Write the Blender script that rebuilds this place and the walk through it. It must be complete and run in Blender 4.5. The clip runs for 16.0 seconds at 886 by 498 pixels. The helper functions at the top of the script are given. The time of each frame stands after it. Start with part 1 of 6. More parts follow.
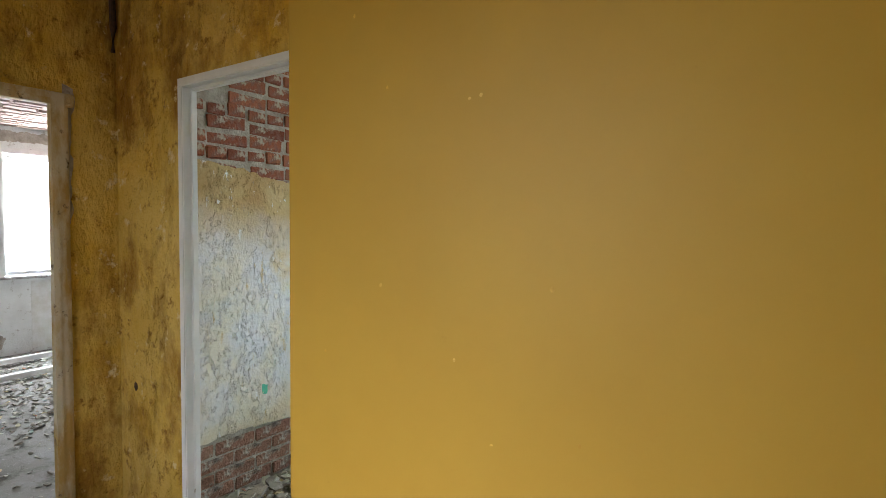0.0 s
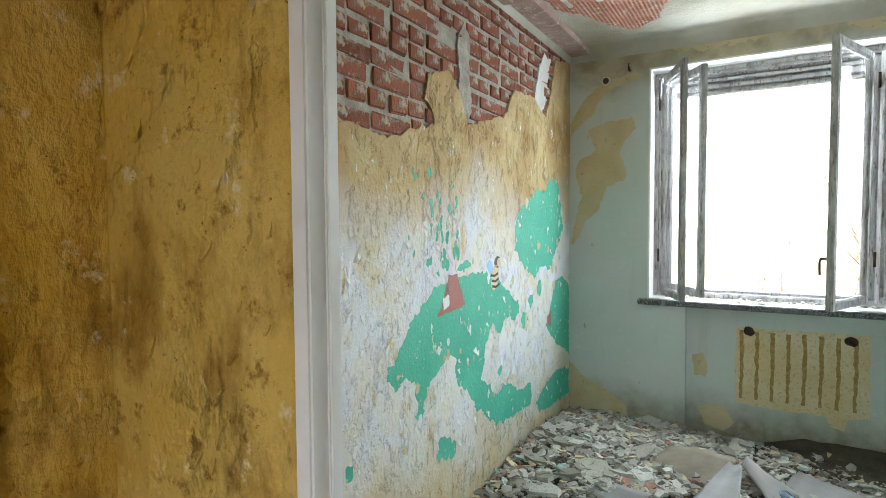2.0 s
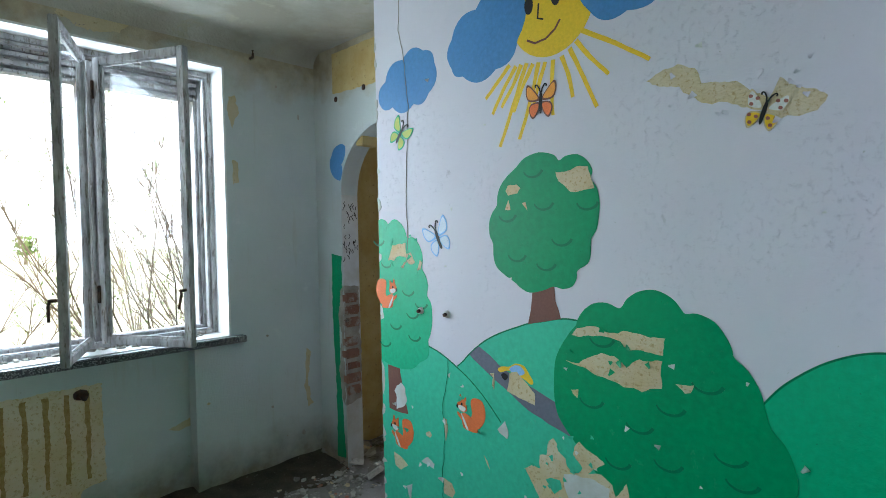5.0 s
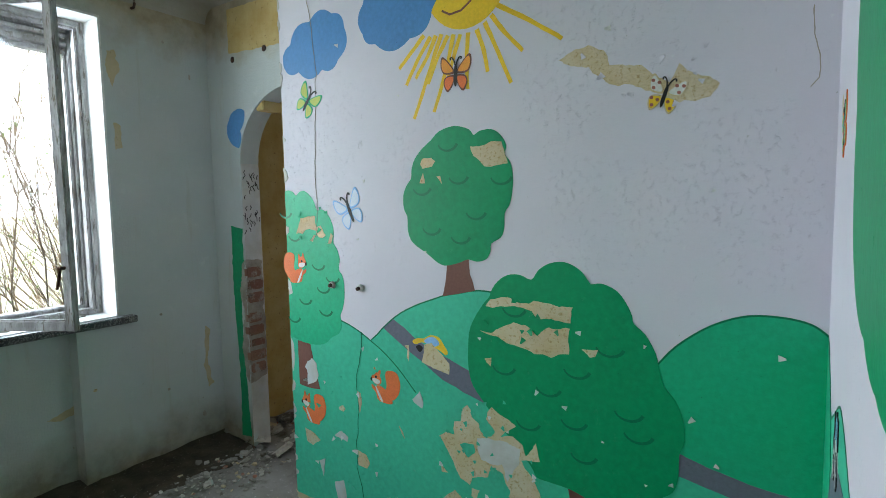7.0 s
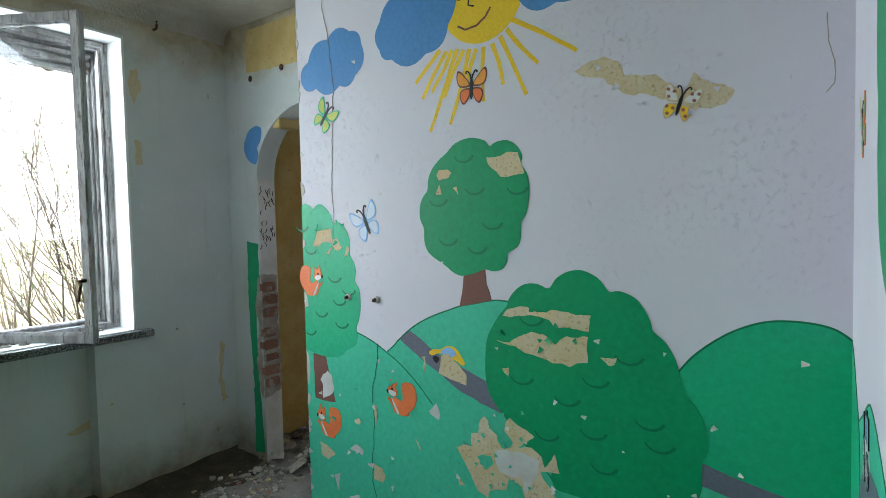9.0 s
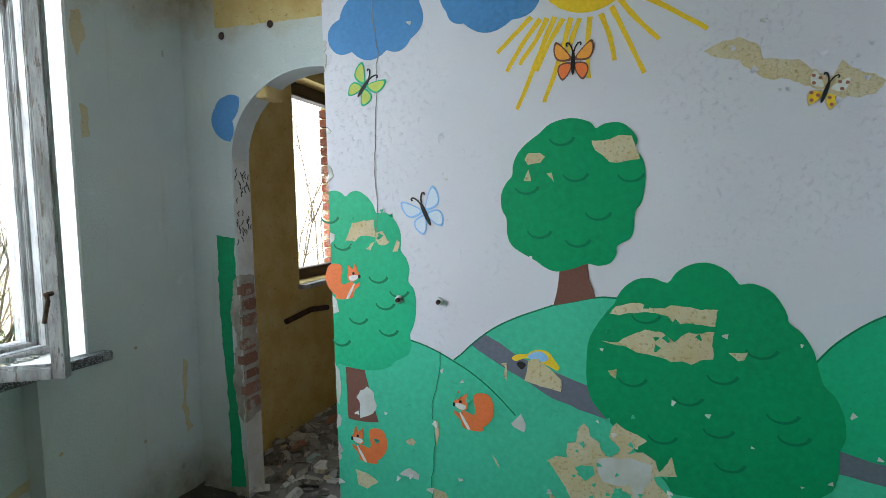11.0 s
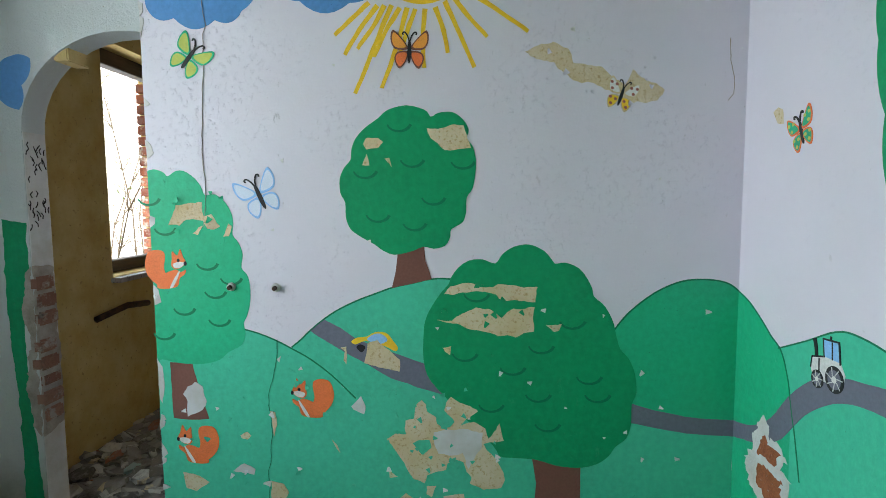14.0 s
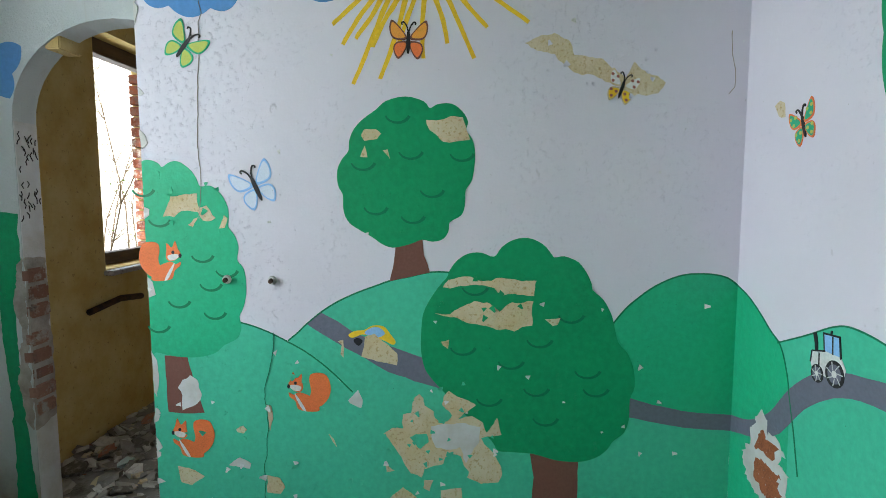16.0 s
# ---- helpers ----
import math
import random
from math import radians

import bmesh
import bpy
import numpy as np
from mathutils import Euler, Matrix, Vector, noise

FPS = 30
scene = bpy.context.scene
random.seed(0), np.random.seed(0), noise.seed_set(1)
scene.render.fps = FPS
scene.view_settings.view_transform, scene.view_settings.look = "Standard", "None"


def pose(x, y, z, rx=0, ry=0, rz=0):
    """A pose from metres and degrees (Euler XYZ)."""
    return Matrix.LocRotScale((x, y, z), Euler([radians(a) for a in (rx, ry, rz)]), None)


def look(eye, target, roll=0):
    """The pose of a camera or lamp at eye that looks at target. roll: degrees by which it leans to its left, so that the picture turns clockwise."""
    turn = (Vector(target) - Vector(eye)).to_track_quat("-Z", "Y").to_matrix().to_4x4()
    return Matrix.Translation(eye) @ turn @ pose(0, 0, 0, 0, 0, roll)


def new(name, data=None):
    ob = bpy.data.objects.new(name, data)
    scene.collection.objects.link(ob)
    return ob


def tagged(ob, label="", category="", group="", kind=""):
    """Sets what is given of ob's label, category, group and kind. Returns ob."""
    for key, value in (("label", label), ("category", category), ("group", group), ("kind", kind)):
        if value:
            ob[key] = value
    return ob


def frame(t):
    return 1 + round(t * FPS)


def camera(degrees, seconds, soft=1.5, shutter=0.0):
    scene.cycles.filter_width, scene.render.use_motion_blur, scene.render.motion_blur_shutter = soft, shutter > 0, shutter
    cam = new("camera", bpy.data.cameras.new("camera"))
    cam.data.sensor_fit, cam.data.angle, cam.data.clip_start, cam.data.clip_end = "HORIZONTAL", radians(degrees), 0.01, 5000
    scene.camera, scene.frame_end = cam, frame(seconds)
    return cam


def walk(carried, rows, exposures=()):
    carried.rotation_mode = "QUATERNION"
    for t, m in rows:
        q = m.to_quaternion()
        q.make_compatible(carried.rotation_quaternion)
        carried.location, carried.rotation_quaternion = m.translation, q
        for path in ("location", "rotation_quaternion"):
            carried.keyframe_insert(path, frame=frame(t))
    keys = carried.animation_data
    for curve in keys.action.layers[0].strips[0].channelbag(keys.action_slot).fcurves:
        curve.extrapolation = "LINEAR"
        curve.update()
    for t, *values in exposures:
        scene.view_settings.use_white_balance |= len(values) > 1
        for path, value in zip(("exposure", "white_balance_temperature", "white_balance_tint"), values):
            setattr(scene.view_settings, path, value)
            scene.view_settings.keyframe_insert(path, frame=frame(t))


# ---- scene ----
cam = camera(78, 16.0, soft=0.9)
ROWS = [
    (0.0, -0.165, -1.430, 1.500, 33.70, -2.30, -0.40),
    (0.5, -0.614, -1.213, 1.501, 39.80, -2.10, -0.36),
    (1.0, -0.963, -1.117, 1.486, 41.47, -2.17, 0.12),
    (1.5, -1.304, -0.982, 1.414, 37.72, -2.21, 0.33),
    (2.0, -1.539, -0.827, 1.423, 30.42, -2.63, 0.37),
    (2.5, -1.721, -0.678, 1.426, 19.74, -3.91, -0.27),
    (3.0, -1.809, -0.617, 1.360, 7.53, -5.17, -1.44),
    (3.5, -1.835, -0.555, 1.372, -6.16, -6.86, -2.99),
    (4.0, -1.828, -0.265, 1.369, -19.13, -5.64, -1.95),
    (4.5, -1.743, -0.104, 1.434, -33.73, -3.96, -1.23),
    (5.0, -1.775, 0.016, 1.454, -46.20, -1.28, 1.22),
    (5.2, -1.792, 0.036, 1.458, -49.75, -1.33, 1.55),
    (7.3, -1.809, 0.080, 1.482, -57.15, -4.62, 0.68),
    (7.5, -1.810, 0.085, 1.489, -57.25, -3.89, 0.26),
    (8.0, -1.804, 0.086, 1.505, -58.57, -2.34, -0.53),
    (8.5, -1.827, 0.079, 1.510, -58.00, -1.86, 0.64),
    (9.0, -1.842, 0.092, 1.431, -55.98, -2.48, 1.28),
    (9.2, -1.836, 0.137, 1.421, -54.16, -4.71, 1.93),
    (11.3, -2.003, 1.079, 1.480, -77.08, -3.64, 1.11),
    (11.5, -2.010, 1.090, 1.499, -80.92, -3.30, 0.83),
    (12.0, -2.022, 0.986, 1.458, -85.69, -1.60, 0.78),
    (12.5, -2.012, 0.944, 1.438, -87.83, -2.95, 0.73),
    (13.0, -2.001, 0.921, 1.418, -88.40, -4.60, 0.72),
    (13.5, -1.999, 0.947, 1.414, -88.09, -4.99, 0.57),
    (14.0, -2.003, 0.996, 1.422, -87.84, -4.94, 0.42),
    (14.5, -2.005, 1.023, 1.424, -87.87, -4.94, 0.32),
    (15.0, -1.997, 1.021, 1.416, -88.03, -5.64, -0.13),
    (15.5, -1.994, 1.021, 1.412, -88.36, -5.73, -0.17),
    (16.0, -1.987, 1.012, 1.414, -88.42, -5.48, 0.11),
]
walk(cam, [(t, pose(x, y, z, 90 + pitch, roll, yaw)) for t, x, y, z, yaw, pitch, roll in ROWS],
     exposures=[(0.0, 2.3, 6500, 10), (1.0, 2.55, 6500, 10), (2.5, 2.48, 6250, 9), (3.5, 2.12, 5800, 8), (4.3, 1.8, 5650, 6), (5.0, 1.65, 5800, 6), (8.0, 1.62, 6150, 7), (9.0, 1.62, 6150, 7), (16.0, 1.72, 6250, 9)])

# ---- plan, in metres ----
XL = -2.78      # painted west wall, room side
YW = 3.13       # window wall, room side
YP = -0.42      # thicker yellow wall beside the doorway, corridor side
YC = -0.28      # door wall, corridor side (its room side is y = 0)
YI = -0.245     # its thin room-side face beside the west wall
XE = -2.56      # corridor's end wall
XA = 0.27       # wall with the arched opening; the mural wall is x = 0
YM = 2.17       # free edge of the mural wall
HZ = 2.66       # ceiling of the room
HC = 2.46       # ceiling of the corridor
DL, DR, DH = -2.055, -1.41, 2.0     # doorway into the room
WX0, WX1, WZ0, WZ1 = -2.23, -0.335, 0.9, 2.47   # window opening
X2 = -7.7       # far wall of the next room

# ---- sky and light ----
world = bpy.data.worlds.new("sky")
scene.world = world
world.use_nodes = True
wn = world.node_tree
sky = wn.nodes.new("ShaderNodeTexSky")
sky.sky_type, sky.sun_disc = "NISHITA", False
sky.sun_elevation, sky.sun_rotation = radians(48), radians(200)
sky.air_density, sky.dust_density, sky.ozone_density = 1.0, 4.0, 1.0
wn.links.new(sky.outputs[0], wn.nodes["Background"].inputs[0])
wn.nodes["Background"].inputs[1].default_value = 0.15
sun = new("sun", bpy.data.lights.new("sun", "SUN"))
sun.data.energy, sun.data.angle, sun.data.color = 5.0, radians(14), (1.0, 0.96, 0.9)
sun.matrix_world = look((-3.4 * 0.67, -9.4 * 0.67, 7.4), (0, 0, 0))


def opening_light(name, place, target, wide, high, watts):
    """An area lamp set in an opening: skylight, or the corridor's added fill."""
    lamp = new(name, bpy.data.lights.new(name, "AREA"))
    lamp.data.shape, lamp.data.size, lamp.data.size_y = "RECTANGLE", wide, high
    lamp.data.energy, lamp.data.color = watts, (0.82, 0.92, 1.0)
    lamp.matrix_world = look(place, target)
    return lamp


opening_light("skylight_window", (-1.28, YW + 0.42, 1.75), (-1.1, 0, 0.2), 1.85, 1.5, 24)
opening_light("skylight_next_room", (X2 - 0.2, 1.47, 1.6), (0, 0.0, 0.6), 1.4, 1.4, 65)
opening_light("skylight_arch_room", (1.75, YW + 0.42, 1.7), (1.6, 0, 1.2), 0.9, 1.4, 8)
# Fill added to brighten the corridor; no source is known behind it.
opening_light("fill_corridor", (-1.3, -2.42, 1.6), (-1.3, 0, 1.4), 1.15, 1.35, 1.1)

# ---- node helpers ----


class Mat:
    def __init__(self, name, rough=0.85, metal=0.0, spec=0.3):
        self.m = bpy.data.materials.new(name)
        self.m.use_nodes = True
        self.nt = self.m.node_tree
        self.b = self.nt.nodes["Principled BSDF"]
        self.b.inputs["Roughness"].default_value = rough
        self.b.inputs["Metallic"].default_value = metal
        self.b.inputs["Specular IOR Level"].default_value = spec
        self.tc = self.nt.nodes.new("ShaderNodeTexCoord")
        self.co = self.tc.outputs["Object"]

    def put(self, kind, **ins):
        n = self.nt.nodes.new(kind)
        for k, v in ins.items():
            self.plug(n.inputs[k.replace("_", " ")], v)
        return n

    def plug(self, socket, v):
        if isinstance(v, bpy.types.NodeSocket):
            self.nt.links.new(v, socket)
        elif isinstance(v, tuple) and len(v) == 3 and socket.type == "RGBA":
            socket.default_value = (*v, 1)
        else:
            socket.default_value = v

    def stretch(self, sx, sy, sz):
        return self.put("ShaderNodeMapping", Vector=self.co, Scale=(sx, sy, sz)).outputs[0]

    def noise(self, scale, detail=6.0, rough=0.6, vec=None, dist=0.0):
        return self.put("ShaderNodeTexNoise", Vector=vec or self.co, Scale=scale, Detail=detail, Roughness=rough, Distortion=dist).outputs["Fac"]

    def cells(self, scale, vec=None):
        return self.put("ShaderNodeTexVoronoi", Vector=vec or self.co, Scale=scale).outputs["Distance"]

    def step(self, fac, lo, hi):
        n = self.put("ShaderNodeMapRange", Value=fac)
        n.inputs["From Min"].default_value, n.inputs["From Max"].default_value = lo, hi
        return n.outputs[0]

    def calc(self, op, a, b):
        n = self.nt.nodes.new("ShaderNodeMath")
        n.operation = op
        self.plug(n.inputs[0], a), self.plug(n.inputs[1], b)
        return n.outputs[0]

    def axis(self, i):
        return self.put("ShaderNodeSeparateXYZ", Vector=self.co).outputs[i]

    def mix(self, fac, a, b):
        n = self.nt.nodes.new("ShaderNodeMix")
        n.data_type = "RGBA"
        self.plug(n.inputs[0], fac), self.plug(n.inputs[6], a), self.plug(n.inputs[7], b)
        return n.outputs[2]

    def rnd(self):
        return self.nt.nodes.new("ShaderNodeObjectInfo").outputs["Random"]

    def island(self):
        return self.nt.nodes.new("ShaderNodeNewGeometry").outputs["Random Per Island"]

    def done(self, colour, height=None, strength=0.3, dist=0.01):
        self.plug(self.b.inputs["Base Color"], colour)
        if height is not None:
            n = self.put("ShaderNodeBump", Height=height, Strength=strength, Distance=dist)
            self.nt.links.new(n.outputs[0], self.b.inputs["Normal"])
        return self.m


def painted(name, col, dark=0.75, rough=0.6, scale=5.0, bump=0.25, worn=None, spec=0.3):
    """Old wall paint: cloudy tone, brush grain, optional worn-through specks."""
    k = Mat(name, rough, 0, spec)
    deep = tuple(c * dark for c in col)
    c = k.mix(k.step(k.noise(scale), 0.3, 0.7), col, deep)
    c = k.mix(k.step(k.noise(scale * 14, 3), 0.35, 0.75), c, tuple(min(1, v * 1.12) for v in col))
    if worn:
        c = k.mix(k.step(k.noise(scale * 6, 5, 0.65), 0.66, 0.69), c, worn)
    c = k.mix(k.step(k.noise(85, 3, 0.7), 0.70, 0.74), c, tuple(v * 0.55 for v in col))
    h = k.calc("ADD", k.calc("MULTIPLY", k.noise(14, 4), 0.7), k.calc("MULTIPLY", k.noise(110, 3), 0.22))
    blister = k.calc("MULTIPLY", k.step(k.noise(30, 5, 0.7), 0.64, 0.68), k.step(k.noise(2.6, 3), 0.46, 0.58))
    h = k.calc("ADD", h, k.calc("ADD", blister, k.calc("MULTIPLY", k.step(k.noise(13, 7, 0.72, k.stretch(1, 1, 0.45)), 0.665, 0.69), 1.1)))
    return k.done(c, h, min(1.0, bump * 1.8), 0.006)


# ---- materials ----
OCHRE = (0.52, 0.33, 0.055)
CREAM = (0.60, 0.47, 0.25)

k = Mat("corridor_plaster", 0.75)
c = k.mix(k.step(k.noise(2.2, 7, 0.65), 0.38, 0.66), (0.58, 0.36, 0.045), (0.66, 0.47, 0.13))
c = k.mix(k.step(k.noise(3.4, 8, 0.7, k.stretch(1, 1, 0.5)), 0.50, 0.64), c, (0.27, 0.135, 0.016))
c = k.mix(k.step(k.noise(11, 6, 0.7), 0.60, 0.68), c, (0.72, 0.60, 0.33))
c = k.mix(k.step(k.noise(16, 7, 0.72), 0.56, 0.66), c, (0.27, 0.145, 0.02))
c = k.mix(k.step(k.noise(60, 4, 0.7), 0.66, 0.72), c, (0.16, 0.09, 0.02))
h = k.calc("ADD", k.calc("MULTIPLY", k.noise(7, 8, 0.6, k.stretch(1, 1, 0.45)), 2.2), k.calc("MULTIPLY", k.noise(45, 4), 0.5))
flake = k.step(k.noise(13, 7, 0.72, k.stretch(1, 1, 0.45)), 0.58, 0.61)
h = k.calc("ADD", h, k.calc("MULTIPLY", flake, 0.7))
M_CORR = k.done(c, h, 0.75, 0.025)

k = Mat("smooth_yellow_paint", 0.5)
c = k.mix(k.step(k.noise(1.6, 5), 0.3, 0.7), (0.46, 0.30, 0.048), (0.42, 0.265, 0.040))
c = k.mix(k.step(k.noise(14, 4, 0.7), 0.7, 0.78), c, (0.40, 0.24, 0.04))
M_YELLOW = k.done(c, k.calc("ADD", k.noise(9, 4), k.calc("MULTIPLY", k.noise(140, 2), 0.25)), 0.12, 0.006)

k = Mat("west_plaster", 0.85)
z = k.axis(2)
up = k.calc("ADD", z, k.calc("MULTIPLY", k.calc("SUBTRACT", k.noise(1.5, 5), 0.5), 1.0))
c = k.mix(k.step(k.noise(4, 7, 0.65), 0.42, 0.6), (0.70, 0.715, 0.77), (0.72, 0.69, 0.62))
c = k.mix(k.step(k.noise(2.2, 7, 0.62), 0.60, 0.72), c, (0.62, 0.52, 0.33))
# Ochre stain near the top, deepened to carry the dimmer light there.
c = k.mix(k.calc("MULTIPLY", k.step(up, 1.30, 1.72), 0.95), c, k.mix(k.step(k.noise(3, 6), 0.38, 0.62), (0.38, 0.22, 0.055), (0.53, 0.40, 0.19)))
c = k.mix(k.calc("MULTIPLY", k.step(up, 0.66, 0.2), 0.9), c, k.mix(k.step(k.noise(3.5, 6), 0.4, 0.6), (0.55, 0.40, 0.18), (0.62, 0.55, 0.38)))
c = k.mix(k.step(k.noise(20, 7, 0.75, k.stretch(1, 1, 0.4)), 0.61, 0.66), c, (0.80, 0.81, 0.83))
c = k.mix(k.step(k.noise(7, 8, 0.75, k.stretch(1, 1, 0.35)), 0.60, 0.66), c, (0.60, 0.47, 0.25))
c = k.mix(k.step(k.noise(90, 4, 0.7), 0.68, 0.73), c, (0.40, 0.32, 0.20))
flake = k.calc("MULTIPLY", k.step(k.noise(9, 8, 0.7, k.stretch(1, 1, 0.6)), 0.54, 0.57), k.step(k.noise(1.7, 3), 0.42, 0.6))
h = k.calc("ADD", flake, k.calc("MULTIPLY", k.noise(55, 5), 0.4))
scale = k.step(k.noise(20, 7, 0.74, k.stretch(1, 1, 0.5)), 0.57, 0.60)
c = k.mix(k.calc("MULTIPLY", k.step(k.noise(26, 7, 0.75, k.stretch(1, 1, 0.4)), 0.635, 0.65), 0.75), c, (0.33, 0.29, 0.22))
h = k.calc("ADD", h, k.calc("MULTIPLY", scale, 0.6))
M_WEST = k.done(c, h, 0.9, 0.013)

k = Mat("pale_green_plaster", 0.8)
c = k.mix(k.step(k.noise(1.8, 6), 0.35, 0.68), (0.565, 0.605, 0.595), (0.50, 0.545, 0.535))
c = k.mix(k.step(k.noise(9, 6, 0.7), 0.6, 0.75), c, (0.62, 0.655, 0.635))
c = k.mix(k.step(k.noise(45, 4), 0.71, 0.76), c, (0.35, 0.33, 0.26))
low = k.calc("ADD", k.axis(2), k.calc("MULTIPLY", k.noise(5, 5), 0.35))
c = k.mix(k.calc("MULTIPLY", k.step(low, 0.50, 0.22), 0.9), c, k.mix(k.step(k.noise(14, 5), 0.4, 0.6), (0.33, 0.29, 0.21), (0.22, 0.19, 0.13)))
c = k.mix(k.calc("MULTIPLY", k.step(k.noise(9, 6, 0.7, k.stretch(1.6, 1.6, 0.14)), 0.58, 0.72), 0.45), c, (0.45, 0.44, 0.36))
leak = k.calc("ADD", k.axis(2), k.calc("MULTIPLY", k.noise(2.6, 6, 0.65), 0.55))
c = k.mix(k.calc("MULTIPLY", k.step(leak, 2.60, 2.80), 0.9), c, k.mix(k.step(k.noise(7, 6), 0.4, 0.6), (0.46, 0.39, 0.25), (0.31, 0.25, 0.15)))
M_GREEN = k.done(c, k.calc("ADD", k.noise(12, 5), k.calc("MULTIPLY", k.noise(120, 3), 0.8)), 0.5, 0.007)

k = Mat("mural_white", 0.75)
c = k.mix(k.step(k.noise(1.4, 5), 0.35, 0.7), (0.725, 0.705, 0.78), (0.685, 0.665, 0.735))
c = k.mix(k.step(k.noise(26, 5, 0.7), 0.66, 0.74), c, (0.76, 0.77, 0.80))
c = k.mix(k.step(k.noise(70, 3), 0.72, 0.76), c, (0.47, 0.46, 0.46))
rough = k.calc("MULTIPLY", k.step(k.noise(48, 6, 0.75), 0.56, 0.66), k.step(k.noise(2.3, 3), 0.47, 0.58))
dent = k.step(k.noise(17, 7, 0.72, k.stretch(1, 1, 0.4)), 0.665, 0.685)
c = k.mix(k.calc("MULTIPLY", dent, 0.35), c, (0.50, 0.48, 0.50))
h = k.calc("ADD", k.calc("MULTIPLY", k.noise(7, 4), 0.8), k.calc("MULTIPLY", k.noise(120, 3), 0.18))
M_MURAL = k.done(c, k.calc("ADD", h, k.calc("ADD", rough, k.calc("MULTIPLY", dent, 1.3))), 0.5, 0.006)

k = Mat("peeled_cream", 0.9)
c = k.mix(k.step(k.noise(7, 6), 0.35, 0.65), (0.62, 0.50, 0.28), (0.68, 0.59, 0.42))
c = k.mix(k.step(k.noise(75, 4, 0.7), 0.54, 0.66), c, (0.48, 0.35, 0.17))
M_PEEL = k.done(c, k.noise(110, 4), 0.8, 0.005)

k = Mat("peeled_ochre", 0.9)
c = k.mix(k.step(k.noise(6, 6), 0.35, 0.65), (0.50, 0.35, 0.12), (0.60, 0.48, 0.22))
c = k.mix(k.step(k.noise(40, 4), 0.62, 0.7), c, (0.36, 0.25, 0.10))
M_PEELO = k.done(c, k.noise(90, 3), 0.5, 0.004)

k = Mat("bare_plaster_grey", 0.95)
c = k.mix(k.step(k.noise(9, 6), 0.35, 0.65), (0.66, 0.67, 0.67), (0.55, 0.54, 0.50))
M_BARE = k.done(c, k.noise(90, 4), 0.6, 0.005)

k = Mat("brick", 0.95)
c = k.mix(k.rnd(), (0.20, 0.056, 0.030), (0.36, 0.125, 0.065))
c = k.mix(k.step(k.noise(24, 6, 0.65), 0.45, 0.62), c, (0.23, 0.11, 0.085))
c = k.mix(k.step(k.noise(9, 8, 0.75), 0.54, 0.61), c, (0.42, 0.36, 0.29))
c = k.mix(k.step(k.noise(5, 6, 0.7), 0.60, 0.70), c, (0.14, 0.10, 0.085))
M_BRICK = k.done(c, k.noise(60, 6), 0.9, 0.012)

k = Mat("dusty_brick", 0.97)
c = k.mix(k.rnd(), (0.24, 0.12, 0.085), (0.34, 0.19, 0.14))
c = k.mix(k.step(k.noise(11, 8, 0.75), 0.52, 0.62), c, (0.42, 0.38, 0.33))
c = k.mix(k.step(k.noise(6, 6, 0.7), 0.56, 0.66), c, (0.13, 0.10, 0.085))
M_BRICKD = k.done(c, k.noise(50, 7), 1.0, 0.02)

k = Mat("mortar", 0.97)
c = k.mix(k.step(k.noise(14, 6), 0.35, 0.65), (0.46, 0.42, 0.37), (0.30, 0.265, 0.22))
M_MORTAR = k.done(c, k.noise(45, 6), 0.9, 0.015)

k = Mat("hollow_tile", 0.95)
wave = k.put("ShaderNodeTexWave", Vector=k.co, Scale=14.0, Distortion=0.6).outputs["Fac"]
c = k.mix(k.step(k.noise(6, 6), 0.35, 0.65), (0.36, 0.14, 0.09), (0.45, 0.23, 0.17))
c = k.mix(k.step(k.noise(22, 6, 0.7), 0.56, 0.66), c, (0.52, 0.46, 0.40))
M_TILE = k.done(c, k.calc("ADD", wave, k.noise(40, 4)), 0.6, 0.01)

k = Mat("ceiling_plaster", 0.9)
c = k.mix(k.step(k.noise(1.6, 6), 0.35, 0.65), (0.52, 0.50, 0.44), (0.34, 0.31, 0.24))
c = k.mix(k.step(k.noise(6, 7, 0.7), 0.56, 0.66), c, (0.42, 0.38, 0.28))
M_CEIL = k.done(c, k.calc("ADD", k.noise(9, 7), k.noise(60, 3)), 0.5, 0.01)

k = Mat("concrete_floor", 0.9)
c = k.mix(k.step(k.noise(1.9, 7), 0.35, 0.65), (0.20, 0.185, 0.165), (0.32, 0.31, 0.29))
c = k.mix(k.step(k.noise(30, 6, 0.75), 0.58, 0.66), c, (0.42, 0.41, 0.38))
c = k.mix(k.step(k.noise(5, 6, 0.7), 0.52, 0.66), c, (0.10, 0.09, 0.07))
M_FLOOR = k.done(c, k.calc("ADD", k.noise(20, 6), k.noise(140, 4)), 0.7, 0.008)

k = Mat("white_gloss_frame", 0.35, 0, 0.5)
c = k.mix(k.step(k.noise(5, 5), 0.4, 0.7), (0.74, 0.745, 0.75), (0.62, 0.62, 0.61))
c = k.mix(k.step(k.noise(28, 6, 0.7, k.stretch(1, 1, 0.3)), 0.69, 0.72), c, (0.35, 0.31, 0.25))
M_FRAME = k.done(c, k.noise(25, 4, 0.6, k.stretch(1, 1, 0.2)), 0.15, 0.004)

k = Mat("weathered_window_wood", 0.75)
c = k.mix(k.step(k.noise(8, 6, 0.65, k.stretch(2, 2, 0.7)), 0.42, 0.62), (0.46, 0.45, 0.45), (0.26, 0.25, 0.245))
c = k.mix(k.step(k.noise(30, 6, 0.7, k.stretch(2, 2, 0.35)), 0.55, 0.62), c, (0.17, 0.145, 0.12))
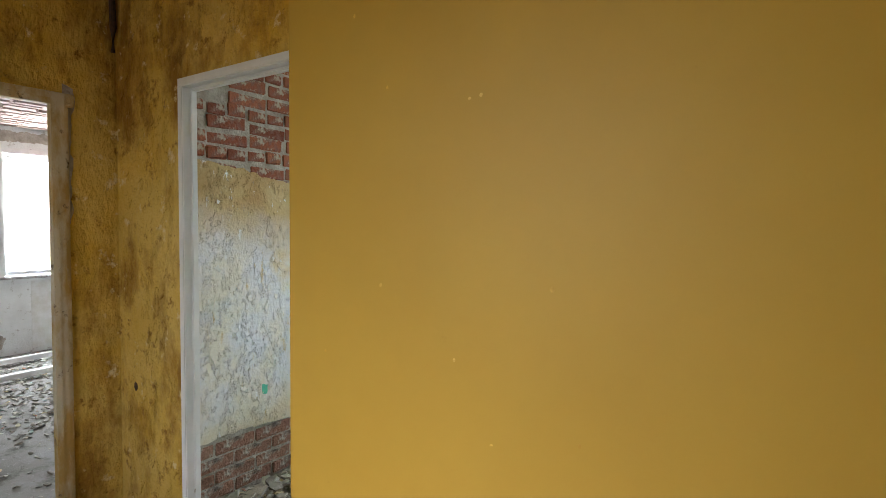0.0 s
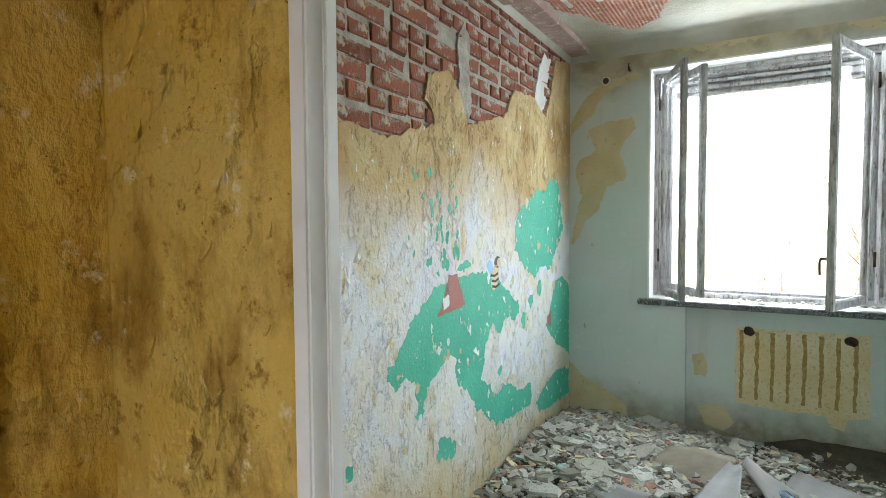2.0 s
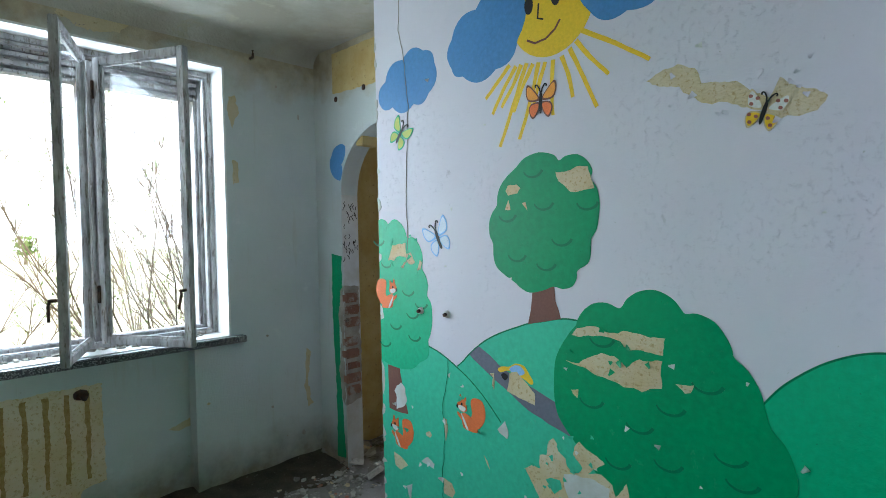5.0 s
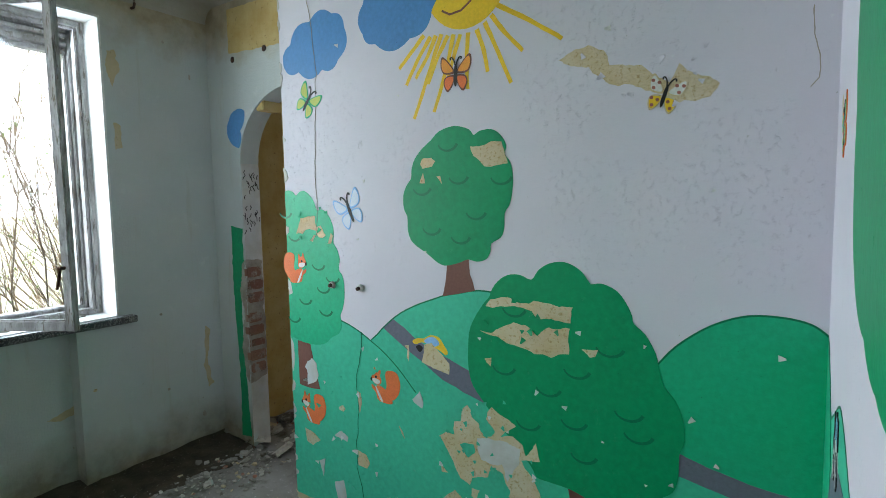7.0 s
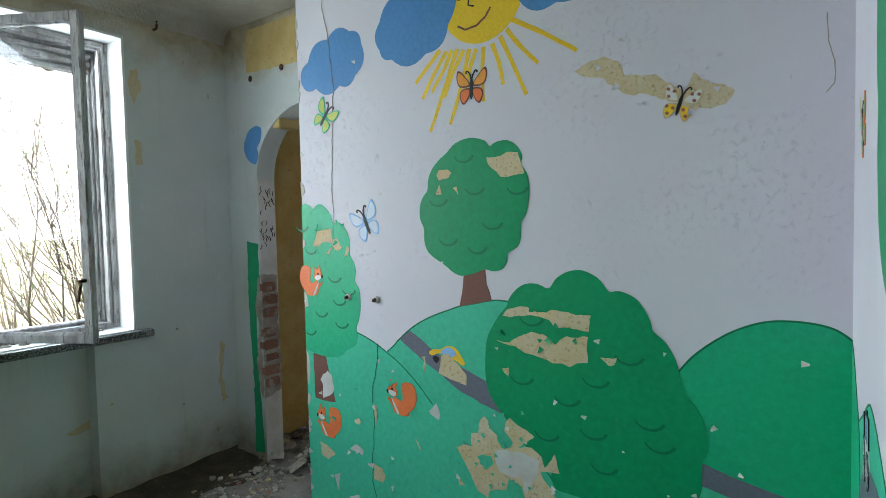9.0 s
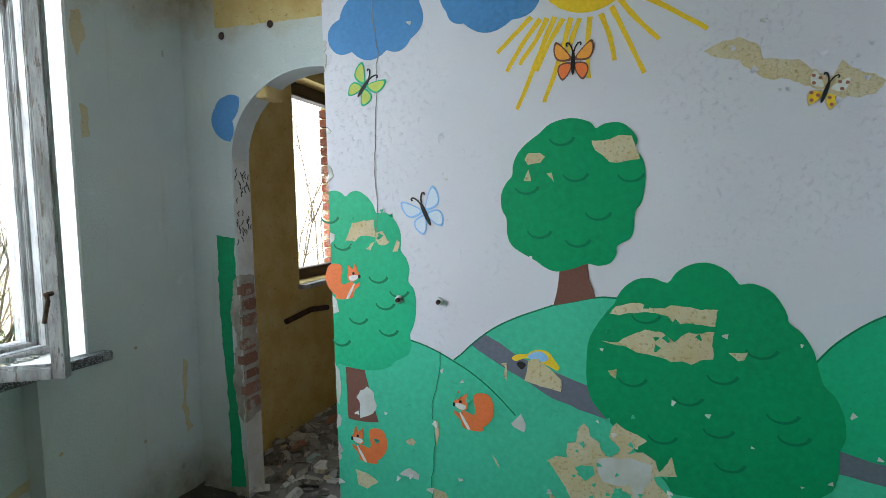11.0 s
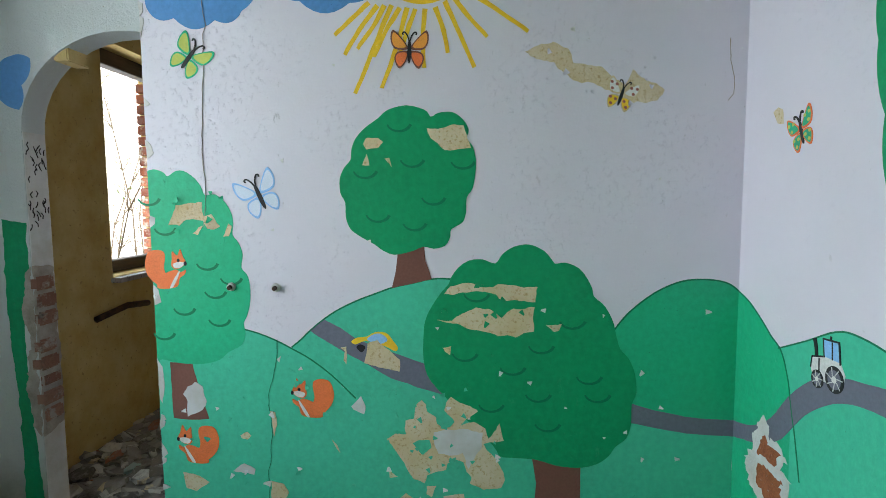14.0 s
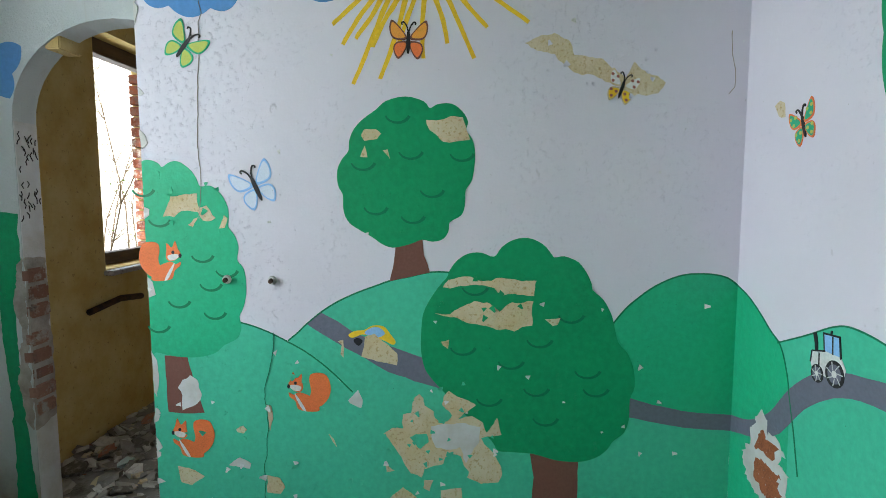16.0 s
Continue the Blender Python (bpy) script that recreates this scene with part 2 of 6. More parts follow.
M_WOOD = k.done(c, k.noise(40, 5, 0.65, k.stretch(2, 2, 0.12)), 0.6, 0.006)

k = Mat("terrazzo", 0.5)
c = k.mix(k.step(k.cells(130), 0.35, 0.5), (0.27, 0.27, 0.265), (0.05, 0.05, 0.055))
c = k.mix(k.step(k.noise(9, 5), 0.62, 0.78), c, (0.40, 0.39, 0.37))
M_SILL = k.done(c, k.noise(120, 2), 0.2, 0.003)

k = Mat("plaster_rubble", 0.95)
c = k.mix(k.rnd(), (0.30, 0.275, 0.22), (0.66, 0.64, 0.59))
c = k.mix(k.step(k.noise(16, 5), 0.5, 0.62), c, (0.33, 0.30, 0.25))
M_CHIP = k.done(c, k.noise(70, 4), 0.6, 0.006)

k = Mat("loose_rubble", 0.95)
i = k.island()
c = k.mix(i, (0.13, 0.115, 0.09), (0.66, 0.64, 0.58))
c = k.mix(k.step(i, 0.86, 0.87), c, (0.60, 0.51, 0.32))
c = k.mix(k.step(i, 0.93, 0.94), c, (0.42, 0.55, 0.52))
c = k.mix(k.step(i, 0.96, 0.97), c, (0.40, 0.19, 0.13))
c = k.mix(k.step(k.noise(40, 4), 0.5, 0.7), c, (0.36, 0.34, 0.30))
M_RUBBLE = k.done(c, k.noise(90, 3), 0.5, 0.004)

M_TREE = painted("mural_dark_green", (0.010, 0.305, 0.122), 0.85, 0.45, 3, 0.3)
M_HILL = painted("mural_mid_green", (0.075, 0.53, 0.335), 0.9, 0.45, 3, 0.3)
M_HILLD = painted("mural_leaf_green", (0.028, 0.445, 0.225), 0.88, 0.45, 3, 0.3)
M_ROAD = painted("mural_slate", (0.155, 0.16, 0.21), 0.9, 0.5, 5, 0.25)
M_TRUNK = painted("mural_brown", (0.19, 0.082, 0.062), 0.9, 0.5, 8, 0.25)
M_BLUE = painted("mural_blue", (0.09, 0.26, 0.55), 0.88, 0.5, 4, 0.25)
M_SUN = painted("mural_yellow", (0.83, 0.56, 0.03), 0.92, 0.5, 6, 0.25)
M_RED = painted("mural_orange", (0.82, 0.20, 0.06), 0.85, 0.5, 16, 0.25)
M_BLACK = painted("mural_black", (0.02, 0.02, 0.022), 0.8, 0.5, 9, 0.2)
M_LINE = painted("mural_line_green", (0.006, 0.19, 0.085), 0.85, 0.5, 9, 0.2)
M_SKYB = painted("mural_light_blue", (0.28, 0.52, 0.83), 0.9, 0.5, 9, 0.2)
M_WHITE = painted("mural_pale", (0.72, 0.72, 0.70), 0.85, 0.5, 9, 0.2)
k = Mat("faded_mint_green", 0.65)
c = k.mix(k.step(k.noise(5, 6), 0.3, 0.7), (0.085, 0.47, 0.33), (0.06, 0.38, 0.26))
c = k.mix(k.step(k.noise(22, 8, 0.78, k.stretch(1, 1, 0.7)), 0.60, 0.625), c, (0.72, 0.68, 0.56))
c = k.mix(k.step(k.noise(55, 5, 0.7), 0.66, 0.69), c, (0.50, 0.52, 0.42))
M_OLDGREEN = k.done(c, k.calc("ADD", k.step(k.noise(22, 8, 0.78, k.stretch(1, 1, 0.7)), 0.625, 0.60), k.noise(60, 4)), 0.6, 0.006)
M_OLDRED = painted("faded_brick_red", (0.36, 0.14, 0.11), 0.85, 0.6, 8, 0.3)
M_AMBER = painted("butterfly_amber", (0.86, 0.36, 0.06), 0.8, 0.5, 30, 0.2)
M_PALEB = painted("butterfly_pale_blue", (0.64, 0.70, 0.81), 0.9, 0.5, 20, 0.2)
M_LIME = painted("butterfly_lime", (0.50, 0.57, 0.12), 0.85, 0.5, 20, 0.2)

k = Mat("dark_wood_board", 0.85)
c = k.mix(k.step(k.noise(8, 6, 0.65, k.stretch(0.3, 3, 3)), 0.35, 0.65), (0.10, 0.072, 0.05), (0.045, 0.034, 0.028))
M_BOARD = k.done(c, k.noise(30, 5, 0.65, k.stretch(0.15, 2, 2)), 0.6, 0.006)

k = Mat("grey_linoleum", 0.5)
c = k.mix(k.step(k.noise(4, 6), 0.35, 0.65), (0.20, 0.19, 0.182), (0.27, 0.26, 0.25))
c = k.mix(k.step(k.noise(30, 5, 0.7), 0.62, 0.7), c, (0.15, 0.135, 0.11))
M_LINO = k.done(c, k.noise(50, 4), 0.25, 0.004)

k = Mat("bottle_plastic", 0.25, 0, 0.5)
M_BOTTLE = k.done(k.mix(k.step(k.noise(20, 5), 0.4, 0.6), (0.06, 0.09, 0.13), (0.22, 0.25, 0.28)), k.noise(40, 3), 0.5, 0.006)

k = Mat("rusty_iron", 0.8, 0.4)
M_IRON = k.done(k.mix(k.step(k.noise(30, 6), 0.4, 0.6), (0.05, 0.035, 0.028), (0.11, 0.06, 0.035)), k.noise(80, 4), 0.5, 0.004)

k = Mat("bare_twigs", 0.9)
M_TWIG = k.done(k.mix(k.noise(12), (0.07, 0.05, 0.03), (0.13, 0.10, 0.06)), k.noise(60), 0.4, 0.004)
k = Mat("young_leaves", 0.7)
M_LEAF = k.done(k.mix(k.island(), (0.06, 0.10, 0.02), (0.14, 0.18, 0.05)))
k = Mat("grass", 0.95)
M_GRASS = k.done(k.mix(k.step(k.noise(0.5, 6), 0.4, 0.6), (0.34, 0.36, 0.24), (0.44, 0.43, 0.30)), k.noise(12, 6), 0.6, 0.05)
k = Mat("white_lime_brick", 0.9)
M_LIMEB = k.done(k.mix(k.noise(5), (0.62, 0.60, 0.56), (0.74, 0.72, 0.68)), k.noise(60), 0.4, 0.005)

k = Mat("window_glass", 0.05)
tr = k.nt.nodes.new("ShaderNodeBsdfTransparent")
gl = k.nt.nodes.new("ShaderNodeBsdfGlossy")
gl.inputs["Roughness"].default_value = 0.06
ms = k.nt.nodes.new("ShaderNodeMixShader")
ms.inputs[0].default_value = 0.08
k.nt.links.new(tr.outputs[0], ms.inputs[1]), k.nt.links.new(gl.outputs[0], ms.inputs[2])
k.nt.links.new(ms.outputs[0], k.nt.nodes["Material Output"].inputs[0])
M_GLASS = k.m
k = Mat("brown_lino_back", 0.8)
M_LINOB = k.done(k.mix(k.step(k.noise(6, 6), 0.35, 0.65), (0.20, 0.165, 0.12), (0.30, 0.26, 0.20)), k.noise(60, 4), 0.4, 0.004)
k = Mat("rust_drip_ochre", 0.9)
M_DRIP = k.done(k.mix(k.step(k.noise(40, 5, 0.7), 0.4, 0.6), (0.30, 0.19, 0.06), (0.40, 0.28, 0.11)), k.noise(90, 3), 0.5, 0.004)
k = Mat("old_tan_coat", 0.9)
c = k.mix(k.step(k.noise(5, 7), 0.35, 0.65), (0.50, 0.41, 0.23), (0.58, 0.50, 0.33))
c = k.mix(k.step(k.noise(30, 6, 0.7), 0.60, 0.68), c, (0.32, 0.25, 0.13))
M_TAN = k.done(c, k.noise(70, 4), 0.6, 0.005)

k = Mat("dusty_tile", 0.95)
c = k.mix(k.step(k.noise(5, 6), 0.35, 0.65), (0.32, 0.205, 0.165), (0.42, 0.31, 0.27))
c = k.mix(k.step(k.noise(18, 6, 0.7), 0.54, 0.64), c, (0.47, 0.44, 0.41))
M_TILEP = k.done(c, k.noise(40, 4), 0.6, 0.01)
k = Mat("white_flaking_wall", 0.95)
c = k.mix(k.step(k.noise(4, 6), 0.35, 0.65), (0.72, 0.74, 0.74), (0.60, 0.61, 0.60))
c = k.mix(k.step(k.noise(13, 7, 0.72), 0.58, 0.64), c, (0.45, 0.44, 0.41))
M_FLAKY = k.done(c, k.noise(60, 5), 0.7, 0.008)
# Brown earth, darkened further for the shade in the rubble's gaps.
k = Mat("deepened_brown_earth", 0.98)
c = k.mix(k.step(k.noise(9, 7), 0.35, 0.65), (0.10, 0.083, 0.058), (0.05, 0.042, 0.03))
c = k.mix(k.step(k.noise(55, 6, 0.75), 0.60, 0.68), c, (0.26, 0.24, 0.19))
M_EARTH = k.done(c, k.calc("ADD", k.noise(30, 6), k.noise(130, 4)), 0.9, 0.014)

from mathutils import geometry

# ---- mesh helpers ----


def make(name, bm, material, parent=None, label="", smooth=False):
    me = bpy.data.meshes.new(name)
    bmesh.ops.recalc_face_normals(bm, faces=bm.faces)
    bm.to_mesh(me)
    bm.free()
    me.materials.append(material)
    if smooth:
        for p in me.polygons:
            p.use_smooth = True
    ob = new(name, me)
    if parent is not None:
        ob.parent = parent
    if label:
        tagged(ob, label)
    return ob


def part(name, bm, material, parent, label="", smooth=False):
    return make(name, bm, material, parent, label, smooth)


def thing(name, label, category, m=None, group=""):
    ob = new(name)
    ob.empty_display_size = 0.05
    if m is not None:
        ob.matrix_world = m
    return tagged(ob, label, category, group)


def box(bm, x0, x1, y0, y1, z0, z1, bevel=0.0, m=None):
    v = bmesh.ops.create_cube(bm, size=1.0)["verts"]
    for q in v:
        q.co = Vector(((x0 + x1) / 2 + q.co.x * (x1 - x0), (y0 + y1) / 2 + q.co.y * (y1 - y0), (z0 + z1) / 2 + q.co.z * (z1 - z0)))
    if bevel:
        es = list({e for q in v for e in q.link_edges})
        v = bmesh.ops.bevel(bm, geom=es, offset=bevel, segments=2, affect="EDGES")["verts"]
    if m is not None:
        for q in v:
            q.co = m @ q.co
    return bm


def boxed(*a, **kw):
    return box(bmesh.new(), *a, **kw)


def slab(bm, pts, to3, d0, d1):
    """A flat outline given thickness: to3 maps (u, v, depth) into the world."""
    n = len(pts)
    flat, _, tris, _, _, _ = geometry.delaunay_2d_cdt([Vector(p) for p in pts], [], [list(range(n))], 1, 1e-6)
    face = [bm.verts.new(to3(p.x, p.y, d1)) for p in flat]
    for t in tris:
        bm.faces.new([face[i] for i in t])
    edge_use = {}
    for t in tris:
        for a, b in zip(t, t[1:] + t[:1]):
            edge_use.setdefault((min(a, b), max(a, b)), []).append((a, b))
    base = {}
    for use in edge_use.values():
        if len(use) == 1:
            a, b = use[0]
            for i in (a, b):
                if i not in base:
                    base[i] = bm.verts.new(to3(flat[i].x, flat[i].y, d0))
            bm.faces.new((face[b], face[a], base[a], base[b]))
    return bm


def wall_grid(us, vs, holes, to3, d0, d1):
    """A wall of thickness d0..d1 over breaks us, vs, with rectangular holes (u0, u1, v0, v1) cut right through."""
    us = sorted(set(us) | {h[i] for h in holes for i in (0, 1)})
    vs = sorted(set(vs) | {h[i] for h in holes for i in (2, 3)})
    bm = bmesh.new()
    seen_v = {}

    def vert(i, j, d):
        if (i, j, d) not in seen_v:
            seen_v[i, j, d] = bm.verts.new(to3(us[i], vs[j], d))
        return seen_v[i, j, d]

    def solid(i, j):
        if not (0 <= i < len(us) - 1 and 0 <= j < len(vs) - 1):
            return False
        u, v = (us[i] + us[i + 1]) / 2, (vs[j] + vs[j + 1]) / 2
        return not any(h[0] < u < h[1] and h[2] < v < h[3] for h in holes)
    for i in range(len(us) - 1):
        for j in range(len(vs) - 1):
            if not solid(i, j):
                continue
            for d in (d0, d1):
                bm.faces.new([vert(i, j, d), vert(i + 1, j, d), vert(i + 1, j + 1, d), vert(i, j + 1, d)])
            for (di, dj), (a, b) in (((-1, 0), ((i, j), (i, j + 1))), ((1, 0), ((i + 1, j), (i + 1, j + 1))),
                                     ((0, -1), ((i, j), (i + 1, j))), ((0, 1), ((i, j + 1), (i + 1, j + 1)))):
                if not solid(i + di, j + dj):
                    bm.faces.new([vert(*a, d0), vert(*b, d0), vert(*b, d1), vert(*a, d1)])
    return bm


ON_MURAL = lambda u, v, d: (-d, u, v)          # u = y
ON_WEST = lambda u, v, d: (XL + d, u, v)       # u = y
ON_DOOR = lambda u, v, d: (u, d, v)            # u = x
ON_WIN = lambda u, v, d: (u, YW - d, v)        # u = x
ON_NICHE = lambda u, v, d: (u, YW + 0.09 - d, v)
ON_ARCH = lambda u, v, d: (XA - d, u, v)       # u = y
ON_END = lambda u, v, d: (XE + d, u, v)        # u = y
ON_CORR = lambda u, v, d: (u, YC - d, v)       # u = x


def spline(pts, n=5, closed=True):
    out = []
    k = len(pts)
    for a in range(k if closed else k - 1):
        p = [Vector((*pts[(a + o) % k if closed else min(max(a + o, 0), k - 1)], 0)) for o in (-1, 0, 1, 2)]
        for s in range(n):
            t = s / n
            q = 0.5 * (2 * p[1] + (p[2] - p[0]) * t + (2 * p[0] - 5 * p[1] + 4 * p[2] - p[3]) * t * t + (3 * p[1] - p[0] - 3 * p[2] + p[3]) * t ** 3)
            out.append((q.x, q.y))
    if not closed:
        out.append(tuple(pts[-1]))
    return out


def ragged(pts, amp=0.008, step=0.012, seed=0.0, closed=True):
    """Breaks straight runs into an uneven torn edge."""
    out = []
    k = len(pts)
    for a in range(k if closed else k - 1):
        p, q = Vector(pts[a]), Vector(pts[(a + 1) % k])
        n = max(1, int((q - p).length / step))
        for s in range(n):
            w = p.lerp(q, s / n)
            d = noise.noise_vector((w.x * 22, w.y * 22, seed)) * 0.8 + noise.noise_vector((w.x * 70, w.y * 70, seed + 7)) * 0.5 + noise.noise_vector((w.x * 210, w.y * 210, seed + 3)) * 0.28
            out.append((w.x + d.x * amp * 1.6, w.y + d.y * amp * 1.6))
    if not closed:
        out.append(tuple(pts[-1]))
    return out


def scallop(pts, bulge=0.28, n=7):
    """Round lobes from point to point, bulging outward (points run clockwise or not)."""
    k = len(pts)
    area = sum(pts[a][0] * pts[(a + 1) % k][1] - pts[(a + 1) % k][0] * pts[a][1] for a in range(k))
    sgn = 1 if area > 0 else -1
    out = []
    for a in range(k):
        p, q = Vector(pts[a]), Vector(pts[(a + 1) % k])
        d = q - p
        nrm = Vector((d.y, -d.x)) * sgn
        for s in range(n):
            t = s / n
            out.append(tuple(p.lerp(q, t) + nrm * bulge * 4 * t * (1 - t)))
    return out


def ring(cx, cy, rx, ry, n=20, turn=0.0, a0=0.0, a1=360.0):
    c, s = math.cos(radians(turn)), math.sin(radians(turn))
    full = abs(a1 - a0) >= 360
    out = []
    for i in range(n):
        a = radians(a0 + (a1 - a0) * i / (n if full else n - 1))
        u, v = rx * math.cos(a), ry * math.sin(a)
        out.append((cx + u * c - v * s, cy + u * s + v * c))
    return out


def stroke(pts, w0, w1=None):
    """Outline of a brush stroke along pts."""
    w1 = w0 if w1 is None else w1
    left, right = [], []
    for i, p in enumerate(pts):
        a, b = Vector(pts[max(i - 1, 0)]), Vector(pts[min(i + 1, len(pts) - 1)])
        d = (b - a).normalized()
        w = (w0 + (w1 - w0) * i / max(1, len(pts) - 1)) / 2
        left.append((p[0] - d.y * w, p[1] + d.x * w))
        right.append((p[0] + d.y * w, p[1] - d.x * w))
    return left + right[::-1]


LAYER = 0.00035


def paint(name, pts, on, level, material, parent, label="", base=0):
    return part(name, slab(bmesh.new(), pts, on, base * LAYER, level * LAYER), material, parent, label)


def tube(bm, path, radii, sides=8):
    rings = []
    for i, p in enumerate(path):
        a, b = Vector(path[max(i - 1, 0)]), Vector(path[min(i + 1, len(path) - 1)])
        q = (b - a).to_track_quat("Z", "Y")
        r = radii[i] if isinstance(radii, (list, tuple)) else radii
        rings.append([bm.verts.new(Vector(p) + q @ Vector((r * math.cos(6.2832 * s / sides), r * math.sin(6.2832 * s / sides), 0))) for s in range(sides)])
    for a, b in zip(rings, rings[1:]):
        for s in range(sides):
            bm.faces.new((a[s], a[(s + 1) % sides], b[(s + 1) % sides], b[s]))
    bm.faces.new(rings[0][::-1]), bm.faces.new(rings[-1])
    return bm


def structure(ob, label="", category=""):
    return tagged(ob, label, category, "", "structure")


# ---- large structure ----
floor_ob = structure(make("floor", boxed(X2 - 0.2, 3.4, -2.4, YW + 0.3, -0.12, 0.0), M_FLOOR), "bare stained concrete floor covered with dust and grit", "floor")

# window wall, with the radiator niche set back under the sill
bm = wall_grid([XA + 0.0, XL - 0.35], [0, HZ + 0.1], [(WX0, WX1, WZ0, WZ1), (-1.985, -0.55, 0.0, WZ0 - 0.04)], lambda u, v, d: (u, YW + d, v), 0.0, 0.09)
wall_n = structure(make("wall_north", bm, M_GREEN), "pale green plastered window wall with peeled cream patches", "wall")
bm = wall_grid([XL - 0.35, XA], [0, HZ + 0.1], [(WX0, WX1, WZ0, WZ1)], lambda u, v, d: (u, YW + d, v), 0.0901, 0.42)
part("outer_leaf", bm, M_GREEN, wall_n)

# west wall: rough masonry behind, plaster sheet in front (the bricks follow at the end)
wall_w = structure(make("wall_west", boxed(XL - 0.3, XL - 0.016, YI, YW, 0, HZ + 0.1), M_MORTAR), "old plastered wall with bare brickwork along its top", "wall")
TOP = [(YI + 0.001, 1.87), (0.41, 1.825), (0.64, 1.78), (0.87, 1.752), (1.08, 1.815), (1.225, 1.86), (1.205, 1.915), (1.135, 1.95), (1.165, 2.06), (1.35, 2.11),
       (1.45, 2.04), (1.535, 1.90), (1.75, 1.96), (1.955, 2.01), (2.11, 2.18), (2.38, 2.20), (2.62, 2.11), (2.73, 2.32), (2.80, 2.52), (3.0, 2.56), (YW - 0.001, 2.6)]
edge = ragged(TOP, 0.012, 0.02, 3.0, closed=False)
low = ragged([(YW - 0.001, 0.0), (1.02, 0.0), (0.97, 0.18), (0.93, 0.33), (0.70, 0.335), (0.45, 0.36), (0.2, 0.34), (YI + 0.001, 0.33)], 0.008, 0.02, 5.0, closed=False)
part("plaster", slab(bmesh.new(), edge + low, ON_WEST, -0.0158, 0.0), M_WEST, wall_w, "cream and white flaking plaster with ochre stains")

# door wall between room and corridor; beside the mural it is thicker, with a step in the doorway
RX = DR + 0.15      # room-side corner of the doorway
bm = boxed(RX, 0.0, -0.0999, 0.0, 0, HZ + 0.1)
wall_s = structure(make("wall_south", bm, M_MURAL), "white wall beside the doorway painted with a tractor on green hills", "wall")
part("corridor_face", boxed(XE - 0.07, DL - 0.03, YC, YI, 0, HZ), M_CORR, wall_s, "blistered ochre corridor plaster")
part("lintel", boxed(DL - 0.0299, DR + 0.0449, YC, YI, DH + 0.03, HZ), M_CORR, wall_s)
part("inner_lintel", boxed(DR + 0.0449, RX, -0.139, -0.0, 2.3, HZ), M_MURAL, wall_s)
part("corridor_side", boxed(DR + 0.045, 3.4, YP, -0.1, 0, HZ, 0.024), M_YELLOW, wall_s, "smooth yellow painted corridor wall")

# mural wall, standing proud of the wall with the arch
bm = boxed(0.0, XA + 0.12, -0.0999, YM, 0, HZ + 0.1, 0.005)
wall_e = structure(make("wall_east", bm, M_MURAL), "white plastered wall with a painted landscape of trees, hills and sun", "wall")

# wall with the arched opening
A0, A1, AS, AR = 1.96, 2.86, 1.73, 0.45
arc = [((A0 + A1) / 2 - AR * math.cos(radians(a)), AS + 0.405 * math.sin(radians(a))) for a in range(0, 181, 9)]
arc = [p for p in arc if p[0] > YM + 0.0]
outline = [(YM, HZ + 0.1)] + [(YM, AS + 0.40)] + arc + [(A1, 0), (YW, 0), (YW, HZ + 0.1)]
bm = slab(bmesh.new(), outline, lambda u, v, d: (XA + 0.13 - d, u, v), 0.0, 0.13)
wall_a = structure(make("wall_arch", bm, M_GREEN), "pale plastered wall with an arched opening broken down to brick", "wall")

# the room behind the arch
bm = wall_grid([XA, 3.4], [0, HZ + 0.1], [(1.22, 2.3, 0.98, 2.4)], lambda u, v, d: (u, YW + d, v), 0.0, 0.42)
structure(make("wall_north_far", bm, M_PEELO), "ochre plastered window wall of the room behind the arch", "wall")
structure(make("wall_east_far", boxed(3.4, 3.55, -0.24, YW + 0.42, 0, HZ + 0.1), M_PEELO), "plain ochre wall of the room behind", "wall")
structure(make("ceiling", boxed(XL - 0.3, 3.4, YC, YW + 0.42, HZ, HZ + 0.15), M_CEIL), "stained ceiling plaster flaking off around bare tiles", "ceiling")

# corridor
bm = wall_grid([-2.4, -1.5, YC], [0, HC + 0.1], [(-1.42, -0.466, 0.0, 1.985)], lambda u, v, d: (XE - 0.07 + d, u, v), 0.0, 0.07)
wall_c = structure(make("wall_corridor_end", bm, M_CORR), "blotched ochre corridor wall with a doorway into the next room", "wall")
# Unseen south wall; its opening is added for the fill lamp.
bm = wall_grid([XE, 3.4], [0, HC], [(-1.9, -0.7, 0.9, 2.3)], lambda u, v, d: (u, -2.25 - d, v), 0.0, 0.15)
structure(make("wall_corridor_south", bm, M_YELLOW), "plain yellow corridor wall, unseen, with an opening added for fill light", "wall")
bm = wall_grid([-2.25, YC], [0, HC], [], lambda u, v, d: (3.25 + d, u, v), 0.0, 0.15)
structure(make("wall_corridor_east", bm, M_YELLOW), "plain yellow corridor wall", "wall")
structure(make("ceiling_corridor", boxed(XE - 0.07, 3.4, -2.4, YC, HC, HC + 0.15), M_CORR), "dirty ochre corridor ceiling", "ceiling")

# next room, through the corridor's end door
bm = wall_grid([-2.4, 3.4], [0, 2.7], [(0.95, 2.15, 0.90, 2.30)], lambda u, v, d: (X2 - d, u, v), 0.0, 0.3)
wall_2 = structure(make("wall_next_west", bm, M_FLAKY), "grey-white flaking wall with a window in the next room", "wall")
structure(make("wall_next_north", boxed(X2, XL - 0.3, 3.0, 3.15, 0, 2.7), M_FLAKY), "white wall in the next room", "wall")
structure(make("wall_next_back", boxed(X2 - 0.3, XE - 0.07, -2.55, -2.4, 0, 2.7), M_FLAKY), "plain wall closing the next room", "wall")
bm = boxed(X2 - 0.3, XE - 0.07, -2.4, 3.15, 2.62, 2.75)
rg = random.Random(3)
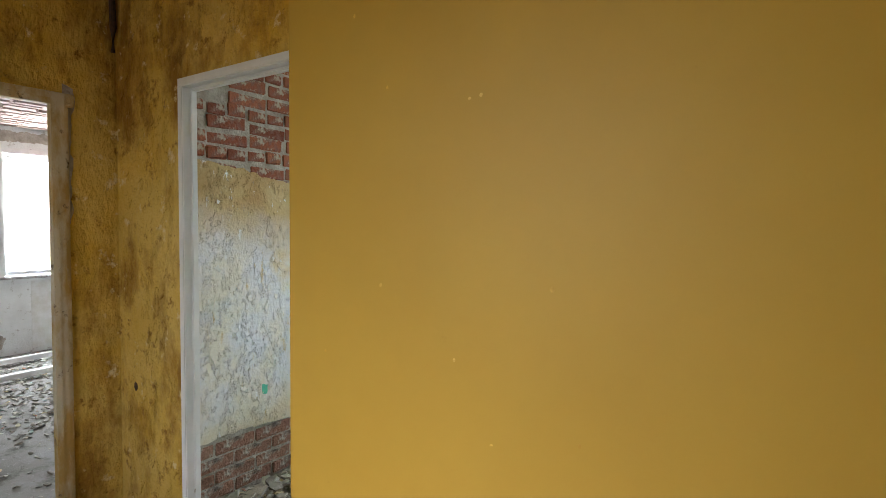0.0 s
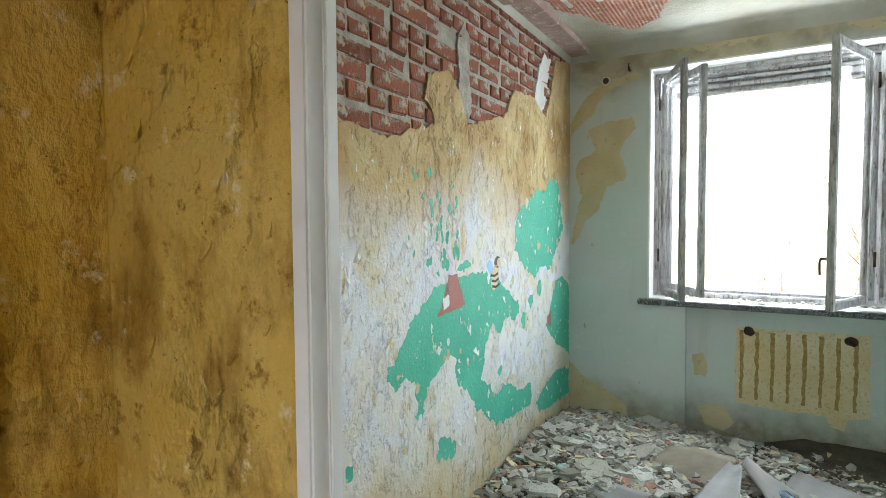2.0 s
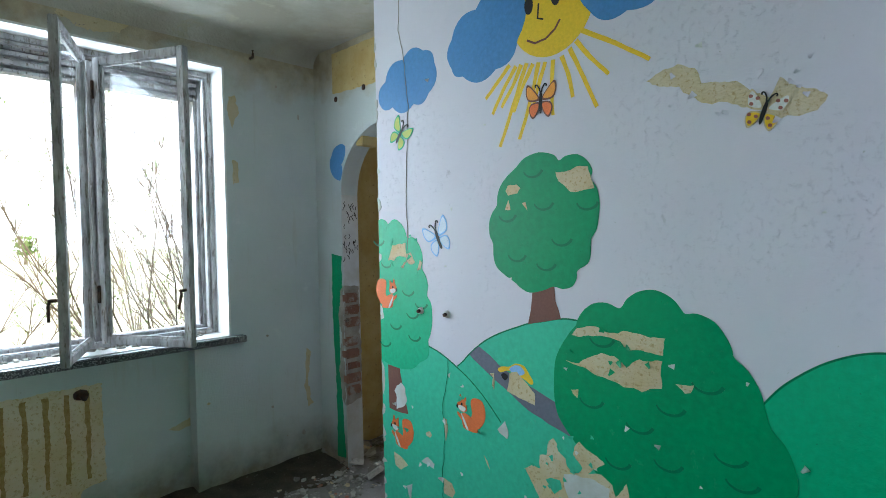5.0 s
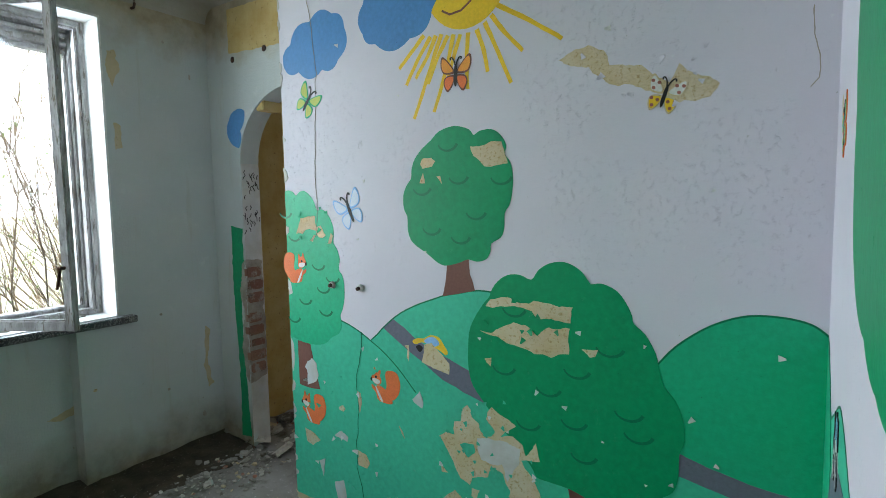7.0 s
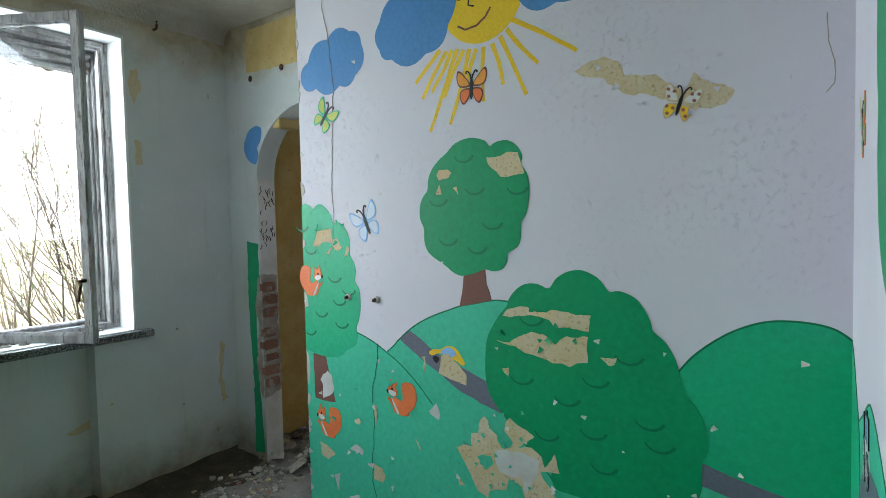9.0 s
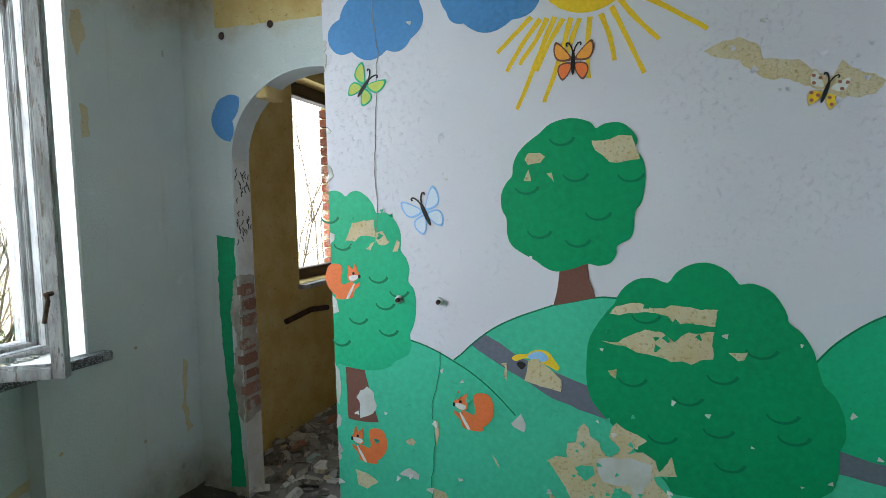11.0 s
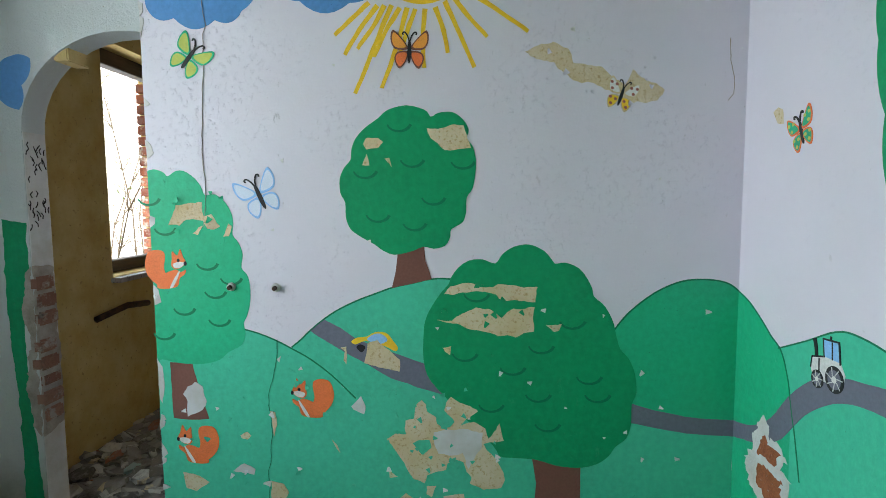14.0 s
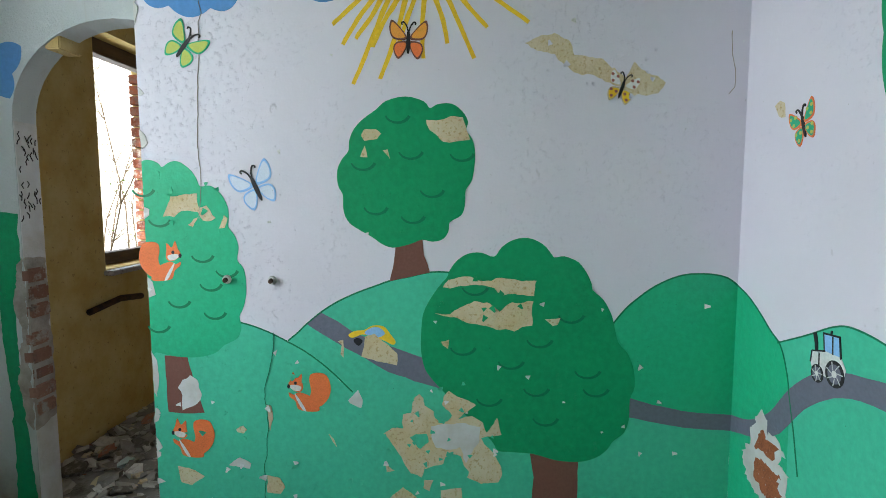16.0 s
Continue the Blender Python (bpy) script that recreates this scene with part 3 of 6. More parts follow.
for i in range(64):
    x = X2 + i * 0.078
    y = -2.3
    while y < 3.0:
        L = rg.uniform(0.25, 0.5)
        if rg.random() > 0.12:
            box(bm, x, x + 0.062, y, min(3.1, y + L), 2.60 + rg.uniform(-0.012, 0.008), 2.6199)
        y += L + 0.012
structure(make("ceiling_next", bm, M_TILEP), "bare ribbed clay tile ceiling of the next room", "ceiling")

# ceiling cove where wall and ceiling meet
cove = bmesh.new()
for (x0, y0, x1, y1, ix, iy) in ((XL + 0.002, YI, XL + 0.002, YW, 1, 0), (XL, YW - 0.002, XA, YW - 0.002, 0, -1)):
    rows = []
    for a in range(7):
        r = 0.085
        o = r * (1 - math.cos(radians(15 * a)))
        h = HZ - 0.001 - r + r * math.sin(radians(15 * a))
        rows.append([cove.verts.new((x0 + ix * o, y0 + iy * o, h)), cove.verts.new((x1 + ix * o, y1 + iy * o, h))])
    for a, b in zip(rows, rows[1:]):
        cove.faces.new((a[0], a[1], b[1], b[0]))
structure(make("trim_cove", cove, M_CEIL, smooth=True), "rounded plaster cove under the ceiling", "trim")

# ---- doorways ----


door_1 = structure(new("door_1"), "white painted wooden door frame without a door", "door frame")
part("jamb", boxed(DL - 0.026, DL, YC - 0.018, YI + 0.004, 0, DH, 0.004), M_FRAME, door_1)
part("head", boxed(DL - 0.03, DR + 0.040, YC - 0.018, YI + 0.004, DH, DH + 0.03, 0.004), M_FRAME, door_1)
for w0, w1, d in ((0.020, 0.030, 0.016), (0.030, 0.034, 0.008)):
    o = [(DL - w1, 0), (DL - w0, 0), (DL - w0, DH + w0), (DR + 0.044, DH + w0), (DR + 0.044, DH + w1), (DL - w1, DH + w1)]
    part("casing", slab(bmesh.new(), o, ON_CORR, 0.001, d), M_FRAME, door_1)
part("stop", boxed(DL, DL + 0.008, -0.268, YI + 0.002, 0, DH, 0.003), M_FRAME, door_1)
part("stop", boxed(DL + 0.008, DR, -0.268, YI + 0.002, DH - 0.012, DH, 0.003), M_FRAME, door_1)
part("reveal_face", boxed(DR + 0.0395, DR + 0.0455, YP + 0.028, -0.127, 0, HZ - 0.01, 0.002), M_FRAME, door_1, "white painted reveal of the thick wall")

k = Mat("stained_frame", 0.7)
c = k.mix(k.step(k.noise(7, 6, 0.7, k.stretch(1, 1, 0.4)), 0.42, 0.58), (0.55, 0.49, 0.36), (0.42, 0.28, 0.09))
c = k.mix(k.step(k.noise(20, 6, 0.7), 0.6, 0.68), c, (0.14, 0.10, 0.06))
M_FRAME2 = k.done(c, k.noise(30, 5), 0.5, 0.006)
door_2 = structure(new("door_2"), "stained peeling wooden door frame, its door gone", "door frame")
part("jamb", boxed(XE - 0.014, XE + 0.02, -0.515, -0.466, 0, 1.95, 0.004), M_FRAME2, door_2)
part("jamb", boxed(XE - 0.014, XE + 0.02, -1.42, -1.335, 0, 1.95, 0.004), M_FRAME2, door_2)
part("head", boxed(XE - 0.014, XE + 0.02, -1.42, -0.445, 1.9505, 2.0, 0.004), M_FRAME2, door_2)
for w0, w1, d in ((0.0, 0.022, 0.032), (0.022, 0.046, 0.026)):
    o = [(-0.53 + w0, 0), (-0.53 + w1, 0), (-0.53 + w1, 1.95 + w1), (-1.33 - w1, 1.95 + w1), (-1.33 - w1, 0), (-1.33 - w0, 0), (-1.33 - w0, 1.95 + w0), (-0.53 + w0, 1.95 + w0)]
    part("casing", slab(bmesh.new(), o, ON_END, 0.001, d), M_FRAME2, door_2)
# plaster broken away beside the frame
o = ragged([(-0.47, 1.5), (-0.455, 1.5), (-0.45, 1.8), (-0.44, 2.03), (-0.478, 2.045), (-0.468, 1.8)], 0.008, 0.02, 2.0)
part("broken_plaster", slab(bmesh.new(), o, ON_END, 0.0005, 0.003), M_MORTAR, wall_c)

# ---- the window ----
win = structure(new("window_1"), "weathered white wooden casement window, its sashes standing open", "window")
part("window_sill", boxed(-2.285, -0.265, YW - 0.055, YW + 0.16, 0.862, 0.9, 0.005), M_SILL, win, "grey speckled terrazzo sill")
YF = YW + 0.15      # the fixed frame


def bar_frame(x0, x1, z0, z1, y0, y1, w, name, parent, muntin=()):
    """Four rails with mitre-free butt joints, one mesh."""
    bm = bmesh.new()
    box(bm, x0, x0 + w, y0, y1, z0, z1, 0.004)
    box(bm, x1 - w, x1, y0, y1, z0, z1, 0.004)
    box(bm, x0 + w, x1 - w, y0 + 0.001, y1 - 0.001, z0, z0 + w, 0.004)
    box(bm, x0 + w, x1 - w, y0 + 0.001, y1 - 0.001, z1 - w, z1, 0.004)
    return part(name, bm, M_WOOD, parent)


part("reveal_lining", wall_grid([WX0 - 0.0, WX1], [WZ0, WZ1], [(WX0 + 0.012, WX1 - 0.012, WZ0 + 0.004, WZ1 - 0.012)], lambda u, v, d: (u, YW + d, v), 0.002, 0.15), M_WHITE, win, "white painted reveal")
for inset, y0, y1, w, name in ((0.013, 0.0, 0.03, 0.026, "window_frame"), (0.042, 0.012, 0.06, 0.014, "inner_rebate"), (0.030, 0.064, 0.10, 0.038, "outer_frame"), (0.072, 0.078, 0.15, 0.016, "outer_rebate")):
    bar_frame(WX0 + inset, WX1 - inset, WZ0 + inset * 0.6, WZ1 - inset, YF + y0, YF + y1, w, name, win)
XMU = -0.985
part("mullion", boxed(XMU - 0.034, XMU + 0.034, YF + 0.014, YF + 0.14, WZ0 + 0.06, WZ1 - 0.07, 0.005), M_WOOD, win)
for o in (-0.026, 0.0, 0.026):
    part("mullion_bead", boxed(XMU + o - 0.007, XMU + o + 0.007, YF + (0.0 if o else -0.008), YF + 0.0139, WZ0 + 0.06, WZ1 - 0.07, 0.004), M_WOOD, win)
for z, h, y in ((0.078, 0.020, 0.05), (0.101, 0.013, 0.085), (0.118, 0.024, 0.06), (0.146, 0.010, 0.10), (0.160, 0.018, 0.07)):
    part("head_rail", boxed(WX0 + 0.075, WX1 - 0.075, YF + y, YF + 0.135, WZ1 - z - h, WZ1 - z, 0.004), M_WOOD, win)


def sash(hx, hy, width, z0, z1, angle, name="sash"):
    """A glazed casement sash hinged at (hx, hy); angle 0 points along +x, negative swings it into the room."""
    ob = bar_frame(0, width, z0, z1, -0.018, 0.018, 0.043, name, win)
    bead = bar_frame(0.041, width - 0.041, z0 + 0.041, z1 - 0.041, -0.010, 0.010, 0.009, "glazing_bead", ob)
    ob.matrix_local = pose(hx, hy, 0, 0, 0, angle)
    pane = part("pane", boxed(0.044, width - 0.044, -0.003, 0.003, z0 + 0.044, z1 - 0.044), M_GLASS, ob, "dusty clear glass")
    pane.visible_shadow = False
    return ob


Z0S, Z1S = WZ0 + 0.035, WZ1 - 0.06
s1 = sash(WX0 + 0.07, YF - 0.02, 0.52, Z0S, Z1S, -68)
s2 = sash(WX0 + 0.10, YF + 0.03, 0.50, Z0S + 0.02, Z1S - 0.02, -58)
s3 = sash(XMU - 0.03, YF - 0.02, 0.56, Z0S, Z1S, -113)
s4 = sash(XMU + 0.03, YF - 0.02, 0.56, Z0S, Z1S, -62)
for s, x in ((s3, 0.535), (s4, 0.535)):
    bm = tube(bmesh.new(), [(x, -0.02, 1.22), (x, -0.055, 1.22)], 0.008)
    tube(bm, [(x, -0.05, 1.22), (x + 0.005, -0.055, 1.20), (x - 0.01, -0.058, 1.13)], 0.007)
    part("handle", bm, M_IRON, s)
for s in (s1, s2, s3, s4):
    for z in (1.15, 2.2):
        part("hinge", tube(bmesh.new(), [(0.0, -0.02, z), (0.0, -0.02, z + 0.09)], 0.009), M_IRON, s)

# second window, behind the arch
win2 = structure(new("window_2"), "old dark window frame with a broken sill behind the arch", "window")
bm = bmesh.new()
box(bm, 1.23, 1.30, YW + 0.12, YW + 0.20, 0.985, 2.395, 0.004), box(bm, 1.30, 2.29, YW + 0.12, YW + 0.20, 2.30, 2.395, 0.004), box(bm, 1.30, 2.29, YW + 0.12, YW + 0.20, 0.985, 1.06, 0.004)
part("window_frame", bm, M_BOARD, win2)
part("window_sill", boxed(1.20, 2.35, YW - 0.06, YW + 0.12, 0.945, 0.975, 0.006), M_WOOD, win2)
# window of the next room
win3 = structure(new("window_3"), "white framed window in the next room", "window")
bm = bmesh.new()
for b in ((0.96, 1.01, 0.91, 2.29), (2.09, 2.14, 0.91, 2.29), (1.01, 2.09, 0.91, 0.96), (1.01, 2.09, 2.24, 2.29)):
    box(bm, X2 - 0.14, X2 - 0.06, *b, 0.004)
part("window_frame", bm, M_FRAME, win3)
part("window_sill", boxed(X2 - 0.06, X2 + 0.05, 0.87, 2.23, 0.87, 0.90, 0.005), M_WOOD, win3)
part("architrave", wall_grid([0.89, 2.21], [0.9001, 2.36], [(0.95, 2.15, 0.90, 2.30)], lambda u, v, d: (X2 + d, u, v), 0.001, 0.02), M_FRAME, win3)

# ---- outdoors ----
gr = boxed(-1500, 1500, YW + 0.42, 3000, -1.3, -1.2)
box(gr, -1500, X2 - 0.3, -1500, YW + 0.42, -1.3, -1.2)
structure(make("ground", gr, M_GRASS), "rough pale spring grass stretching away", "ground")
k = Mat("overcast_sky", 1.0)
k.b.inputs["Emission Color"].default_value = (0.95, 0.97, 1.0, 1)
k.b.inputs["Emission Strength"].default_value = 1.0
M_HAZE = k.done((0.5, 0.5, 0.5))
bm = bmesh.new()
prev = None
for i in range(41):
    a = radians(-10 + i * 5)
    p = (300 * math.cos(a), 300 * math.sin(a))
    cur = [bm.verts.new((*p, -1.25)), bm.verts.new((*p, 120))]
    if prev:
        bm.faces.new((prev[0], cur[0], cur[1], prev[1]))
    prev = cur
structure(make("backdrop", bm, M_HAZE), "bright white overcast haze along the horizon", "sky")
# eave with a wavy sheet edge over the window
bm = bmesh.new()
prev = None
for i in range(121):
    x = XL - 0.2 + i * 0.03
    z = 2.47 + 0.018 * math.sin(i * 1.05)
    row = [bm.verts.new((x, YW + 0.95, z)), bm.verts.new((x, YW + 0.43, z + 0.16)), bm.verts.new((x, YW + 0.43, z + 0.168)), bm.verts.new((x, YW + 0.95, z + 0.008))]
    if prev:
        for a in range(4):
            bm.faces.new((prev[a], row[a], row[(a + 1) % 4], prev[(a + 1) % 4]))
    prev = row
eave = tagged(make("awning", bm, M_IRON), "dark corrugated sheet awning over the window", "awning")


def shrub(name, place, seed, height, stems, leaves, label):
    rng = random.Random(seed)
    ob = thing(name, label, "shrub", pose(*place))
    tw, lf = bmesh.new(), bmesh.new()
    for s in range(stems):
        a = rng.uniform(0, 6.283)
        p = Vector((0.25 * math.cos(a), 0.25 * math.sin(a), 0))
        d = Vector((0.5 * math.cos(a), 0.5 * math.sin(a), 1)).normalized()
        path, n = [p.copy()], 9
        for i in range(n):
            d = (d + Vector((rng.uniform(-.2, .2), rng.uniform(-.2, .2), rng.uniform(-.05, .12)))).normalized()
            p = p + d * height / n
            path.append(p.copy())
        tube(tw, path, [0.015 * (1 - 0.8 * i / n) for i in range(n + 1)], 5)
        for i in range(2, n + 1):
            for _ in range(3):
                e = (d + Vector((rng.uniform(-1, 1), rng.uniform(-1, 1), rng.uniform(0, .8)))).normalized()
                q = path[i]
                tip = [q, q + e * 0.2, q + e * 0.38 + Vector((0, 0, .06))]
                tube(tw, tip, [0.005, 0.0035, 0.0015], 4)
                for _ in range(leaves):
                    c = q + e * rng.uniform(0.1, 0.42) + Vector((rng.uniform(-.05, .05), rng.uniform(-.05, .05), rng.uniform(-.05, .05)))
                    m = pose(*c, rng.uniform(0, 180), rng.uniform(0, 180), rng.uniform(0, 360))
                    w = rng.uniform(0.012, 0.024)
                    lf.faces.new([lf.verts.new(m @ Vector(v)) for v in ((-w, 0, 0), (0, -w * .5, 0), (w, 0, .003), (0, w * .5, 0))])
    part("branchwork", tw, M_TWIG, ob)
    part("foliage", lf, M_LEAF, ob)
    return ob


shrub("shrub", (0.7, 6.4, -1.2), 1, 4.0, 38, 2, "bare spring shrub with sparse young leaves outside the window")
shrub("shrub", (2.2, 8.0, -1.2), 2, 4.6, 34, 2, "bare spring shrub with a few buds outside the window")
shrub("shrub", (4.9, 5.6, -1.2), 3, 4.6, 26, 1, "tall bare shrub outside the second window")
shrub("shrub", (-1.0, 9.5, -1.2), 4, 2.6, 9, 2, "low bare shrub in the grass")
# pale brick outbuilding behind the second window
hut = thing("outbuilding", "pale lime brick outbuilding with rows of courses", "building", pose(10.6, 9.6, -1.2, 0, 0, -56))
part("wall", boxed(-3, 3, 0, 3, 0, 6.4), M_MORTAR, hut)
for i in range(50):
    part("course", boxed(-3.004, 3.004, -0.012, 0.0, 0.1 + i * 0.125, 0.205 + i * 0.125), M_LIMEB, hut)
part("roof", slab(bmesh.new(), [(-3.3, 6.4), (3.3, 6.4), (3.3, 6.55), (-3.3, 6.55)], lambda u, v, d: (u, d, v), -0.4, 3.4), M_IRON, hut)
# distant line of trees
rng = random.Random(9)
for i in range(2):
    ob = thing("tree", "hazy green tree at the far edge of the meadow", "tree", pose(13 + i * 26 + rng.uniform(-1, 1), 95 + rng.uniform(-4, 6), -1.2), "far trees")
    hgt = rng.uniform(4.0, 6.5)
    part("trunk", tube(bmesh.new(), [(0, 0, 0), (0.1, 0, hgt * .4), (0, 0.1, hgt * .8)], [0.25, 0.18, 0.06], 6), M_TWIG, ob)
    bm = bmesh.new()
    for _ in range(420):
        a, b, r = rng.uniform(0, 6.28), rng.uniform(-1, 1), rng.uniform(0.3, 1.0)
        c = Vector((math.cos(a) * r * hgt * .33, math.sin(a) * r * hgt * .33, hgt * .62 + b * hgt * .36 * (1 - r * .4)))
        m = pose(*c, rng.uniform(0, 180), rng.uniform(0, 180), 0)
        w = rng.uniform(.12, .3)
        bm.faces.new([bm.verts.new(m @ Vector(v)) for v in ((-w, 0, 0), (0, -w * .6, 0.05), (w, 0, 0), (0, w * .6, 0.05))])
    part("crown", bm, M_LEAF, ob)

# ---- the painted landscape on the east wall (u = y, v = z) ----


def brush_lines(parent, on, level, material, rows, w=0.012):
    """Short curved leaf strokes: rows of (u, v, half width)."""
    for u, v, r in rows:
        pts = [(u + r * math.cos(radians(a)), v + 0.75 * r * math.sin(radians(a))) for a in range(195, 346, 15)]
        paint("leaf_stroke", stroke(pts, w, w * 0.5), on, level, material, parent)


def peel(pts, on, level, parent, seed, material=None, amp=0.008, label="paint flaked off to cream plaster"):
    return paint("peeled_patch", ragged(pts, amp, 0.012, seed), on, level, material or M_PEEL, parent, label)


def lifted(u, v, on, parent, size, turn, level=6):
    """A curled paint flake standing off the wall."""
    bm = bmesh.new()
    c, s = math.cos(radians(turn)), math.sin(radians(turn))
    rows = []
    for i in range(5):
        t = i / 4
        w = size * (0.5 - 0.35 * t)
        d = 0.002 + level * LAYER * 0.6 + 0.35 * size * t * t
        rows.append([bm.verts.new(on(u + c * a - s * size * t, v + s * a + c * size * t, d)) for a in (-w, 0.1 * w, w)])
    for a, b in zip(rows, rows[1:]):
        for i in range(2):
            bm.faces.new((a[i], a[i + 1], b[i + 1], b[i]))
    ob = part("paint_flake", bm, M_WHITE, parent)
    so = ob.modifiers.new("thickness", "SOLIDIFY")
    so.thickness = 0.0015
    return ob


# hills first, then road, trees
hill_low = [(YM - 0.003, 0.006), (YM - 0.003, 0.95)] + spline([(2.15, 0.955), (1.95, 0.965)] + [(1.828, 0.948), (1.770, 0.931), (1.707, 0.905), (1.648, 0.874), (1.580, 0.835), (1.496, 0.770), (1.413, 0.687)] + [(1.30, 0.63), (1.0, 0.62), (0.6, 0.64), (0.3, 0.62), (0.0005, 0.60)], 4, False) + [(0.0005, 0.006)]
paint("painted_meadow", ragged(hill_low, 0.003, 0.04, 1), ON_MURAL, 1, M_HILL, wall_e, "mid green meadow")
hc = spline([(1.647, 0.879), (1.610, 0.909), (1.577, 0.941), (1.522, 0.986), (1.467, 1.022), (1.392, 1.058), (1.317, 1.086), (1.258, 1.107), (1.191, 1.121), (1.117, 1.137), (1.044, 1.137), (0.878, 1.115)], 5, False)
paint("painted_hill", hc + [(0.85, 0.56), (1.27, 0.57)] + [(1.408, 0.682), (1.496, 0.770), (1.580, 0.835), (1.643, 0.870)], ON_MURAL, 2, M_HILL, wall_e, "green hill")
paint("hill_outline", stroke(hc, 0.006), ON_MURAL, 3, M_LINE, wall_e)
hl = spline([(1.828, 0.948), (1.770, 0.931), (1.707, 0.905), (1.648, 0.874), (1.580, 0.835), (1.496, 0.770), (1.408, 0.682)], 5, False)
paint("hill_outline", stroke(hl, 0.0055), ON_MURAL, 3, M_LINE, wall_e)
hr = spline([(0.452, 0.934), (0.438, 0.956), (0.392, 1.012), (0.321, 1.071), (0.261, 1.106), (0.200, 1.128), (0.140, 1.134), (0.079, 1.130), (0.034, 1.117)] + [(0.0005, 1.092)], 5, False)
paint("painted_hill", hr + [(0.0005, 0.56), (0.47, 0.60)], ON_MURAL, 2, M_HILLD, wall_e, "leaf green hill")
paint("hill_outline", stroke(hr, 0.006), ON_MURAL, 3, M_LINE, wall_e)
road = [(1.577, 0.943), (1.522, 0.986), (1.459, 0.952), (1.407, 0.915), (1.322, 0.878), (1.238, 0.850), (1.132, 0.813), (1.049, 0.709), (1.081, 0.700), (1.176, 0.728), (1.271, 0.761), (1.366, 0.815), (1.451, 0.863), (1.524, 0.907)]
paint("painted_road", ragged(road, 0.002, 0.03, 2), ON_MURAL, 3, M_ROAD, wall_e, "slate grey road")
rr = spline([(0.42, 0.685), (0.33, 0.655), (0.258, 0.637), (0.15, 0.617), (0.0005, 0.607)], 4, False) + spline([(0.0005, 0.545), (0.12, 0.552), (0.231, 0.565), (0.33, 0.585), (0.42, 0.60)], 4, False)
paint("painted_road", ragged(rr, 0.002, 0.03, 3), ON_MURAL, 3, M_ROAD, wall_e, "slate grey road")

# edge tree
trunk = [(2.119, 0.818), (2.032, 0.818), (2.009, 0.708), (1.975, 0.596), (2.048, 0.592), (2.114, 0.601), (2.116, 0.685)]
paint("painted_trunk", ragged(trunk, 0.002, 0.03, 4), ON_MURAL, 3, M_TRUNK, wall_e, "brown tree trunk")
crown = [(2.167, 1.518), (2.167, 1.543), (2.139, 1.549), (2.108, 1.538), (2.092, 1.523), (2.065, 1.540), (2.033, 1.543), (1.994, 1.518), (1.969, 1.485), (1.955, 1.453), (1.917, 1.455), (1.880, 1.426), (1.857, 1.382), (1.853, 1.342), (1.856, 1.304), (1.834, 1.273), (1.821, 1.230), (1.828, 1.182), (1.808, 1.156), (1.799, 1.120), (1.799, 1.056), (1.812, 1.002), (1.827, 0.970), (1.822, 0.931), (1.837, 0.888), (1.890, 0.859), (1.926, 0.829), (1.993, 0.813), (2.080, 0.816), (2.149, 0.831), (2.167, 0.816), (2.167, 0.905), (2.167, 1.229)]
sc = [(min(u, YM - 0.003), v) for u, v in spline(crown, 3)]
crown_l = paint("painted_tree", sc, ON_MURAL, 4, M_HILLD, wall_e, "leaf green painted tree crown")
brush_lines(crown_l, ON_MURAL, 5, M_LINE, [(u, v, 0.042) for u, v in [(1.957, 1.206), (2.111, 1.338), (2.167, 1.449), (1.868, 1.150), (2.052, 1.035), (2.134, 0.940), (1.919, 0.992), (1.930, 1.099)]])
peel([(2.098, 1.344), (2.081, 1.380), (2.068, 1.417), (2.025, 1.421), (1.969, 1.427), (1.964, 1.374), (1.931, 1.384), (1.912, 1.349), (1.902, 1.340), (1.924, 1.324), (1.949, 1.326), (1.969, 1.358), (2.003, 1.364), (2.039, 1.358), (2.055, 1.342)], ON_MURAL, 6, wall_e, 1.0, amp=0.004)
peel([(2.005, 1.312), (1.983, 1.333), (1.968, 1.337), (1.989, 1.305)], ON_MURAL, 6, wall_e, 2.0, amp=0.004)
peel([(1.891, 1.298), (1.871, 1.348), (1.859, 1.336), (1.869, 1.302)], ON_MURAL, 6, wall_e, 2.5, amp=0.003)
peel([(2.071, 0.692), (2.052, 0.725), (2.023, 0.741), (1.993, 0.723), (1.987, 0.663), (1.998, 0.630), (2.029, 0.619), (2.060, 0.607), (2.062, 0.663)], ON_MURAL, 5, wall_e, 3.0, M_BARE, 0.005)
peel([(YM - .003, 0.84), (2.15, 0.80), (2.145, 0.74), (2.155, 0.66), (YM - .003, 0.68)], ON_MURAL, 5, wall_e, 4.0, M_BARE, 0.003)
peel([(YM - .003, 1.12), (2.15, 1.10), (2.14, 1.05), (YM - .003, 1.04)], ON_MURAL, 6, wall_e, 5.0, M_BARE, 0.003)

# middle tree
paint("painted_trunk", ragged([(1.238, 1.253), (1.144, 1.259), (1.137, 1.201), (1.115, 1.137), (1.264, 1.104), (1.249, 1.159)], 0.002, 0.03, 5), ON_MURAL, 4, M_TRUNK, wall_e, "brown tree trunk")
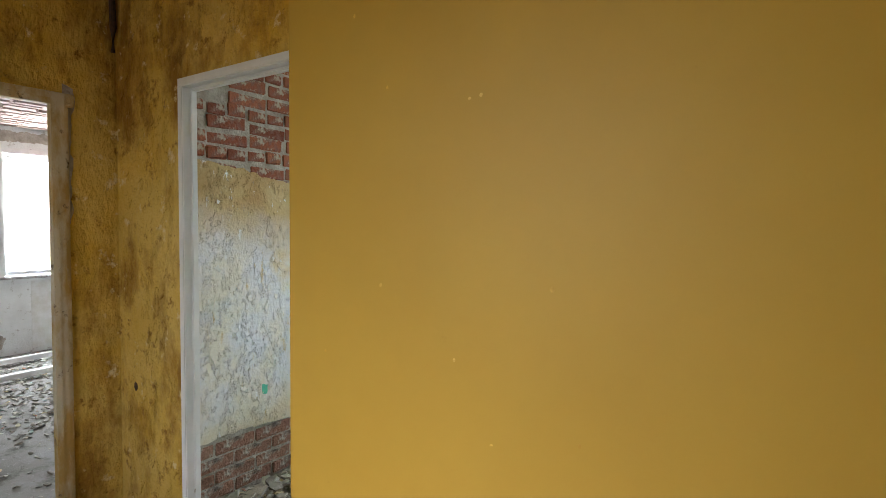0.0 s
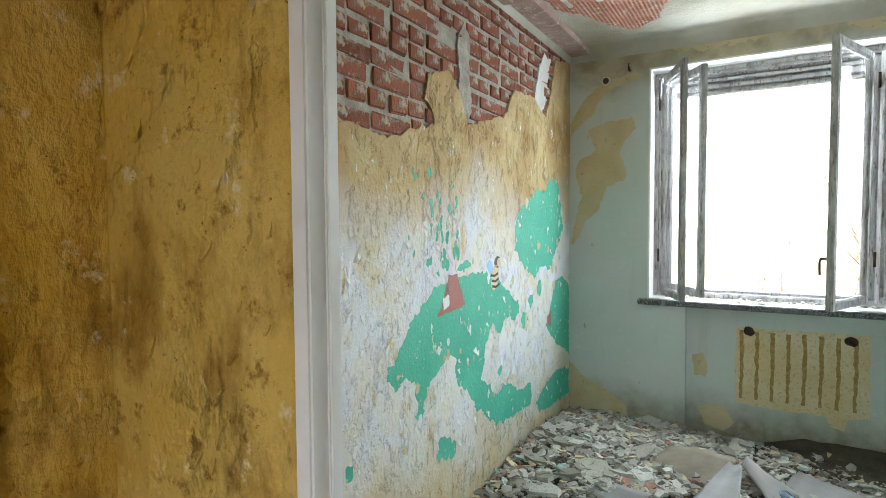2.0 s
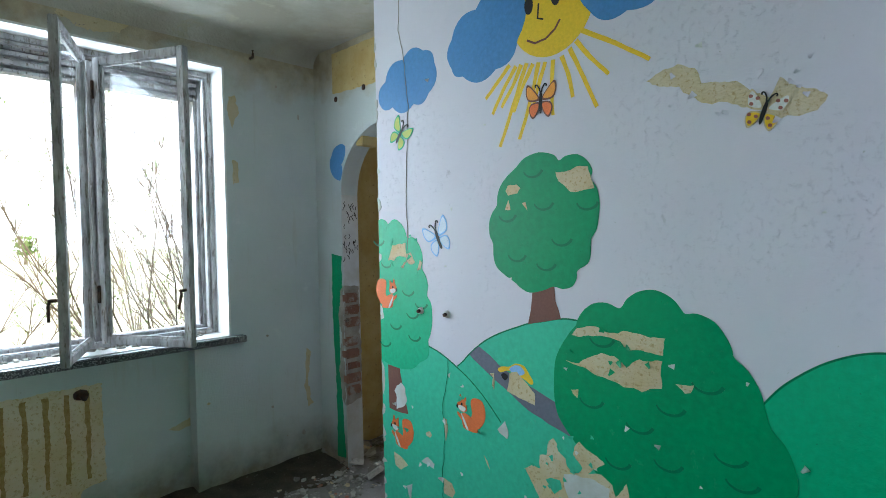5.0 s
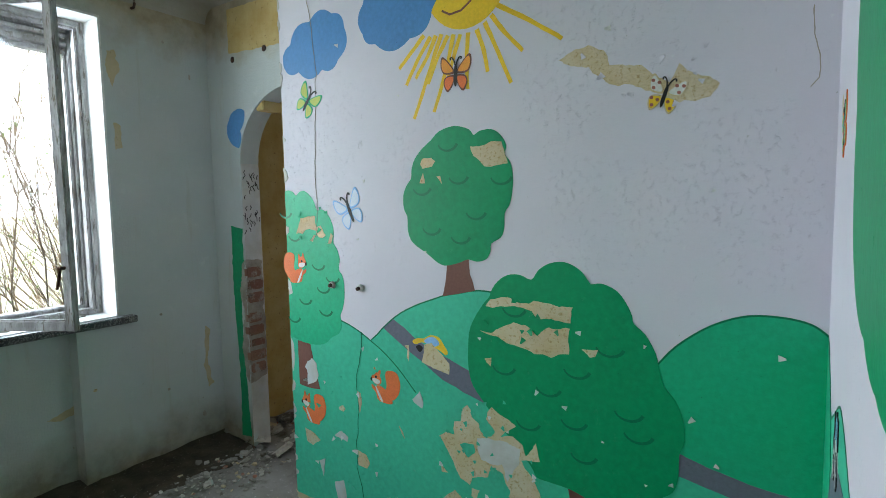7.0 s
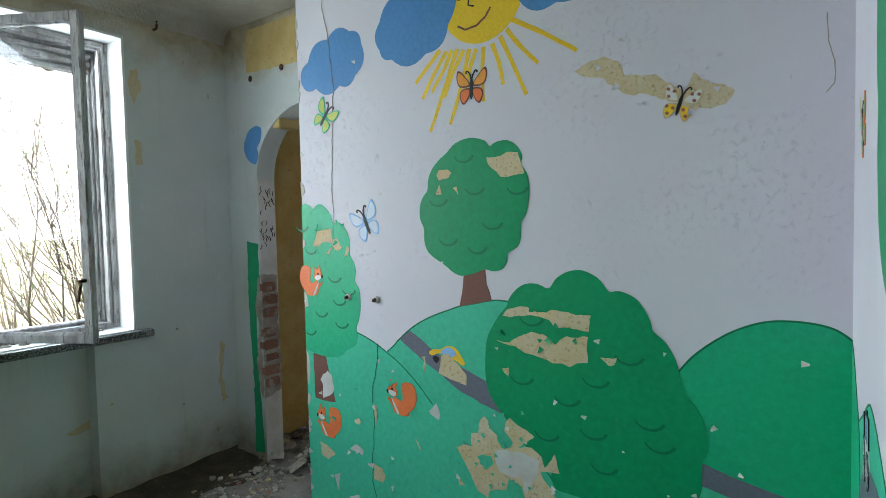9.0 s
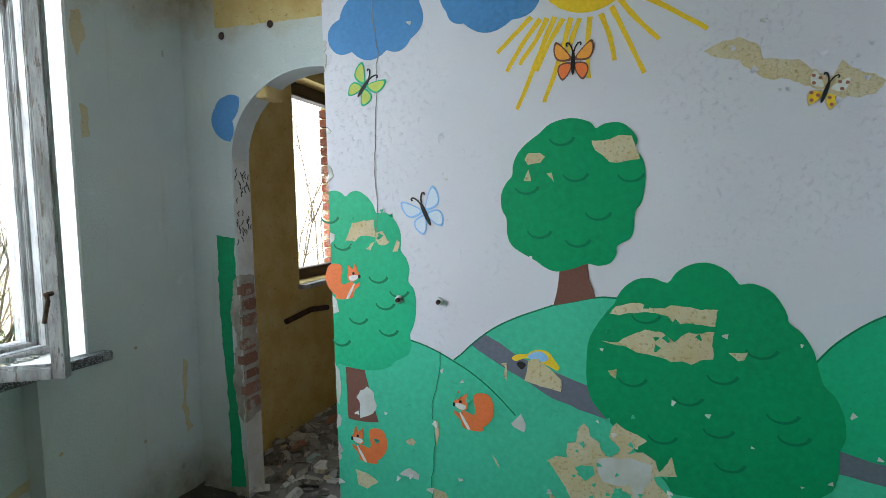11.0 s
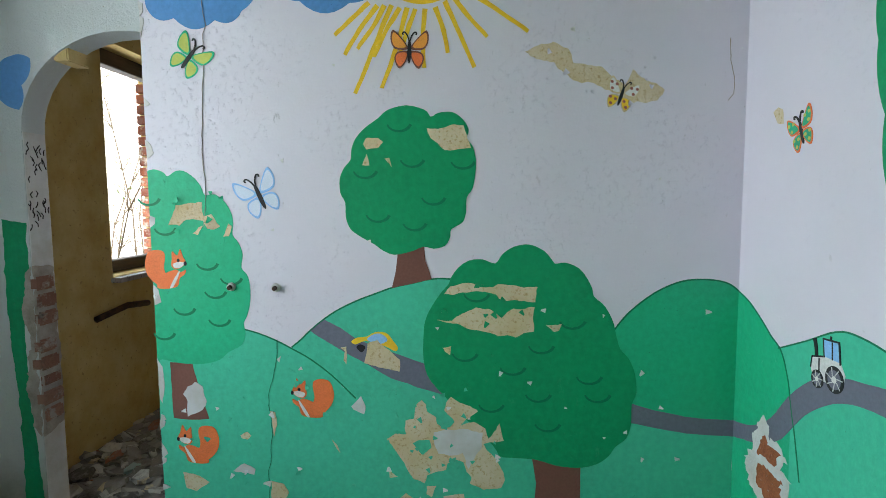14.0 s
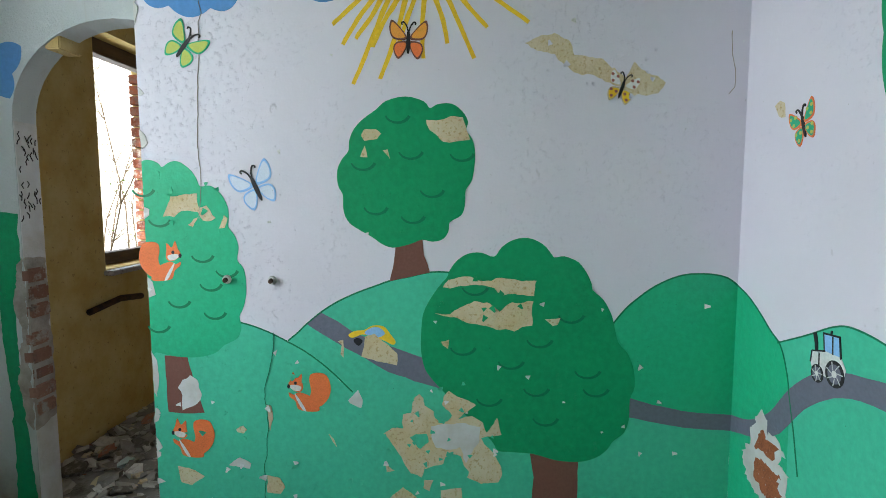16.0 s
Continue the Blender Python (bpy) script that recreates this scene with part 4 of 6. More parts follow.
crown = [(1.431, 1.550), (1.408, 1.577), (1.404, 1.615), (1.387, 1.655), (1.353, 1.691), (1.307, 1.723), (1.269, 1.754), (1.200, 1.769), (1.135, 1.752), (1.113, 1.728), (1.086, 1.741), (1.037, 1.743), (0.999, 1.718), (0.977, 1.680), (0.983, 1.650), (0.961, 1.617), (0.951, 1.569), (0.954, 1.518), (0.964, 1.468), (0.985, 1.435), (0.988, 1.380), (1.002, 1.345), (1.042, 1.321), (1.046, 1.292), (1.065, 1.261), (1.105, 1.250), (1.144, 1.257), (1.188, 1.241), (1.251, 1.228), (1.293, 1.243), (1.326, 1.267), (1.384, 1.300), (1.416, 1.328), (1.430, 1.369), (1.431, 1.421), (1.448, 1.456), (1.449, 1.510)]
mid = paint("painted_tree", spline(crown, 3), ON_MURAL, 5, M_TREE, wall_e, "dark green painted tree crown")
brush_lines(mid, ON_MURAL, 6, M_LINE, [(u, v, 0.044) for u, v in [(1.229, 1.710), (1.355, 1.543), (1.182, 1.582), (1.106, 1.445), (1.311, 1.383), (1.176, 1.351), (0.998, 1.574)]])
peel([(1.130, 1.686), (1.078, 1.687), (1.038, 1.697), (0.997, 1.696), (0.983, 1.662), (0.971, 1.614), (1.018, 1.610), (1.067, 1.607), (1.089, 1.631), (1.110, 1.650)], ON_MURAL, 7, wall_e, 6.0, amp=0.004)
peel([(1.361, 1.633), (1.352, 1.655), (1.304, 1.654), (1.288, 1.638), (1.305, 1.620), (1.347, 1.614)], ON_MURAL, 7, wall_e, 7.0, amp=0.003)
peel([(1.367, 1.556), (1.347, 1.598), (1.338, 1.553)], ON_MURAL, 7, wall_e, 8.0, amp=0.002)
peel([(1.285, 1.581), (1.267, 1.583), (1.257, 1.548)], ON_MURAL, 7, wall_e, 9.0, amp=0.002)

# big tree
paint("painted_trunk", ragged([(0.746, 0.468), (0.561, 0.443), (0.560, 0.280), (0.550, 0.111), (0.741, 0.109), (0.726, 0.357)], 0.002, 0.03, 6), ON_MURAL, 4, M_TRUNK, wall_e, "brown tree trunk")
crown = [(1.148, 0.921), (1.140, 0.985), (1.112, 1.042), (1.076, 1.093), (1.052, 1.120), (1.044, 1.143), (1.018, 1.179), (0.977, 1.206), (0.927, 1.210), (0.881, 1.195), (0.854, 1.230), (0.811, 1.257), (0.757, 1.264), (0.704, 1.241), (0.675, 1.208), (0.661, 1.193), (0.626, 1.197), (0.576, 1.176), (0.543, 1.134), (0.526, 1.097), (0.520, 1.072), (0.482, 1.038), (0.451, 0.983), (0.438, 0.932), (0.422, 0.877), (0.389, 0.839), (0.365, 0.779), (0.359, 0.710), (0.375, 0.663), (0.376, 0.591), (0.392, 0.536), (0.433, 0.501), (0.456, 0.466), (0.498, 0.435), (0.561, 0.419), (0.646, 0.425), (0.731, 0.449), (0.816, 0.455), (0.863, 0.461), (0.888, 0.501), (0.986, 0.600), (1.070, 0.692), (1.104, 0.729), (1.135, 0.774), (1.149, 0.839)]
big = paint("painted_tree", spline(crown, 3), ON_MURAL, 6, M_TREE, wall_e, "large dark green painted tree crown")
brush_lines(big, ON_MURAL, 7, M_LINE, [(u, v, 0.048) for u, v in [(0.896, 0.670), (0.950, 1.090), (0.816, 0.813), (0.994, 0.865), (0.711, 0.895), (0.721, 0.710), (0.533, 0.779), (0.685, 0.596), (0.597, 0.988), (0.501, 0.710)]])
peel([(1.067, 1.082), (1.048, 1.110), (1.013, 1.120), (0.969, 1.124), (0.940, 1.111), (0.888, 1.103), (0.871, 1.119), (0.824, 1.115), (0.774, 1.106), (0.726, 1.108), (0.736, 1.051), (0.774, 1.052), (0.805, 1.060), (0.853, 1.056), (0.878, 1.077), (0.919, 1.090), (0.971, 1.090), (1.003, 1.086), (1.040, 1.076)], ON_MURAL, 8, wall_e, 10.0, amp=0.004)
peel([(1.096, 0.985), (1.046, 0.981), (1.014, 1.000), (0.982, 1.021), (0.951, 1.031), (0.909, 1.025), (0.874, 1.005), (0.857, 0.991), (0.840, 1.010), (0.815, 1.029), (0.784, 1.026), (0.736, 1.030), (0.741, 0.988), (0.736, 0.941), (0.774, 0.935), (0.805, 0.920), (0.836, 0.925), (0.868, 0.925), (0.899, 0.935), (0.941, 0.946), (0.983, 0.951), (1.014, 0.966), (1.056, 0.974)], ON_MURAL, 8, wall_e, 11.0, amp=0.004)
peel([(0.695, 0.963), (0.639, 0.971), (0.649, 0.945), (0.666, 0.939)], ON_MURAL, 8, wall_e, 12.0, amp=0.003)
peel([(1.076, 0.878), (1.045, 0.884), (1.049, 0.852), (1.068, 0.865)], ON_MURAL, 8, wall_e, 13.0, amp=0.002)

# the large flaked patch low on the meadow
peel([(1.291, 0.526), (1.261, 0.544), (1.218, 0.544), (1.219, 0.595), (1.187, 0.604), (1.182, 0.654), (1.160, 0.680), (1.139, 0.661), (1.135, 0.632), (1.103, 0.610), (1.099, 0.586), (1.082, 0.566), (1.050, 0.573), (1.033, 0.595), (1.060, 0.622), (1.071, 0.639), (1.066, 0.670), (1.045, 0.692), (1.017, 0.670), (0.975, 0.655), (0.945, 0.635), (0.986, 0.604), (1.012, 0.580)]
     + [(0.954, 0.595), (0.922, 0.567), (0.905, 0.530), (0.884, 0.556), (0.863, 0.589), (0.850, 0.519), (0.901, 0.516), (0.923, 0.510), (0.906, 0.476), (0.880, 0.450), (0.848, 0.401), (0.842, 0.368), (0.859, 0.334), (0.924, 0.331), (0.977, 0.353), (0.966, 0.378), (0.992, 0.400), (1.002, 0.434), (1.030, 0.445), (1.062, 0.433), (1.067, 0.404), (1.106, 0.395), (1.139, 0.381), (1.150, 0.352), (1.193, 0.365), (1.214, 0.403), (1.235, 0.443), (1.262, 0.477)], ON_MURAL, 7, wall_e, 14.0, None, 0.004)
peel([(1.110, 0.551), (1.050, 0.562), (0.986, 0.567), (0.927, 0.552), (0.931, 0.490), (0.955, 0.467), (0.977, 0.412), (1.008, 0.467), (1.051, 0.462), (1.099, 0.467), (1.115, 0.511)], ON_MURAL, 8, wall_e, 15.0, M_BARE, 0.006, "bare grey plaster")
paint("painted_remnant", ragged([(1.193, 0.506), (1.169, 0.524), (1.128, 0.522), (1.120, 0.489), (1.155, 0.464)], 0.003, 0.012, 16), ON_MURAL, 9, M_HILL, wall_e)
for i, chip in enumerate((
        [(1.424, 0.651), (1.387, 0.691), (1.370, 0.654), (1.376, 0.621), (1.414, 0.638)],
        [(1.737, 0.633), (1.718, 0.626), (1.715, 0.575), (1.726, 0.528), (1.732, 0.586)],
        [(1.857, 0.534), (1.830, 0.548), (1.813, 0.534), (1.827, 0.519), (1.849, 0.523)],
        [(1.890, 0.390), (1.847, 0.424), (1.804, 0.399), (1.809, 0.377)],
        [(2.090, 0.384), (2.037, 0.375), (1.983, 0.344), (2.018, 0.325), (2.036, 0.307), (2.078, 0.320)],
        [(1.744, 0.352), (1.696, 0.339), (1.675, 0.305), (1.692, 0.278), (1.742, 0.282)],
        [(1.707, 0.833), (1.688, 0.844), (1.695, 0.820)],
        [(1.285, 0.407), (1.264, 0.381), (1.251, 0.374), (1.284, 0.369)],
        [(1.139, 0.339), (1.105, 0.339), (1.123, 0.296), (1.144, 0.309)],
        [(2.167, 1.079), (2.167, 1.047), (2.167, 1.025), (2.167, 1.047)],
        [(1.504, 0.520), (1.483, 0.498), (1.473, 0.469), (1.487, 0.487)],
        [(1.28, 0.26), (1.22, 0.31), (1.17, 0.27), (1.24, 0.22)], [(1.9, 0.16), (1.84, 0.18), (1.82, 0.08), (1.88, 0.07)],
        [(1.58, 0.17), (1.52, 0.19), (1.49, 0.1), (1.55, 0.07)], [(1.08, 0.3), (1.0, 0.31), (0.99, 0.2), (1.06, 0.18)], [(2.0, 0.24), (1.96, 0.26), (1.97, 0.17)])):
    peel(chip, ON_MURAL, 7, wall_e, 20.0 + i, None if i % 3 else M_BARE, 0.003)
    if i % 2:
        lifted(chip[0][0], chip[0][1] - 0.01, ON_MURAL, wall_e, 0.018 + 0.004 * (i % 3), 100 + 37 * i, 7)

# curled flakes standing along the torn edges
rg = random.Random(61)
for area, count, mat in (((0.86, 1.31, 0.40, 0.72), 26, M_HILL), ((0.30, 0.80, 1.74, 1.97), 14, M_MURAL), ((0.74, 1.08, 0.94, 1.15), 10, M_TREE), ((1.2, 2.1, 0.1, 0.75), 26, M_HILL), ((1.82, 2.08, 1.28, 1.46), 6, M_HILLD)):
    for i in range(count):
        fl = lifted(rg.uniform(area[0], area[1]), rg.uniform(area[2], area[3]), ON_MURAL, wall_e, rg.uniform(0.010, 0.024), rg.uniform(0, 360), 8)
        fl.data.materials[0] = mat

# clouds and sun
paint("painted_cloud", scallop([(2.14, 2.13), (2.09, 2.22), (1.96, 2.30), (1.82, 2.31), (1.75, 2.24), (1.79, 2.11), (1.89, 2.08), (2.04, 2.09)], 0.24), ON_MURAL, 2, M_BLUE, wall_e, "blue painted cloud")
paint("painted_sun", ring(1.14, 2.32, 0.185, 0.20, 36), ON_MURAL, 3, M_SUN, wall_e, "yellow painted sun")
paint("painted_cloud", scallop([(1.645, 2.19), (1.64, 2.31), (1.50, 2.40), (1.30, 2.44), (1.29, 2.22), (1.40, 2.13), (1.58, 2.14)], 0.22), ON_MURAL, 4, M_BLUE, wall_e, "blue painted cloud")
paint("painted_cloud", scallop([(0.99, 2.42), (0.98, 2.24), (0.84, 2.20), (0.69, 2.27), (0.66, 2.40), (0.85, 2.45)], 0.22), ON_MURAL, 4, M_BLUE, wall_e, "blue painted cloud")
for i, (u0, v0, u1, v1) in enumerate(((1.33, 2.13, 1.455, 2.02), (1.30, 2.12, 1.42, 1.95), (1.275, 2.12, 1.375, 1.97), (1.25, 2.12, 1.385, 1.815), (1.22, 2.11, 1.315, 1.94), (1.195, 2.11, 1.29, 1.83), (1.165, 2.105, 1.225, 1.945),
                                      (1.13, 2.105, 1.135, 1.90), (1.095, 2.11, 1.05, 1.95), (1.06, 2.13, 0.955, 1.90), (1.035, 2.15, 0.91, 2.005), (1.01, 2.18, 0.765, 2.02))):
    mid_u = (u0 + u1) / 2 + 0.008 * math.sin(i * 2.1)
    paint("sun_ray", ragged(stroke(spline([(u0, v0), (mid_u, (v0 + v1) / 2), (u1, v1)], 4, False), 0.018, 0.014), 0.002, 0.02, i), ON_MURAL, 2, M_SUN, wall_e, "yellow painted sun ray")
paint("mouth_line", stroke([(1.245, 2.205), (1.21, 2.185), (1.16, 2.19), (1.12, 2.215), (1.098, 2.245)], 0.008), ON_MURAL, 5, M_TRUNK, wall_e)
for u in (1.235, 1.115):
    paint("eye_spot", ring(u, 2.335, 0.02, 0.035, 14), ON_MURAL, 5, M_BLACK, wall_e)
paint("nose_line", stroke([(1.19, 2.33), (1.195, 2.275), (1.17, 2.265)], 0.007), ON_MURAL, 5, M_BLACK, wall_e)


def butterfly(parent, on, u, v, size, turn, wing, edge, label, low=None, spot=None):
    """Four wings, a spindle body and two feelers; turn leans it."""
    c, s = math.cos(radians(turn)), math.sin(radians(turn))

    def at(p):
        return (u + (p[0] * c - p[1] * s) * size, v + (p[0] * s + p[1] * c) * size)
    ob = paint("butterfly", [at(p) for p in ring(0, -0.02, 0.085, 0.50, 14)], on, 9, M_BLACK, parent, label)
    for sg in (-1, 1):
        up = spline([(sg * 0.05, 0.1), (sg * 0.35, 0.55), (sg * 0.72, 0.85), (sg * 0.80, 0.45), (sg * 0.60, 0.08)], 4)
        dn = spline([(sg * 0.05, -0.02), (sg * 0.5, -0.05), (sg * 0.62, -0.35), (sg * 0.42, -0.72), (sg * 0.15, -0.45)], 4)
        for o, field in ((up, wing), (dn, low or wing)):
            paint("wing", [at(p) for p in o], on, 7, edge, ob)
            cu, cv = sum(p[0] for p in o) / len(o), sum(p[1] for p in o) / len(o)
            paint("wing_field", [at((cu + (p[0] - cu) * 0.8, cv + (p[1] - cv) * 0.78)) for p in o], on, 8, field, ob)
            if spot:
                for a, b in ((0.16, 0.14), (-0.12, 0.10), (0.05, -0.16)):
                    paint("wing_spot", [at(p) for p in ring(cu + sg * a, cv + b, 0.085, 0.075, 9, 20)], on, 9, spot, ob)
        paint("feeler", [at(p) for p in stroke(spline([(sg * 0.03, 0.42), (sg * 0.08, 0.60), (sg * 0.2, 0.76), (sg * 0.29, 0.74), (sg * 0.27, 0.66)], 4, False), 0.055)], on, 9, M_BLACK, ob)
    return ob


butterfly(wall_e, ON_MURAL, 1.992, 1.948, 0.088, 38, M_LIME, M_HILLD, "lime green painted butterfly")
butterfly(wall_e, ON_MURAL, 1.748, 1.447, 0.100, -24, M_PALEB, M_SKYB, "light blue outlined painted butterfly")
butterfly(wall_e, ON_MURAL, 1.188, 1.959, 0.085, 2, M_AMBER, M_TRUNK, "orange painted butterfly", M_RED)
peel([(0.776, 1.951), (0.725, 1.977), (0.675, 1.980), (0.625, 1.956), (0.605, 1.911), (0.555, 1.900), (0.506, 1.895), (0.475, 1.860), (0.425, 1.830), (0.397, 1.882), (0.347, 1.848), (0.281, 1.808), (0.305, 1.773), (0.355, 1.770), (0.404, 1.765), (0.439, 1.800), (0.495, 1.817), (0.545, 1.841), (0.604, 1.846), (0.638, 1.872), (0.675, 1.912), (0.734, 1.923)], ON_MURAL, 1, wall_e, 31.0, None, 0.006)
butterfly(wall_e, ON_MURAL, 0.437, 1.791, 0.07, 18, M_WHITE, M_PEEL, "yellow and red painted butterfly on flaked paint", M_SUN, M_OLDRED)


def squirrel(u, v, s, flip, label):
    """A sitting squirrel with a big round tail, drawn flat; flip turns it round."""
    f = 1 if flip else -1

    def q(pts, n=3):
        return [(u - f * a * s, v + b * s) for a, b in spline(pts, n)]
    ob = paint("painted_squirrel", q([(0.10, 0.50), (0.18, 0.80), (0.55, 0.88), (0.92, 0.75), (1.10, 0.25), (1.05, -0.20), (0.88, -0.50), (0.62, -0.75), (0.30, -0.88), (0.05, -0.50), (0.18, 0.0)]), ON_MURAL, 7, M_RED, wall_e, label)
    paint("body", q([(-0.45, -0.08), (-0.20, -0.12), (0.18, -0.30), (0.42, -0.62), (0.55, -0.95), (0.05, -1.0), (-0.45, -0.88), (-0.58, -0.50), (-0.85, -0.28), (-0.88, -0.08), (-0.65, -0.20)]), ON_MURAL, 8, M_RED, ob)
    paint("head", q([(-0.90, 0.30), (-0.78, 0.55), (-0.66, 0.92), (-0.50, 0.60), (-0.26, 0.82), (-0.24, 0.45), (-0.20, 0.12), (-0.38, -0.05), (-0.70, 0.05)]), ON_MURAL, 9, M_RED, ob)
    paint("muzzle", q([(-0.84, 0.25), (-0.58, 0.30), (-0.28, 0.20), (-0.38, 0.0), (-0.68, 0.05)]), ON_MURAL, 10, M_WHITE, ob)
    paint("chest", q([(-0.60, -0.12), (-0.35, -0.45), (-0.08, -0.95), (-0.25, -0.90), (-0.50, -0.45)]), ON_MURAL, 10, M_WHITE, ob)
    paint("eye_spot", [(u + f * 0.55 * s + 0.006 * math.cos(a), v + 0.38 * s + 0.007 * math.sin(a)) for a in (0, 1.05, 2.1, 3.14, 4.2, 5.25)], ON_MURAL, 11, M_BLACK, ob)
    paint("nose_spot", [(u + f * 0.88 * s + 0.006 * math.cos(a), v + 0.22 * s + 0.009 * math.sin(a)) for a in (0, 1.05, 2.1, 3.14, 4.2, 5.25)], ON_MURAL, 11, M_BLACK, ob)



squirrel(2.109, 1.181, 0.078, False, "plain orange painted squirrel shape")
squirrel(1.579, 0.686, 0.080, True, "plain orange painted squirrel shape")
squirrel(2.029, 0.500, 0.080, True, "plain orange painted squirrel shape")

# small painted car, half flaked away
car = paint("painted_car", spline([(1.420, 0.902), (1.396, 0.917), (1.360, 0.921), (1.329, 0.938), (1.287, 0.934), (1.262, 0.904), (1.244, 0.878), (1.254, 0.865), (1.280, 0.878), (1.322, 0.895), (1.368, 0.904), (1.403, 0.891)], 3), ON_MURAL, 5, M_SUN, wall_e, "small yellow painted car, half flaked off")
paint("car_window", spline([(1.360, 0.908), (1.334, 0.930), (1.304, 0.930), (1.283, 0.908), (1.311, 0.893)], 3), ON_MURAL, 6, M_SKYB, car)
paint("car_wheel", spline([(1.401, 0.880), (1.386, 0.891), (1.367, 0.880), (1.382, 0.861)], 4), ON_MURAL, 8, M_BLACK, car)
peel([(1.360, 0.893), (1.322, 0.906), (1.280, 0.872), (1.238, 0.833), (1.239, 0.789), (1.303, 0.800), (1.371, 0.818), (1.361, 0.861)], ON_MURAL, 7, wall_e, 33.0, None, 0.003)
peel([(1.461, 0.878), (1.441, 0.885), (1.438, 0.844), (1.441, 0.813), (1.452, 0.828), (1.446, 0.865)], ON_MURAL, 7, wall_e, 34.0, None, 0.002)

# crack and wall hooks
crk = ragged([(1.975, HZ), (1.985, 2.45), (1.95, 2.3)] + [(1.926, 2.063), (1.939, 1.965), (1.943, 1.865), (1.953, 1.745), (1.955, 1.622), (1.952, 1.520), (1.954, 1.437), (1.962, 1.332)], 0.006, 0.03, 39, closed=False)
paint("crack", ragged(stroke(crk, 0.0017), 0.002, 0.01, 40), ON_MURAL, 7, M_MORTAR, wall_e, "fine dark crack")
crk = ragged([(1.700, 0.905), (1.711, 0.796), (1.748, 0.690), (1.735, 0.620), (1.732, 0.530), (1.751, 0.395), (1.754, 0.270)] + [(1.72, 0.15), (1.70, 0.01)], 0.005, 0.03, 38, closed=False)
paint("crack", ragged(stroke(crk, 0.0017), 0.002, 0.01, 41), ON_MURAL, 7, M_LINE, wall_e, "fine dark crack")
crk = ragged([(0.062, 1.988), (0.058, 1.911), (0.046, 1.852), (0.046, 1.794), (0.065, 1.771)], 0.003, 0.02, 37, closed=False)
paint("crack", ragged(stroke(crk, 0.0026), 0.002, 0.01, 42), ON_MURAL, 2, M_MORTAR, wall_e, "fine dark crack")
for u, v in ((1.868, 1.11), (1.699, 1.107)):
    hk = thing("wall_plug", "rusty metal pipe stub sticking out of the mural wall", "wall plug", pose(0, u, v), "wall plugs")
    part("collar", tube(bmesh.new(), [(0.0, 0, 0), (-0.014, 0, 0)], [0.017, 0.014], 12), M_BARE, hk)
    part("stub", tube(bmesh.new(), [(-0.012, 0, 0), (-0.026, 0, -0.002)], [0.009, 0.008], 10), M_IRON, hk)
rg = random.Random(77)
for i in range(38):
    lifted(rg.uniform(0.1, 2.1), rg.uniform(0.15, 0.8) if i % 3 else rg.uniform(0.9, 2.2), ON_MURAL, wall_e, rg.uniform(0.008, 0.02), rg.uniform(60, 300), 5)

# ---- the painting goes on round the corner (u = x, v = z) ----
hs = spline([(-0.0005, 1.092), (-0.08, 1.065), (-0.16, 1.02), (-0.22, 0.98), (-0.28, 0.945), (-0.32, 0.87), (-0.34, 0.80)], 5, False)
paint("painted_hill", [(-0.0005, 0.006)] + hs + [(-0.36, 0.006)], ON_DOOR, 2, M_HILLD, wall_s, "leaf green hill")
paint("hill_outline", stroke(hs + [(-0.37, 0.70), (-0.40, 0.58)], 0.005), ON_DOOR, 5, M_LINE, wall_s)
h2 = spline([(-0.26, 0.95), (-0.40, 1.01), (-0.52, 1.065), (-0.60, 1.075), (-0.72, 1.055), (-0.88, 1.0), (-1.0, 0.90), (RX + 0.01, 0.62)], 5, False)
paint("painted_hill", [(-0.2, 0.006), (-0.2, 0.9)] + h2 + [(RX + 0.01, 0.006)], ON_DOOR, 1, M_HILL, wall_s, "mid green hill")
paint("hill_outline", stroke(h2, 0.005), ON_DOOR, 3, M_LINE, wall_s)
rd = spline([(-0.0005, 0.608), (-0.12, 0.64), (-0.238, 0.714), (-0.362, 0.852), (-0.50, 0.935), (-0.68, 0.97), (-0.80, 0.975), (-0.95, 0.96)], 4, False) + spline([(-1.0, 0.86), (-0.85, 0.895), (-0.669, 0.905), (-0.53, 0.87), (-0.411, 0.79), (-0.30, 0.67), (-0.20, 0.61), (-0.10, 0.575), (-0.0005, 0.546)], 4, False)
paint("painted_road", ragged(rd, 0.002, 0.03, 50), ON_DOOR, 4, M_ROAD, wall_s, "slate grey road")
tr = paint("painted_tractor", [(-0.428, 0.942), (-0.432, 0.973), (-0.467, 0.984), (-0.488, 0.991), (-0.549, 0.988), (-0.568, 0.960), (-0.566, 0.937), (-0.510, 0.919), (-0.441, 0.915)], ON_DOOR, 6, M_WHITE, wall_s, "white painted tractor on the road")
paint("cab_window", [(-0.482, 0.989), (-0.477, 1.034), (-0.537, 1.040), (-0.546, 0.988)], ON_DOOR, 7, M_SKYB, tr)
paint("exhaust", stroke([(-0.451, 0.978), (-0.448, 1.002), (-0.439, 1.029)], 0.012, 0.014), ON_DOOR, 8, M_BLACK, tr)
for a, b in (((-0.474, 1.036), (-0.542, 1.041)), ((-0.477, 1.036), (-0.484, 0.987)), ((-0.514, 1.036), (-0.518, 0.987)), ((-0.540, 1.040), (-0.549, 0.982)), ((-0.432, 0.975), (-0.488, 0.989)), ((-0.428, 0.942), (-0.432, 0.975)), ((-0.463, 0.978), (-0.465, 0.942)), ((-0.506, 1.038), (-0.507, 1.050))):
    paint("outline_stroke", stroke([a, b], 0.005), ON_DOOR, 8, M_BLACK, tr)
